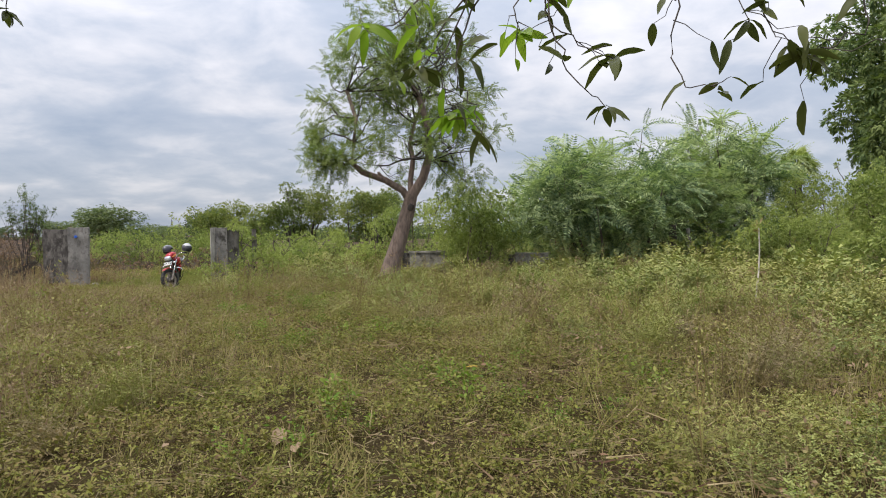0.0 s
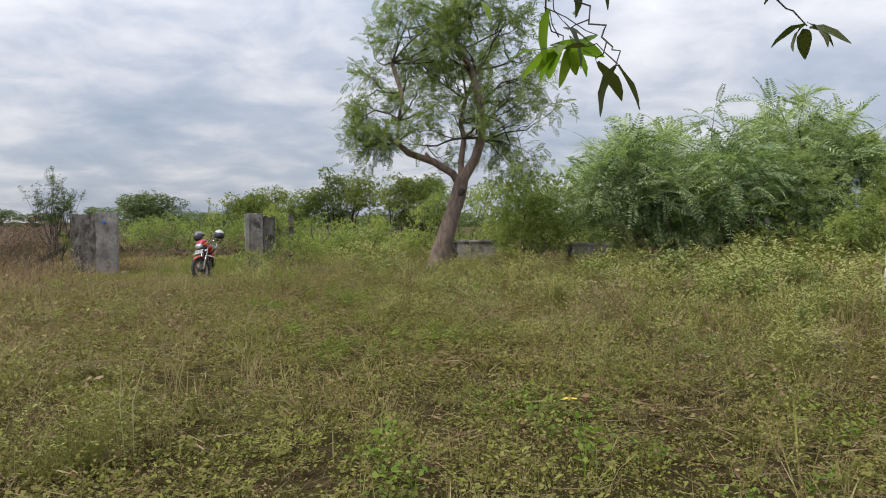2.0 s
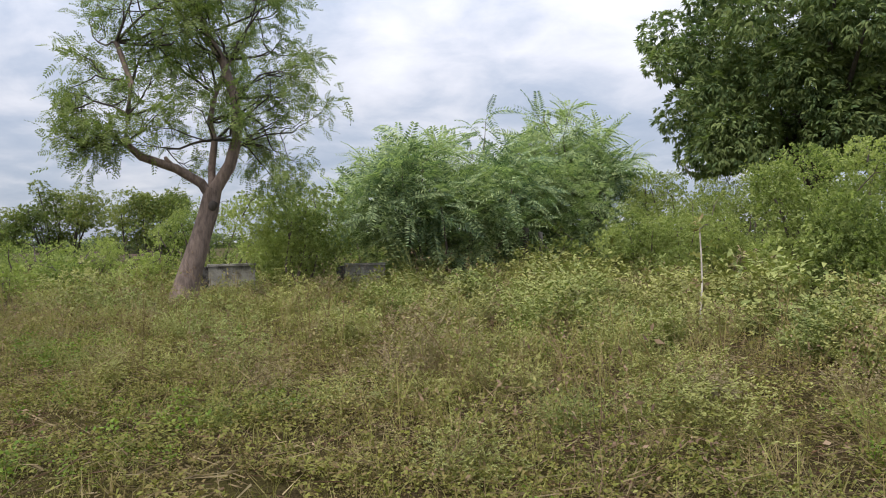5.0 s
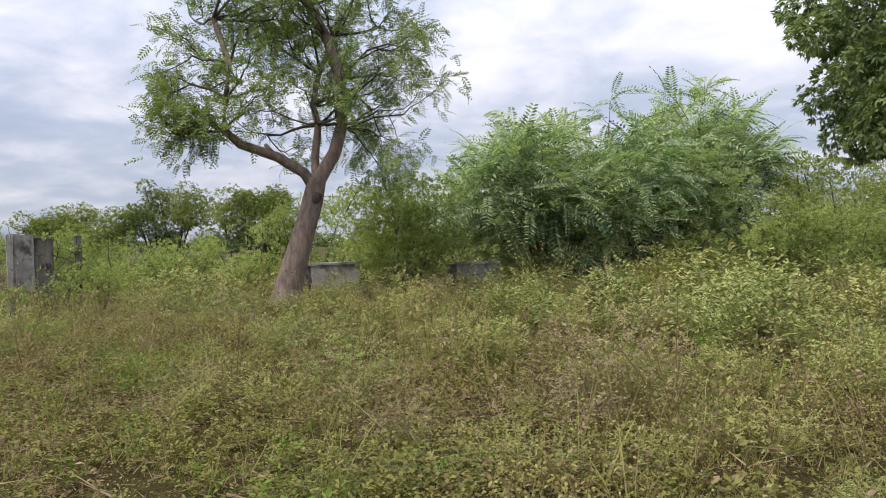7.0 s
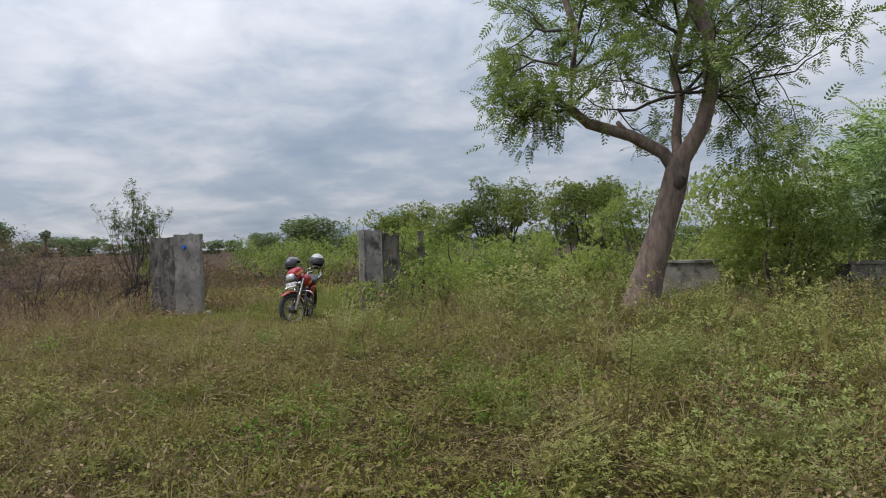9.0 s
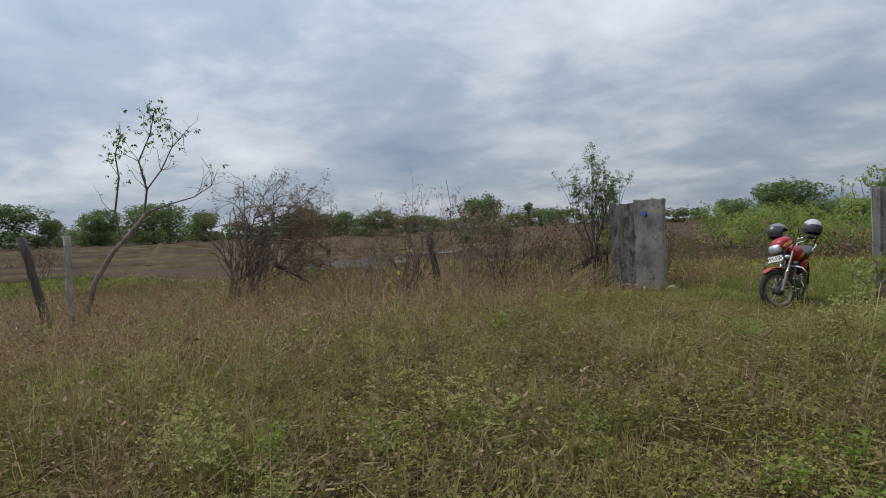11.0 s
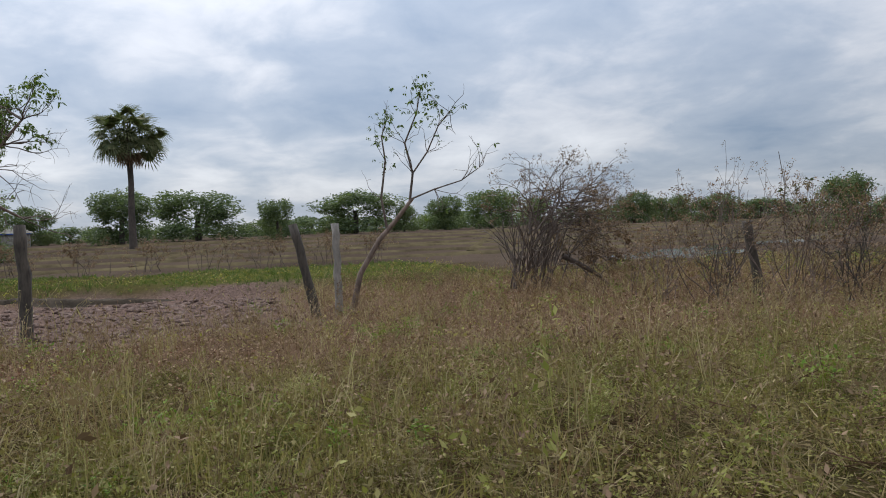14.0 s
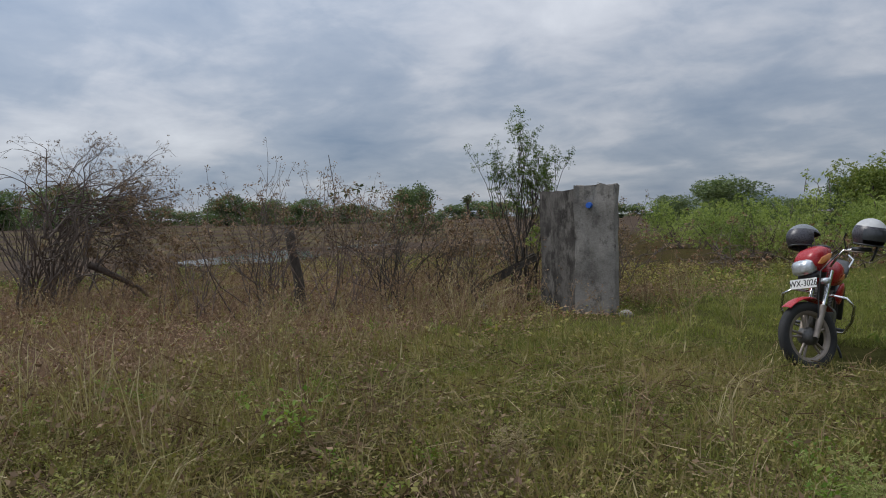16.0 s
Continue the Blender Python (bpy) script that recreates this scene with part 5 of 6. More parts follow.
def crooked_tree():
    rng = np.random.default_rng(62)
    o = np.array((-16.28, 5.96, float(land(-16.28, 5.96))))
    t = thing("crooked_tree", tuple(o), "crooked leaning tree with bare twigs and sparse leaves", "tree")
    stem = np.array([(-16.26, 5.9, -0.6), (-16.3, 6.0, 0.1), (-16.37, 6.18, 0.76), (-16.45, 6.4, 1.46), (-16.52, 6.6, 1.94), (-16.52, 6.59, 2.11), (-16.62, 6.9, 2.32), (-16.74, 7.3, 2.7), (-16.82, 7.6, 3.1)]) - o
    put("trunk", *tube(stem, (0.085, 0.075, 0.065, 0.06, 0.06, 0.058, 0.048, 0.035, 0.015), 10), BARK, t, smooth=True)
    low = np.array([(-16.52, 6.6, 1.94), (-16.66, 7.03, 1.85), (-16.8, 7.5, 1.55)]) - o
    put("limb", *tube(low, (0.045, 0.035, 0.015), 8), BARK, t, smooth=True)
    left = np.array([(-16.5, 6.55, 2.05), (-16.4, 6.2, 2.35), (-16.3, 5.9, 2.3)]) - o
    put("limb", *tube(left, (0.035, 0.025, 0.012), 8), BARK, t, smooth=True)
    out, tips, bare = [], [], []
    for a in stem[5:]:
        for _ in range(7):
            grow(rng, a, (rng.normal(0, 0.5), rng.normal(0.1, 0.9), rng.uniform(0.0, 0.9)), 0.40, 0.014, 2, out, tips, 0.9, 0.05, (2, 3), 0.2, 0.68)
    for a in (low[1], low[2], stem[6], stem[7], left[1]):
        for _ in range(3):
            grow(rng, a, (rng.normal(0, 0.4), rng.normal(0.5, 0.6), rng.uniform(-0.4, 0.3)), 0.6, 0.011, 2, out, bare, 0.8, -0.02, (2, 3), 0.2, 0.68)
    put("twig_work", *tubes(out), TWIG, t, kind="stuff")
    k = rng.integers(0, len(tips), 520)
    P = np.array([tips[i][0] for i in k]) + rng.normal(0, 0.05, (520, 3))
    put("foliage", *sprays(rng, SPRIG, P, rng.normal(0, 1, P.shape), 1.1, 0.3, 0.7), LEAFY, t)


crooked_tree()


def palmyra(x, y, high, r, seed, mat=PALMLEAF):
    rng = np.random.default_rng(seed)
    z = float(land(x, y))
    t = thing("palmyra_palm", (x, y, z), "tall palmyra palm with round fan-leaf crown", "palm", "palmyra palms")
    put("trunk", *tube([(0, 0, -0.3), (0.1, 0, high * 0.3), (0.05, 0.1, high * 0.6), (0, 0, high)], (0.42, 0.33, 0.28, 0.3), 10), DARKBARK, t, smooth=True)
    fan = []
    for k in range(19):
        a = -2.0 + 4.0 * k / 18
        reach = (1 - 0.10 * abs(a)) * rng.uniform(0.85, 1.05)
        m = np.array([np.cos(a), np.sin(a), 0.10 * math.cos(3 * a)]) * reach * 0.62
        tip = np.array([np.cos(a), np.sin(a), -0.22]) * reach
        fan.append(leaf((0, 0, 0), m, 0.15, (0, 0, 1), 0.3))
        fan.append(leaf(m * 0.75, tip, 0.06, (0, 0, 1), 0.3))
    fan = join(*fan)
    n = 60
    k = np.arange(n) + 0.5
    el, az = np.arcsin(np.clip(1 - 1.55 * k / n, -1, 1)), k * 2.4 + rng.normal(0, 0.2, n)
    d = np.stack([np.cos(el) * np.cos(az), np.cos(el) * np.sin(az), np.sin(el)], -1) + rng.normal(0, 0.1, (n, 3))
    d /= np.linalg.norm(d, axis=1)[:, None]
    yaw, pit = aim(d)
    out = r * rng.uniform(0.34, 0.66, n)
    P = np.array((0, 0, high)) + d * out[:, None]
    put("stalk_bunch", *join(*[tube([(0, 0, high), q], (0.05, 0.03), 4) for q in P]), mat, t, kind="stuff")
    put("crown", *strew(fan, P, turns(yaw, pit - 0.45, rng.normal(0, 0.6, n)), r * 0.40 * rng.uniform(0.8, 1.15, n)), mat, t, "radiating fan leaves")
    dead = np.stack([np.cos(az[:12]), np.sin(az[:12]), np.full(12, -1.6)], -1)
    yaw, pit = aim(dead)
    put("dead_leaf_skirt", *strew(fan, np.array((0, 0, high - r * 0.15)) + dead * r * 0.16, turns(yaw, pit, rng.normal(0, 0.5, 12)), np.full(12, r * 0.3)), RUSSET, t, "withered brown hanging leaves", kind="stuff")


palmyra(-82.0, -18.4, 12.5, 4.4, 71)
palmyra(-81.8, -4.4, 11.2, 4.5, 72)
palmyra(-150.0, 157.0, 5.6, 1.9, 73)
palmyra(26.6, 53.8, 6.0, 2.0, 74, SHRUB)

th = np.random.default_rng(9)
twiggy("thorn_bush", -19.6, 16.9, "dead grey thorn bush with tangled arching twigs", "bush", 81,
       [((th.normal(0, 0.25), 0.35 + th.uniform(-0.2, 0.9), 1.75 + th.normal(0, 0.25)), (th.normal(0, 0.5), th.normal(0.75, 0.5), th.normal(0.3, 0.3)), 0.72, 0.016, 3, -0.02) for _ in range(40)]
       + [((th.normal(0, 0.2), th.uniform(0.0, 0.6), 1.3), (th.normal(0, 0.3), th.normal(0.3, 0.4), 1.0), 1.0, 0.022, 3, -0.06) for _ in range(11)], TWIG, RUSSET, 3400, FINE, 1.1)
twiggy("brushwood_stack", -19.6, 16.9, "upright tangle of dead stems round an old stump", "bush", 82,
       [((th.normal(0, 0.25), th.uniform(-0.45, 0.55), -0.05), (th.normal(0, 0.12), th.normal(0.22, 0.18), 1.0), 1.0, 0.028, 2, 0.0) for _ in range(30)]
       + [((0.25, 0.7, 0.8), (0.05, 1.0, -0.38), 1.4, 0.07, 0, -0.02)], TWIG, spread=0.45)
twiggy("rust_brown_bush", -20.2, 18.8, "dry rust-brown leafy bush", "bush", 83,
       [((th.normal(0, 0.25), th.normal(0, 0.35), -0.05), (th.normal(0, 0.3), th.normal(0, 0.4), 1.0), 0.9, 0.016, 2, 0.0) for _ in range(10)], TWIG, RUSSET, 1300, SPRIG, 0.8)
for k, (x, y, h, n) in enumerate([(-15.3, 18.9, 1.25, 9), (-14.7, 19.9, 1.15, 9), (-14.1, 20.7, 1.0, 8), (-13.4, 21.6, 0.8, 7), (-15.9, 17.9, 0.7, 6), (-13.9, 23.4, 1.0, 8), (-16.6, 19.9, 1.1, 8), (-15.8, 21.4, 1.0, 8), (-14.9, 22.6, 0.9, 8), (-11.9, 23.2, 0.9, 7)]):
    twiggy("dry_shrub", x, y, "leafless dry brown shrub by the fence line", "bush", 90 + k,
           [((th.normal(0, 0.2), th.normal(0, 0.25), -0.05), (th.normal(0, 0.3), th.normal(0, 0.3), 1.0), h * 0.95, 0.013, 2, 0.08) for _ in range(n + 7)], (TWIG, BARK, DARKBARK)[k % 3], RUSSET, 420, FINE, 1.3, "dry shrubs along the fence")
for k in range(10):
    twiggy("dry_shrub", -39.5 + th.normal(0, 1.0), -8 + 2.6 * k, "brown dry scrub at the field edge", "bush", 140 + k,
           [((th.normal(0, 0.5), th.normal(0, 0.5), -0.05), (th.normal(0, 0.3), th.normal(0, 0.3), 1.0), 0.8, 0.016, 2, 0.03) for _ in range(8)], TWIG, RUSSET, 700, FINE, 1.5, "dry scrub at the field edge")
twiggy("dead_stalk", -17.0, 21.5, "single tall bare dead stem", "stalk", 110, [((0, 0, -0.05), (0.03, -0.02, 1), 2.8, 0.014, 0, 0.05)], TWIG)
twiggy("dead_stalk", -16.8, 21.9, "tall stem with withered dark hanging leaves", "stalk", 111, [((0, 0, -0.05), (0.0, 0.05, 1), 1.35, 0.013, 1, 0.1), ((0.05, 0, -0.05), (0.05, 0.1, 1), 1.4, 0.012, 1, 0.1)], TWIG, DARKLEAF, 46, SPRIG, 1.6)
twiggy("wispy_shrub", -13.05, 22.55, "tall wispy shrub with small green leaves beside pillar", "shrub", 112,
       [((th.normal(0, 0.12), th.normal(0, 0.1), -0.05), (th.normal(0.06, 0.11), th.normal(0.03, 0.08), 1.0), 1.15, 0.024, 3, 0.28) for _ in range(8)], DARKBARK, LEAFY, 2600, FINE, 1.0, spread=0.5)
twiggy("wispy_shrub", -12.75, 22.9, "low green shrub behind the pillar", "shrub", 113,
       [((th.normal(0, 0.2), th.normal(0, 0.2), -0.05), (th.normal(0.2, 0.3), th.normal(0.1, 0.25), 1.0), 0.75, 0.02, 2, 0.03) for _ in range(9)], TWIG, SHRUB, 700, SPRIG, 1.0)
twiggy("pale_stick", 5.43, 12.49, "pale bare stem with a leaf tuft", "stalk", 114, [((0, 0, -0.1), (0.2, -0.05, 1), 1.55, 0.02, 0, 0.1)], PALEWOOD, WEED, 12, SPRIG, 1.2)
for k, (x, y) in enumerate([(-16.4, 30.4), (-13.6, 31.2), (-11.2, 31.8), (-18.5, 28.5)]):
    twiggy("brush_heap", x, y, "tangled grey-brown brushwood heap behind the gateway", "bush", 120 + k,
           [((th.normal(0, 0.6), th.normal(0, 0.4), -0.05), (th.normal(0, 0.7), th.normal(0, 0.5), 0.9), 0.8, 0.016, 2, -0.08) for _ in range(12)], TWIG, LITTER, 260, SPRIG, 1.0, "brush heaps")


def frond_pile():
    rng = np.random.default_rng(66)
    o = (-14.5, 5.9, float(land(-14.5, 5.9)))
    t = thing("dry_frond_pile", o, "pile of dry brown palm fronds by post", "palm fronds")
    for k in range(6):
        fr = pinnate(rng, 16, 1.5, 0.40, 0.025, 0.2, 0.6)
        V = fr[0] @ np.array(pose(0, 0, 0, rng.normal(0, 25), -18 + rng.normal(0, 10), rng.uniform(-60, 110)).to_3x3()).T
        put("frond", V + np.array((rng.normal(0, 0.2), rng.normal(0, 0.2), 0.15 + 0.06 * k)), fr[1], RUSSET, t)


frond_pile()


def palm_seedling(x, y, h, seed, label):
    rng = np.random.default_rng(seed)
    t = thing("palm_seedling", (x, y, float(land(x, y))), label, "palm", "palm seedlings")
    for k in range(9):
        fr = pinnate(rng, 12, h, 0.20, 0.03, 0.15, 0.5)
        V = fr[0] @ np.array(pose(0, 0, 0, rng.normal(0, 20), -rng.uniform(45, 82), rng.uniform(0, 360)).to_3x3()).T
        put("frond", V, fr[1], YELLOWWEED, t)


palm_seedling(3.9, 21.4, 1.25, 1, "young upright palm among weeds")
palm_seedling(6.6, 21.8, 0.7, 2, "small palm seedling under the feathery shrub")


def far_house(x, y, yaw):
    t = thing("far_house", (x, y, float(land(x, y))), "distant low white house with blue-edged roof", "house", "", yaw)
    rng = np.random.default_rng(5)
    part("wall", slab(4.2, 3.0, 1.9, rng, 0.004, 2), PALECONCRETE, t, "white wall", False)
    rf = bmesh.new()
    bmesh.ops.create_cone(rf, cap_ends=True, segments=4, radius1=3.5, radius2=1.8, depth=0.7, matrix=Matrix.Rotation(radians(45), 4, "Z"))
    bmesh.ops.scale(rf, vec=(1.05, 0.72, 1), verts=rf.verts)
    part("roof", rf, PALECONCRETE, t, "pale grey roof", False, (0, 0, 2.35))
    part("fascia", slab(4.6, 3.4, 0.25, rng, 0.002, 1), BLUE, t, "blue fascia", False, (0, 0, 1.85))
    part("door", slab(0.8, 0.08, 1.7, rng, 0.002, 1), DARKCONCRETE, t, "dark doorway", False, (0.4, -1.52, 0))
    for xx in (-1.2, 1.5):
        part("window", slab(0.7, 0.08, 0.6, rng, 0.002, 1), BLACK, t, "dark window", False, (xx, -1.52, 0.9))


far_house(-117.2, -27.9, -75)


# ---- the branch overhead ----
def big_leaf(rng, n=7, bend=0.35, width=0.24):
    """A long leaf 1 m along +x, folded on its midrib and bent down, with a wavy rim."""
    u = np.linspace(0, 1, n)
    w = width * np.sin(np.pi * np.clip(u * 0.94 + 0.04, 0, 1)) ** 0.75 / 2
    z = -bend * u ** 2
    wav = rng.normal(0, 0.014, (2, n))
    V = np.concatenate([np.stack([u, w, z + w * 0.35 + wav[0]], -1), np.stack([u, 0 * u, z], -1), np.stack([u, -w, z + w * 0.35 + wav[1]], -1)])
    i = np.arange(n - 1)
    return V, np.concatenate([np.stack([r * n + i, r * n + i + 1, (r + 1) * n + i + 1, (r + 1) * n + i], -1) for r in (0, 1)])


def overhanging_tree():
    rng = np.random.default_rng(55)
    o = np.array((6.2, 3.4, float(land(6.2, 3.4))))
    t = thing("overhanging_tree", tuple(o), "tree whose drooping branch with long leaves hangs overhead", "tree")
    put("trunk", *tube([(0, 0, -0.2), (-0.1, 0.1, 1.5), (-0.3, 0.3, 3.0), (-0.7, 0.6, 4.0)], (0.2, 0.16, 0.13, 0.10), 12), BARK, t, smooth=True)
    put("limb", *tube(np.array([(5.5, 4.0, 3.85), (4.4, 4.5, 4.1), (3.4, 4.9, 3.9), (2.4, 5.2, 3.65), (1.2, 5.5, 3.5), (0.3, 5.6, 3.4), (-0.5, 5.7, 3.45), (-2.0, 5.7, 3.6), (-3.4, 5.65, 3.5)]) - o, (0.10, 0.07, 0.05, 0.035, 0.026, 0.022, 0.018, 0.013, 0.008), 10), BARK, t, smooth=True)
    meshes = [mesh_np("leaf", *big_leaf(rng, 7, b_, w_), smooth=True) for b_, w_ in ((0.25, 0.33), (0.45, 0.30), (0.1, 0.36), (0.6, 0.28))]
    # dark copies carry painted shade; drops in lit keep the bright leaves
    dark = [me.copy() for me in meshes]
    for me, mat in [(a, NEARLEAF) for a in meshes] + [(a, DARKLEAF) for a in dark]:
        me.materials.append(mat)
    drops = [
        [(2.7, 5.0, 3.75), (2.83, 4.85, 3.1), (2.84, 4.82, 2.62), (2.66, 4.93, 2.52), (2.5, 5.0, 2.48)],
        [(2.3, 5.2, 3.65), (2.25, 5.1, 3.0), (2.3, 5.1, 2.7), (2.45, 5.05, 2.56)],
        [(1.9, 5.3, 3.6), (1.74, 5.33, 3.0), (1.68, 5.33, 2.58), (1.8, 5.28, 2.34), (1.98, 5.2, 2.30)],
        [(0.75, 5.6, 3.45), (0.80, 5.56, 2.9), (1.05, 5.5, 2.70), (1.30, 5.44, 2.57)],
        [(0.75, 5.6, 3.4), (0.85, 5.5, 2.72), (1.0, 5.45, 2.42), (1.24, 5.45, 2.2)],
        [(0.5, 5.6, 3.4), (0.15, 5.62, 2.85), (0.10, 5.62, 2.5), (0.20, 5.62, 2.3), (0.28, 5.45, 2.12), (0.30, 5.35, 2.0)],
        [(0.4, 5.6, 3.35), (-0.05, 5.8, 2.8), (0.0, 6.0, 2.45), (0.12, 6.1, 2.28)],
        [(0.0, 5.65, 3.28), (-0.3, 5.7, 2.95), (-0.6, 5.6, 2.85)],
        [(0.3, 5.6, 3.3), (0.05, 5.5, 2.7), (-0.15, 5.4, 2.5)],
        [(1.0, 5.5, 3.5), (0.55, 5.5, 3.0), (0.6, 5.5, 2.8)],
        [(1.6, 5.4, 3.55), (2.1, 5.2, 3.0), (2.2, 5.15, 2.75)],
        [(-3.4, 5.65, 3.5), (-3.42, 5.65, 3.2), (-3.4, 5.65, 3.02)],
    ]
    # leaves at a drop's end: how many, their usual way down, their length
    ends = [(7, -0.3, 0.20), (6, -0.3, 0.2), (3, -0.1, 0.17), (5, 0.1, 0.24), (6, -0.3, 0.16), (2, -1.2, 0.19), (11, -0.35, 0.22), (8, -0.3, 0.22), (4, -0.5, 0.17), (7, -0.2, 0.2), (4, -0.4, 0.18), (6, -0.5, 0.16)]
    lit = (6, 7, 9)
    for q, (d, (n, down, ln)) in enumerate(zip(drops, ends)):
        d = np.array(d) - o
        u = np.linspace(0, len(d) - 1, 4 * len(d) - 3)
        crook = np.stack([np.interp(u, np.arange(len(d)), d[:, k]) for k in range(3)], -1)
        crook[1:-1] += rng.normal(0, 0.018, (len(u) - 2, 3))
        put("twig", *tube(crook, np.linspace(0.008, 0.0035, len(u)), 6), DARKBARK, t, smooth=True)
        for _ in range(6):
            i = rng.integers(0, len(d) - 1)
            a = d[i] + (d[i + 1] - d[i]) * rng.uniform(0, 1)
            e = a + np.array((rng.normal(0, 0.22), rng.normal(0, 0.22), rng.normal(-0.06, 0.1)))
            put("twig", *tube([a, a * 0.65 + e * 0.35 + rng.normal(0, 0.025, 3), a * 0.3 + e * 0.7 + rng.normal(0, 0.025, 3), e], (0.0045, 0.0035, 0.003, 0.0022), 5), DARKBARK, t, smooth=True)
            for _ in range(1):
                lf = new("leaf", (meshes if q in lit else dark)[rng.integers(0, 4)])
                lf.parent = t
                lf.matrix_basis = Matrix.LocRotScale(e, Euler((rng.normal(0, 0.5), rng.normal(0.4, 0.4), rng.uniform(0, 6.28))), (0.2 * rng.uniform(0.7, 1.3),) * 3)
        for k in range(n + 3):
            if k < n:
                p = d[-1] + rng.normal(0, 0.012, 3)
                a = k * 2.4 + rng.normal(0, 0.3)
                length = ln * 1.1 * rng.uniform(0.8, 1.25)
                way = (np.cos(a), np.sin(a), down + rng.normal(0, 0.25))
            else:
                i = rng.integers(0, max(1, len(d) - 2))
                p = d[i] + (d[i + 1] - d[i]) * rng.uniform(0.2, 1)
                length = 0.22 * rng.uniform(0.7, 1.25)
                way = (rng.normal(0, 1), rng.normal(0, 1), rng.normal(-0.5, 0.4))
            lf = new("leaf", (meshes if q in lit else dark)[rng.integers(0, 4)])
            lf.parent = t
            way = unit(way)
            lf.matrix_basis = Matrix.LocRotScale(p, Euler((rng.normal(0, 0.5), -math.asin(way[2]), math.atan2(way[1], way[0]))), (length,) * 3)


overhanging_tree()

# a yellow leaf and larger brown leaves lying on the soil
lr = np.random.default_rng(14)
flat = mesh_np("leaf", *big_leaf(lr, 7, 0.12, 0.36), smooth=True)
flat.materials.append(LITTER)
yellow = mesh_np("leaf", *big_leaf(lr, 7, 0.1, 0.4), smooth=True)
yellow.materials.append(surface("yellow_leaf", (0.5, 0.33, 0.02), (0.62, 0.45, 0.05), 12, 0.6, 0.001))
for me, x, y, s, label in [(yellow, 0.2, 7.0, 0.14, "bright yellow fallen leaf on the soil"), (flat, -0.09, 4.44, 0.24, "large reddish-brown fallen leaf"), (flat, -1.08, 4.77, 0.26, "large curled brown fallen leaf"), (flat, -0.38, 5.03, 0.2, "brown fallen leaf lying on the soil"), (flat, 0.75, 6.2, 0.18, "brown fallen leaf lying on the soil"), (flat, -0.9, 4.3, 0.2, "brown fallen leaf lying on the soil")]:
    ob = tagged(new("fallen_leaf", me), label, "leaf", "fallen leaves")
    ob.matrix_basis = Matrix.LocRotScale((x, y, float(land(x, y)) + 0.06), Euler((lr.normal(0, 0.3), lr.normal(-0.15, 0.2), lr.uniform(0, 6.28))), (s,) * 3)


# ---- ground plants ----
PATHLINE = np.array([(0, 0), (-0.36, 1.8), (-0.5, 3.5), (-0.56, 5.75), (-0.97, 7.1), (-2.04, 9.35), (-3.35, 10.7), (-4.2, 11.8), (-5.2, 13.4)])


def from_path(x, y):
    """Distance from the trodden line."""
    d = np.full(x.shape, 1e9)
    for (ax, ay), (bx, by) in zip(PATHLINE[:-1], PATHLINE[1:]):
        t = np.clip(((x - ax) * (bx - ax) + (y - ay) * (by - ay)) / ((bx - ax) ** 2 + (by - ay) ** 2), 0, 1)
        d = np.minimum(d, np.hypot(x - ax - t * (bx - ax), y - ay - t * (by - ay)))
    return d


def weed_template(rng, stems, leaves, high, leaflet, lean=0.5):
    out = []
    for s in range(stems):
        a = rng.uniform(0, 2 * np.pi)
        tip = np.array([np.cos(a) * lean * rng.uniform(0.3, 1), np.sin(a) * lean * rng.uniform(0.3, 1), rng.uniform(0.55, 1.0)]) * high
        mid = tip * 0.5 + np.array([0, 0, 0.08 * high])
        side = unit(np.cross(tip, (0.3, 0.2, 1))) * high * 0.006
        out.append((np.array([-side, side, mid + side * 0.7, mid - side * 0.7, tip]), np.array([[0, 1, 2, 3], [3, 2, 4, 4]])[:1]))
        out.append((np.array([mid - side, mid + side, tip + side * 0.3, tip - side * 0.3]), np.array([[0, 1, 2, 3]])))
        for k in range(leaves):
            u = rng.uniform(0.25, 1.0)
            p = (mid * (1 - abs(2 * u - 1)) + tip * max(0, 2 * u - 1)) if u > 0.5 else mid * (2 * u)
            d = unit(rng.normal(0, 1, 3) * (1, 1, 0.5) + (0, 0, 0.25))
            q = p + d * leaflet * rng.uniform(0.3, 1.6)
            out.append(leaf(q, q + d * leaflet * rng.uniform(0.7, 1.3), leaflet * rng.uniform(0.4, 0.65), rng.normal(0, 0.4, 3) + (0, 0, 1)))
    return join(*out)


def tuft_template(rng, blades, high, width, lean=0.45, seed_heads=False):
    out = []
    for b in range(blades):
        a, h = rng.uniform(0, 2 * np.pi), high * rng.uniform(0.5, 1.05)
        o = np.array([rng.normal(0, 0.03), rng.normal(0, 0.03), -0.02])
        dirn = np.array([np.cos(a), np.sin(a), 0])
        s = np.array([-np.sin(a + 0.8), np.cos(a + 0.8), 0]) * width / 2
        l = lean * rng.uniform(0.3, 1.2)
        m1, m2 = o + dirn * h * l * 0.3 + (0, 0, h * 0.55), o + dirn * h * l + (0, 0, h * (1 - 0.25 * l))
        out.append((np.array([o - s, o + s, m1 + s * 0.8, m1 - s * 0.8, m2 + s * 0.12, m2 - s * 0.12]), np.array([[0, 1, 2, 3], [3, 2, 4, 5]])))
        if seed_heads and b % 2 == 0:
            for k in range(4):
                q = m1 + (m2 - m1) * (0.55 + 0.15 * k)
                out.append(leaf(q, q + rng.normal(0, 0.02, 3) + (0, 0, 0.03), 0.006, rng.normal(0, 1, 3)))
    return join(*out)


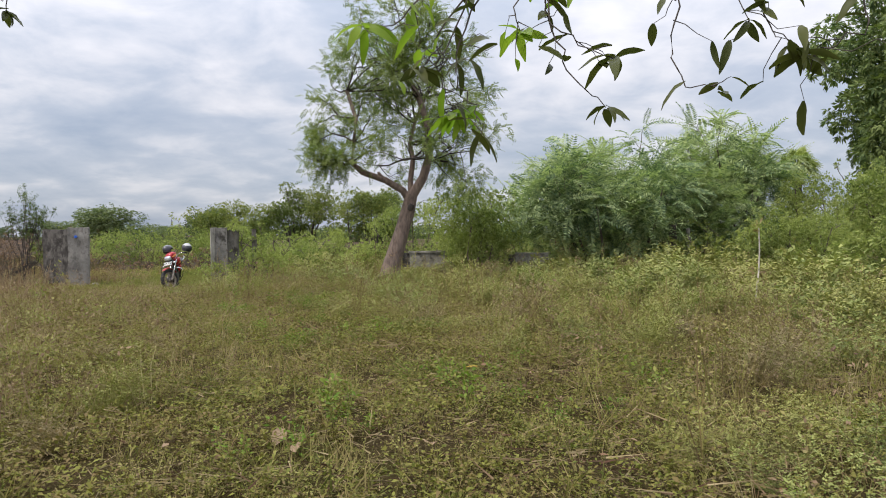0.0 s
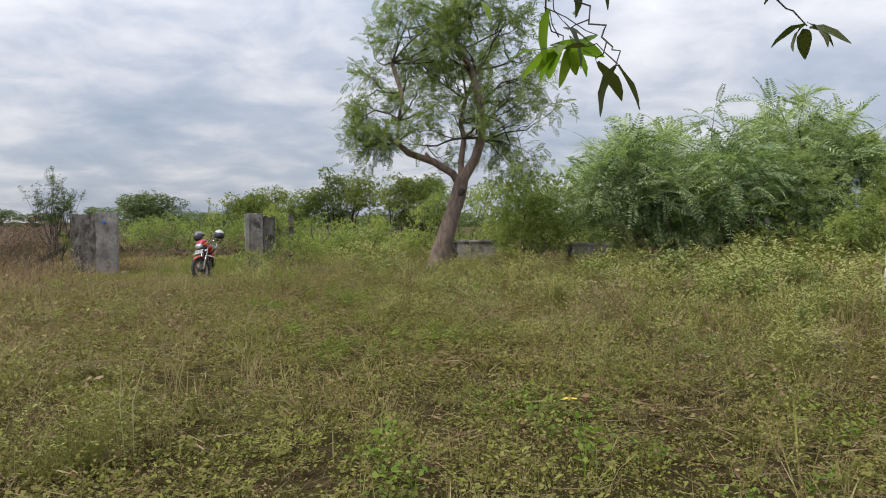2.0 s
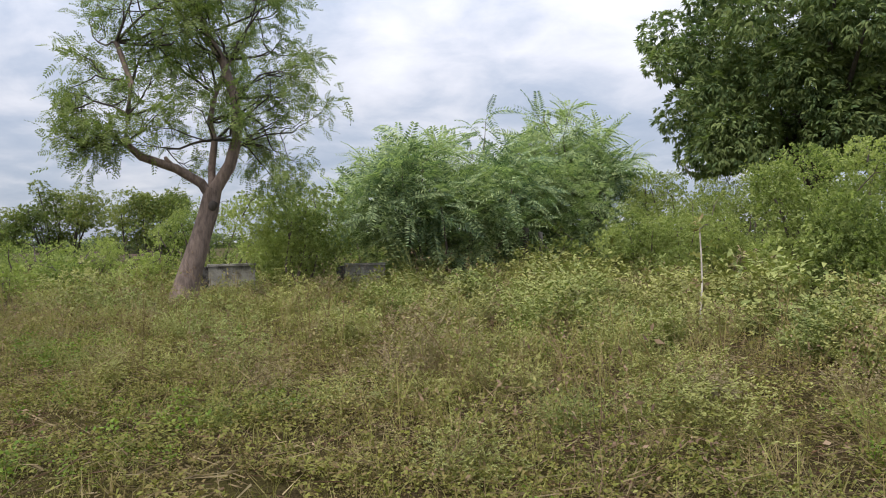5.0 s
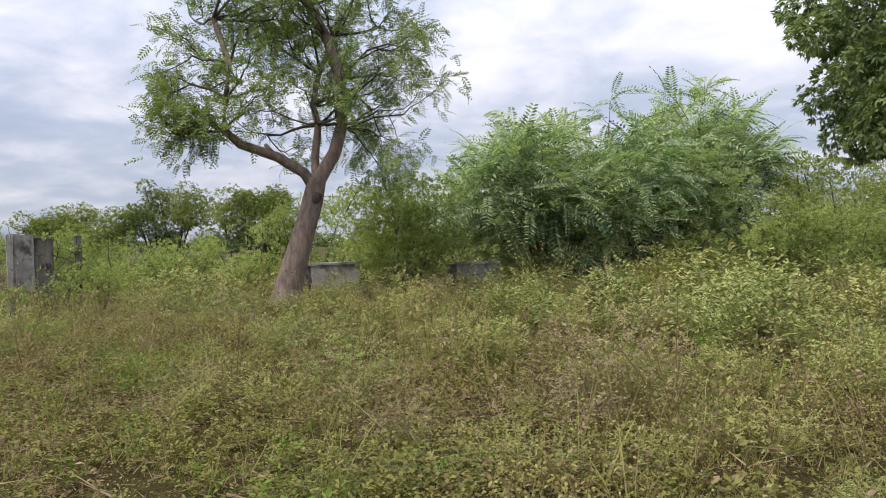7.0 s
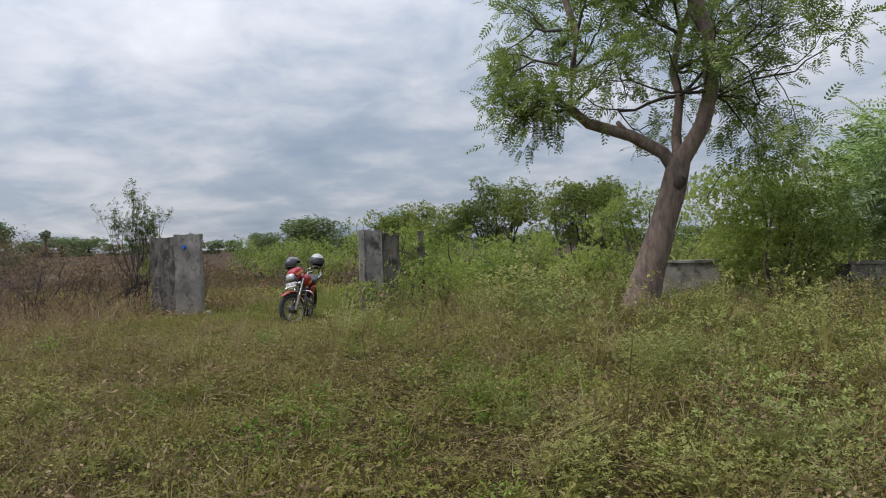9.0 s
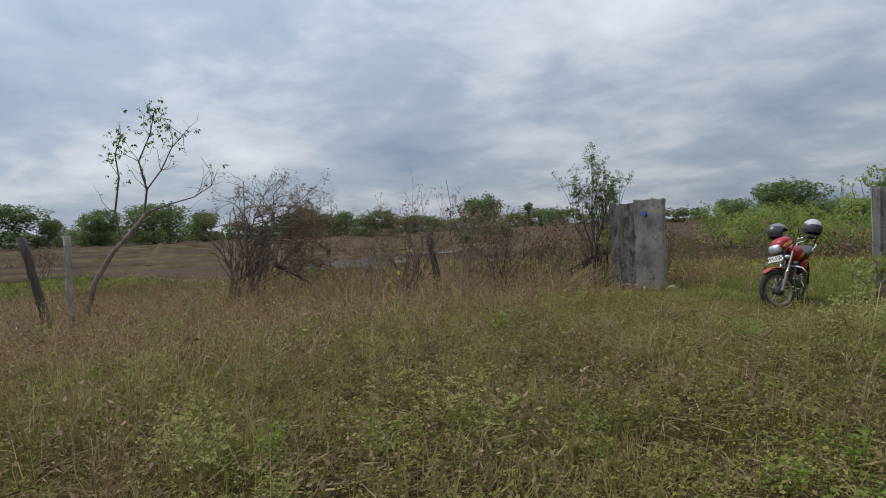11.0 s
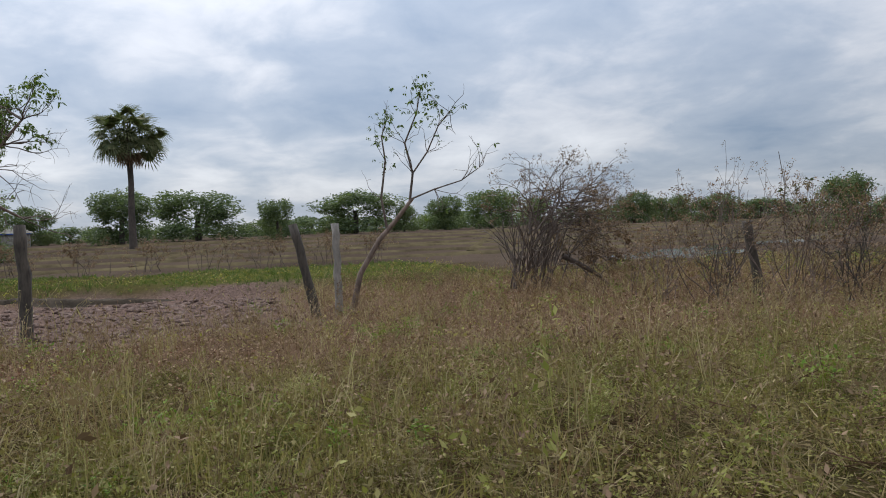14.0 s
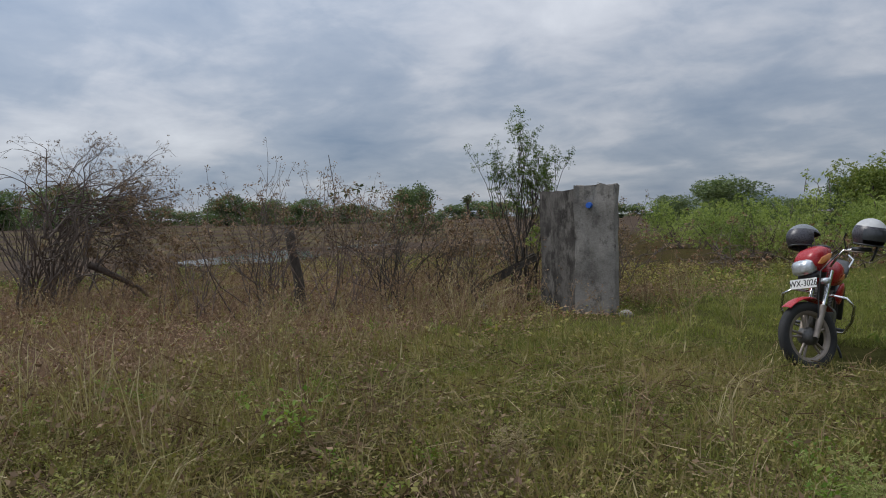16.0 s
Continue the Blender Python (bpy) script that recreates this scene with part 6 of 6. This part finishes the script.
def rosette_template(rng, n, size, tall=0.09):
    out = []
    for k in range(n):
        a = rng.uniform(0, 2 * np.pi)
        o = np.array([rng.normal(0, 0.06 + size), rng.normal(0, 0.06 + size), rng.uniform(0.01, tall)])
        t = o + np.array([np.cos(a), np.sin(a), rng.uniform(-0.3, 0.7)]) * size * rng.uniform(0.7, 1.4)
        out.append(leaf(o, t, size * rng.uniform(0.5, 0.85), rng.normal(0, 0.55, 3) + (0, 0, 1)))
    return join(*out)


def litter_template(rng, n, size):
    out = []
    for k in range(n):
        a = rng.uniform(0, 2 * np.pi)
        o = np.array([rng.normal(0, size * 1.6), rng.normal(0, size * 1.6), rng.uniform(0.01, 0.06)])
        t = o + np.array([np.cos(a), np.sin(a), rng.uniform(-0.25, 0.35)]) * size * rng.uniform(0.7, 1.4)
        out.append(leaf(o, t, size * rng.uniform(0.35, 0.6), rng.normal(0, 0.35, 3) + (0, 0, 1), 0.25))
    return join(*out)


def ribbon(pts, w):
    """A thin flat stem through the points."""
    pts = np.asarray(pts, float)
    s = unit(np.cross(pts[-1] - pts[0], (0.37, 0.81, 0.1))) * w / 2
    k = np.linspace(1, 0.4, len(pts))[:, None]
    V = np.concatenate([pts - s * k, pts + s * k])
    i, n = np.arange(len(pts) - 1), len(pts)
    return V, np.stack([i, i + n, i + n + 1, i + 1], -1)


def bare_template(rng, stems, high, bits=3, w=0.008):
    """Dry, nearly leafless branching stalks."""
    pieces, out, tips = [], [], []
    for s in range(stems):
        grow(rng, (rng.normal(0, 0.06), rng.normal(0, 0.06), -0.03), (rng.normal(0, 0.35), rng.normal(0, 0.35), 1), high * 0.6, 0.006, 1, out, tips, 0.8, 0.04, (2, 3), 0.14, 0.7, 3, 0.6)
    for p, r in out:
        pieces.append(ribbon(p, w * r[0] / 0.006))
    for p, d in tips:
        for _ in range(bits):
            e = unit(d + rng.normal(0, 0.9, 3))
            q = p + rng.normal(0, 0.02, 3)
            pieces.append(leaf(q, q + e * 0.035, 0.016, rng.normal(0, 1, 3)))
    return join(*pieces)


def scatter(rng, n, box, density):
    """Up to n places in the box, thinned by density(x, y) from 0 to 1."""
    x, y = rng.uniform(box[0], box[1], n), rng.uniform(box[2], box[3], n)
    keep = rng.uniform(0, 1, n) < density(x, y)
    x, y = x[keep], y[keep]
    return np.stack([x, y, land(x, y)], -1)


def plant(name, label, category, templates, P, mat, size, rng, tilt=0.15, vary=0.35):
    n = len(P)
    M = turns(rng.uniform(0, 2 * np.pi, n), rng.normal(0, tilt, n), rng.normal(0, tilt, n))
    s = size * np.clip(rng.normal(1, vary, n), 0.4, 1.9)
    return put(name, *strew_many(templates, P, M, s, rng), mat, label=label, category=category, kind="stuff")


def clear(x, y):
    """Kept bare: the mud, the field, the walls' footprints and the motorcycle's wheels."""
    k = (1 - mud_mask(x, y)) * (1 - field_mask(x, y))
    k = k * (np.hypot(x + 7.5, y - 20.6) > 0.75)
    return k


def lane(x, y):
    """The short-cropped way in through the gate."""
    e = 0.3 * waves(x, y, 1.3)
    return smooth01(-10.6, -9.9, x + e) * smooth01(-5.6, -6.6, x + e) * smooth01(15.8, 17.2, y + e)


def dry_side(x, y):
    """Grows from 0 to 1 towards the fence line and the dry side of the plot."""
    return smooth01(-2.0, -8.0, x + 0.9 * waves(x, y, 0.7) + 0.16 * (y - 12))


gr = np.random.default_rng(2024)
WIDE = (-30, 16, 1.0, 31)
NEAR = (-12, 7, 0.8, 20)
near = lambda x, y: smooth01(8, 3, from_path(x, y))
ahead = lambda x, y: np.where(y - 0.45 * np.abs(x) * (x > 0) > np.where(x < -4, 4.0, 1.2), 1.0, 0.0)
clump = lambda x, y, s, k: smooth01(-0.35 + k, 0.4 + k, waves(x + 3, y, s) + 0.6 * waves(y, x + 9, s * 2.3))

# soft mounds of weeds: centre, radius and height of each
mounds = scatter(gr, 3300, WIDE, lambda x, y: clear(x, y) * (1 - lane(x, y)) * (1 - dry_ground(x, y)) * smooth01(0.9, 2.6, from_path(x, y)) * smooth01(-16, -13, x) * (1 - 0.86 * dry_side(x, y)) * (1 - 0.9 * green_mask(x, y)) * (0.35 + 0.65 * smooth01(2, 9, y)))
m_rad = gr.uniform(0.26, 0.8, len(mounds))
m_high = gr.uniform(0.55, 1.15, len(mounds)) * np.where(mounds[:, 1] < 5, 0.62, 1.0)


def mound_plants(per):
    k = np.repeat(np.arange(len(mounds)), per)
    r = np.sqrt(gr.uniform(0, 1, len(k)))
    a = gr.uniform(0, 2 * np.pi, len(k))
    x, y = mounds[k, 0] + r * m_rad[k] * np.cos(a), mounds[k, 1] + r * m_rad[k] * np.sin(a)
    s = m_high[k] * (1.05 - 0.6 * r ** 2)
    low = 1 - 0.45 * np.exp(-(((x - 1.2) / 3.4) ** 2 + ((y - 21.6) / 1.8) ** 2))
    keep = (clear(x, y) > 0.5) & (from_path(x, y) > 0.7)
    return np.stack([x, y, land(x, y)], -1)[keep], (s * low)[keep]


def plant_sized(name, label, category, templates, P, s, mat, rng, tilt=0.15):
    n = len(P)
    M = turns(rng.uniform(0, 2 * np.pi, n), rng.normal(0, tilt, n), rng.normal(0, tilt, n))
    return put(name, *strew_many(templates, P, M, s * rng.uniform(0.8, 1.2, n), rng), mat, label=label, category=category, kind="stuff")


def bush_template(rng, twigs, per, leaflet, kite=False):
    """A bushy weed 1 m across and half as high: stems that fan out from the foot and end in sprays of small leaves, layered with dark gaps."""
    C, R = lumps(rng, (0, 0, 0.19), (0.38, 0.38, 0.15), 11, 0.15)
    P, D = shell(rng, C, R, twigs, 0.6, 1.0)
    out = []
    for p, d in zip(P, D):
        if p[2] < 0.04:
            p = p * (1, 1, 0) + (0, 0, rng.uniform(0.03, 0.2))
        e = unit(d * (0.9, 0.9, 0.4) + rng.normal(0, 0.35, 3) + (0, 0, 0.4))
        side = unit(np.cross(e, (0.1, 0.07, 1)))
        reach = leaflet * per * 0.36
        out.append(blade3(p * (0.35, 0.35, 0.0), p + e * reach * 0.6, leaflet * 0.14))
        for k in range(per):
            o = p + e * reach * ((k + 0.5) / per - 0.4)
            t = o + (side * (0.9 if k % 2 else -0.9) + e * rng.uniform(0.3, 0.9) + rng.normal(0, 0.22, 3)) * leaflet * rng.uniform(0.75, 1.25)
            up = rng.normal(0, 0.35, 3) + (0, 0, 1)
            if kite:
                V, Q = leaf(o, t, leaflet * rng.uniform(0.5, 0.7), up)
                out += [(V, Q[:, [0, 1, 2]]), (V, Q[:, [0, 2, 3]])]
            else:
                out.append(leaflet3(o, t, leaflet * rng.uniform(0.6, 0.85), up))
    return join(*out)


m_far = from_path(mounds[:, 0], mounds[:, 1])
m_size = m_rad * 2.1 * np.where(m_far < 5.5, 0.75, 1.0) * (1 - 0.35 * dry_side(mounds[:, 0], mounds[:, 1]))
m_size = m_size * (1 - 0.30 * np.exp(-(((mounds[:, 0] - 0.3) / 4.2) ** 2 + ((mounds[:, 1] - 17.2) / 3.6) ** 2)))
m_size = m_size * (1 - 0.48 * np.exp(-(((mounds[:, 0] - 1.0) / 3.6) ** 2 + ((mounds[:, 1] - 21.6) / 2.2) ** 2)))
m_size = m_size * (0.62 + 0.9 * smooth01(-0.2, 0.7, waves(mounds[:, 0], mounds[:, 1], 1.4) + 0.5 * waves(mounds[:, 1], mounds[:, 0] + 4, 2.9)))
tone = 0.5 + 0.3 * waves(mounds[:, 0], mounds[:, 1], 0.6) + gr.normal(0, 0.22, len(mounds)) + 0.25 * dry_side(mounds[:, 0], mounds[:, 1])
SPECIES = [("grey_green", GREYWEED, -9, 0.2), ("fresh_green", GREENWEED, 0.2, 0.42), ("yellow_green", YELLOWWEED, 0.42, 0.78), ("browned", BROWNWEED, 0.78, 9)]
for word, mat, t0, t1 in SPECIES:
    for twigs, per, size, lo, hi in [(92, 6, 0.043, 9.5, 99), (190, 7, 0.027, 4.5, 9.5), (270, 7, 0.0165, 0, 4.5)]:
        k = (m_far >= lo) & (m_far < hi) & (tone >= t0) & (tone < t1)
        if k.any():
            plant_sized("weed_mounds", word.replace("_", "-") + " soft bushy weed mounds", "weeds", [bush_template(gr, twigs, per, size, lo == 0) for _ in range(5)], mounds[k], m_size[k], mat, gr, 0.1)
W_FINE = [weed_template(gr, 6, 10, 0.34, 0.024) for _ in range(7)]
W_WIDE = [weed_template(gr, 5, 10, 0.50, 0.042, 0.6) for _ in range(7)]
P, s = mound_plants(1)
far_off = from_path(P[:, 0], P[:, 1]) > 5.5
plant_sized("bushy_weeds", "soft knee-high mounds of olive-green bushy weeds", "weeds", W_WIDE, P[far_off], s[far_off] * 0.95, WEED, gr)
W_MID = [weed_template(gr, 7, 14, 0.46, 0.025, 0.7) for _ in range(7)]
plant_sized("bushy_weeds_by_path", "soft knee-high olive-green bushy weeds", "weeds", W_MID, P[~far_off], s[~far_off] * 0.95, WEED, gr)
plant("weeds", "low olive-green weeds with tiny leaves", "weeds", W_FINE, scatter(gr, 5000, NEAR, lambda x, y: clear(x, y) * ahead(x, y) * (1 - lane(x, y)) * (1 - 0.5 * green_mask(x, y)) * smooth01(11, 7, from_path(x, y)) * (1 - 0.35 * dry_side(x, y)) * (0.12 + 0.88 * clump(x, y, 1.1, 0.1))), WEED, 0.62, gr)
plant("leafy_weeds", "patches of fresh green leafy weeds", "weeds", [weed_template(gr, 6, 10, 0.22, 0.03, 0.8) for _ in range(5)], scatter(gr, 9000, WIDE, lambda x, y: clear(x, y) * (1 - bank_mask(x, y)) * np.maximum(0.75 * (1 - 0.7 * lane(x, y)) * clump(x, y, 0.8, 0.28), 0.9 * np.exp(-(((x + 2.7) / 1.3) ** 2 + ((y - 13.6) / 1.5) ** 2)))), LUSH, 0.9, gr)
C_SMALL = [rosette_template(gr, 20, 0.0195, 0.12) for _ in range(7)]
P = scatter(gr, 36000, NEAR, lambda x, y: clear(x, y) * ahead(x, y) * smooth01(8.5, 3.5, from_path(x, y)) * (1 - 0.25 * dry_side(x, y)) * (0.12 + 0.88 * clump(x, y, 1.7, 0.0)))
HERBS = [bush_template(gr, 13, 5, 0.065) for _ in range(7)]
plant("small_herbs", "low fresh green herbs with tiny leaves", "weeds", HERBS, scatter(gr, 20000, NEAR, lambda x, y: clear(x, y) * ahead(x, y) * (1 - 0.8 * lane(x, y)) * smooth01(7.5, 3.0, from_path(x, y)) * (1 - 0.45 * dry_side(x, y)) * (0.25 + 0.75 * clump(x, y, 1.3, 0.0))), FRESHCOVER, 0.27, gr)
dry = gr.uniform(0.1, 1.0, len(P)) < dry_side(P[:, 0], P[:, 1])
plant("ground_cover", "mat of small browning creeping leaves over the soil", "weeds", C_SMALL, P[dry], COVER, 1.0, gr)
plant("ground_cover", "mat of small yellow-green creeping leaves over the soil", "weeds", C_SMALL, P[~dry], FRESHCOVER, 1.0, gr)
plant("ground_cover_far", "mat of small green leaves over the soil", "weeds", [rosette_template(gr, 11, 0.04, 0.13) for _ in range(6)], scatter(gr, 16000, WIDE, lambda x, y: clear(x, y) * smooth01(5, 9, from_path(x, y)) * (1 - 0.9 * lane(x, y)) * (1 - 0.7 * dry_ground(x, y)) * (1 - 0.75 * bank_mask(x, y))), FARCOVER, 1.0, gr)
plant("green_grass", "short green grass among the weeds", "grass", [tuft_template(gr, 11, 0.15, 0.006, 0.6) for _ in range(5)], scatter(gr, 17000, WIDE, lambda x, y: clear(x, y) * (0.10 + 0.85 * green_mask(x, y) * (1 - 0.6 * bank_mask(x, y)) + 0.1 * near(x, y))), GREENGRASS, 1.0, gr)
plant("dry_grass", "thin dry straw-coloured grass tufts", "grass", [tuft_template(gr, 9, 0.5, 0.005, 0.6, True) for _ in range(6)], scatter(gr, 6000, (-22, 8, 1.5, 27), lambda x, y: clear(x, y) * (1 - 0.8 * green_mask(x, y)) * smooth01(0.5, 1.2, from_path(x, y)) * (0.04 + 0.6 * dry_side(x, y) * (0.15 + 0.85 * clump(x, y, 0.9, 0.05)))), DRYGRASS, 0.95, gr)
plant("long_straw", "long bent straw blades in loose tufts", "grass", [tuft_template(gr, 9, 0.7, 0.0045, 0.7, True) for _ in range(5)], scatter(gr, 1500, (-16, -2, 6, 20), lambda x, y: clear(x, y) * (1 - lane(x, y)) * smooth01(-3.6, -5.6, x) * smooth01(0.6, 1.3, from_path(x, y)) * dry_side(x, y) * clump(x, y, 0.8, 0.4)), DRYGRASS, 1.0, gr)
plant("russet_stalks", "dry reddish-brown leafless weed stalks", "weeds", [bare_template(gr, 4, 0.6, 2) for _ in range(6)], scatter(gr, 5600, (-24, 4, 4, 30), lambda x, y: clear(x, y) * smooth01(1.8, 3, from_path(x, y)) * (1 - lane(x, y)) * (0.03 + 0.10 * dry_side(x, y) + 0.87 * dry_ground(x, y) * (0.3 + 0.7 * clump(x, y, 0.8, 0.0)))), RUSSET, 0.85, gr)
plant("brown_litter", "brown dead leaves and stems matted on the soil", "litter", [rosette_template(gr, 13, 0.026) for _ in range(5)], scatter(gr, 12000, (-24, -4, 8, 27), lambda x, y: clear(x, y) * (1 - lane(x, y)) * dry_ground(x, y)), LITTER, 1.0, gr)
plant("thin_stalks", "tall thin weed stalks with sparse leaves", "weeds", [bare_template(gr, 2, 0.75, 6) for _ in range(5)], scatter(gr, 1100, (-8, 12, 2.5, 24), lambda x, y: clear(x, y) * (1 - lane(x, y)) * smooth01(1.2, 2.2, from_path(x, y)) * clump(x, y, 0.5, 0.1)), WEED, 0.85, gr)
plant("brown_stalks", "thin upright brown weed stalks", "weeds", [bare_template(gr, 2, 0.8, 3, 0.006) for _ in range(5)], scatter(gr, 900, (-7, 9, 2.5, 20), lambda x, y: clear(x, y) * (1 - lane(x, y)) * smooth01(1.0, 2.0, from_path(x, y)) * clump(x, y, 0.7, 0.15)), RUSSET, 0.8, gr)
plant("leaf_litter", "brown fallen leaves scattered on the soil", "leaves", [litter_template(gr, 5, 0.045) for _ in range(5)], scatter(gr, 3000, NEAR, lambda x, y: clear(x, y) * smooth01(7, 4, from_path(x, y)) * smooth01(-4.0, -1.0, x) * clump(x, y, 1.4, 0.35)), LITTER, 1.0, gr)


def fine_tuft(rng, n, high, width):
    out = []
    for _ in range(n):
        o = np.array([rng.normal(0, 0.05), rng.normal(0, 0.05), -0.01])
        a, h = rng.uniform(0, 2 * np.pi), high * rng.uniform(0.45, 1.2)
        l = rng.uniform(0.1, 0.8)
        out.append(blade3(o, o + np.array([np.cos(a) * l, np.sin(a) * l, 1 - 0.3 * l]) * h, width))
    return join(*out)


plant("fine_grass", "fine short grass blades, green to straw", "grass", [fine_tuft(gr, 14, 0.15, 0.0075) for _ in range(6)], scatter(gr, 38000, NEAR, lambda x, y: clear(x, y) * ahead(x, y) * smooth01(10, 6, from_path(x, y)) * (0.2 + 0.8 * np.maximum(dry_side(x, y), green_mask(x, y))) * (0.3 + 0.7 * clump(x, y, 1.0, 0.0))), GRASSMIX, 1.0, gr)
plant("low_dry_stems", "low brown branching weed stems in the grass", "weeds", [bare_template(gr, 3, 0.24, 1, 0.005) for _ in range(6)], scatter(gr, 5200, NEAR, lambda x, y: clear(x, y) * ahead(x, y) * (1 - lane(x, y)) * smooth01(9, 6, from_path(x, y)) * dry_side(x, y) * (0.25 + 0.75 * clump(x, y, 1.2, 0.0))), RUSSET, 1.0, gr)
plant("bent_straw", "single long bent straw stems", "grass", [tuft_template(gr, 3, 0.42, 0.0055, 0.85) for _ in range(6)], scatter(gr, 2600, NEAR, lambda x, y: clear(x, y) * ahead(x, y) * smooth01(8, 5, from_path(x, y)) * smooth01(0.5, 0.9, from_path(x, y)) * (0.1 + 0.9 * dry_side(x, y)) * clump(x, y, 0.8, 0.15)), DRYGRASS, 1.0, gr)
plant("bank_grass", "short fresh green grass on the low bank", "grass", [tuft_template(gr, 9, 0.13, 0.012, 0.6) for _ in range(5)], scatter(gr, 5200, (-35, -22, -4, 18), lambda x, y: bank_mask(x, y) * (1 - field_mask(x, y)) * (0.25 + 0.75 * clump(x, y, 0.5, -0.1))), BANKGRASS, 1.0, gr)
W_UP = [weed_template(gr, 4, 18, 0.6, 0.025, 0.28) for _ in range(7)]
plant("upright_weeds", "upright knee-high weed stems with small olive leaves", "weeds", W_UP, scatter(gr, 2600, (-6, 9, 3, 20), lambda x, y: clear(x, y) * ahead(x, y) * (1 - lane(x, y)) * smooth01(1.2, 2.6, from_path(x, y)) * smooth01(11, 7, from_path(x, y)) * (1 - 0.8 * dry_side(x, y)) * clump(x, y, 0.9, 0.15)), WEED, 0.9, gr)


def thatch_template(rng, n):
    """Dead stems and straw bits lying crosswise on the soil."""
    out = []
    for _ in range(n):
        o = np.array([rng.normal(0, 0.12), rng.normal(0, 0.12), rng.uniform(0.005, 0.05)])
        a = rng.uniform(0, 2 * np.pi)
        out.append(blade3(o, o + np.array([np.cos(a), np.sin(a), rng.normal(0.1, 0.22)]) * rng.uniform(0.06, 0.2), rng.uniform(0.004, 0.008)))
    return join(*out)


LANEGRASS = foliage("cropped_grass", [(0.075, 0.09, 0.026), (0.155, 0.17, 0.045), (0.26, 0.255, 0.08)], 0.3, patch=1.2)
plant("lane_grass", "short cropped bright green grass in the gateway", "grass", [fine_tuft(gr, 14, 0.07, 0.010) for _ in range(6)], scatter(gr, 15000, (-12.5, -4.5, 15.0, 31), lambda x, y: clear(x, y) * (1 - 0.9 * dry_ground(x, y)) * np.maximum(lane(x, y), 0.7 * green_mask(x, y))), LANEGRASS, 1.0, gr)
plant("thatch", "dead straw and broken stems lying on the soil", "litter", [thatch_template(gr, 13) for _ in range(6)], scatter(gr, 26000, NEAR, lambda x, y: clear(x, y) * ahead(x, y) * smooth01(9, 4, from_path(x, y)) * (0.35 + 0.65 * dry_side(x, y))), THATCH, 1.0, gr)
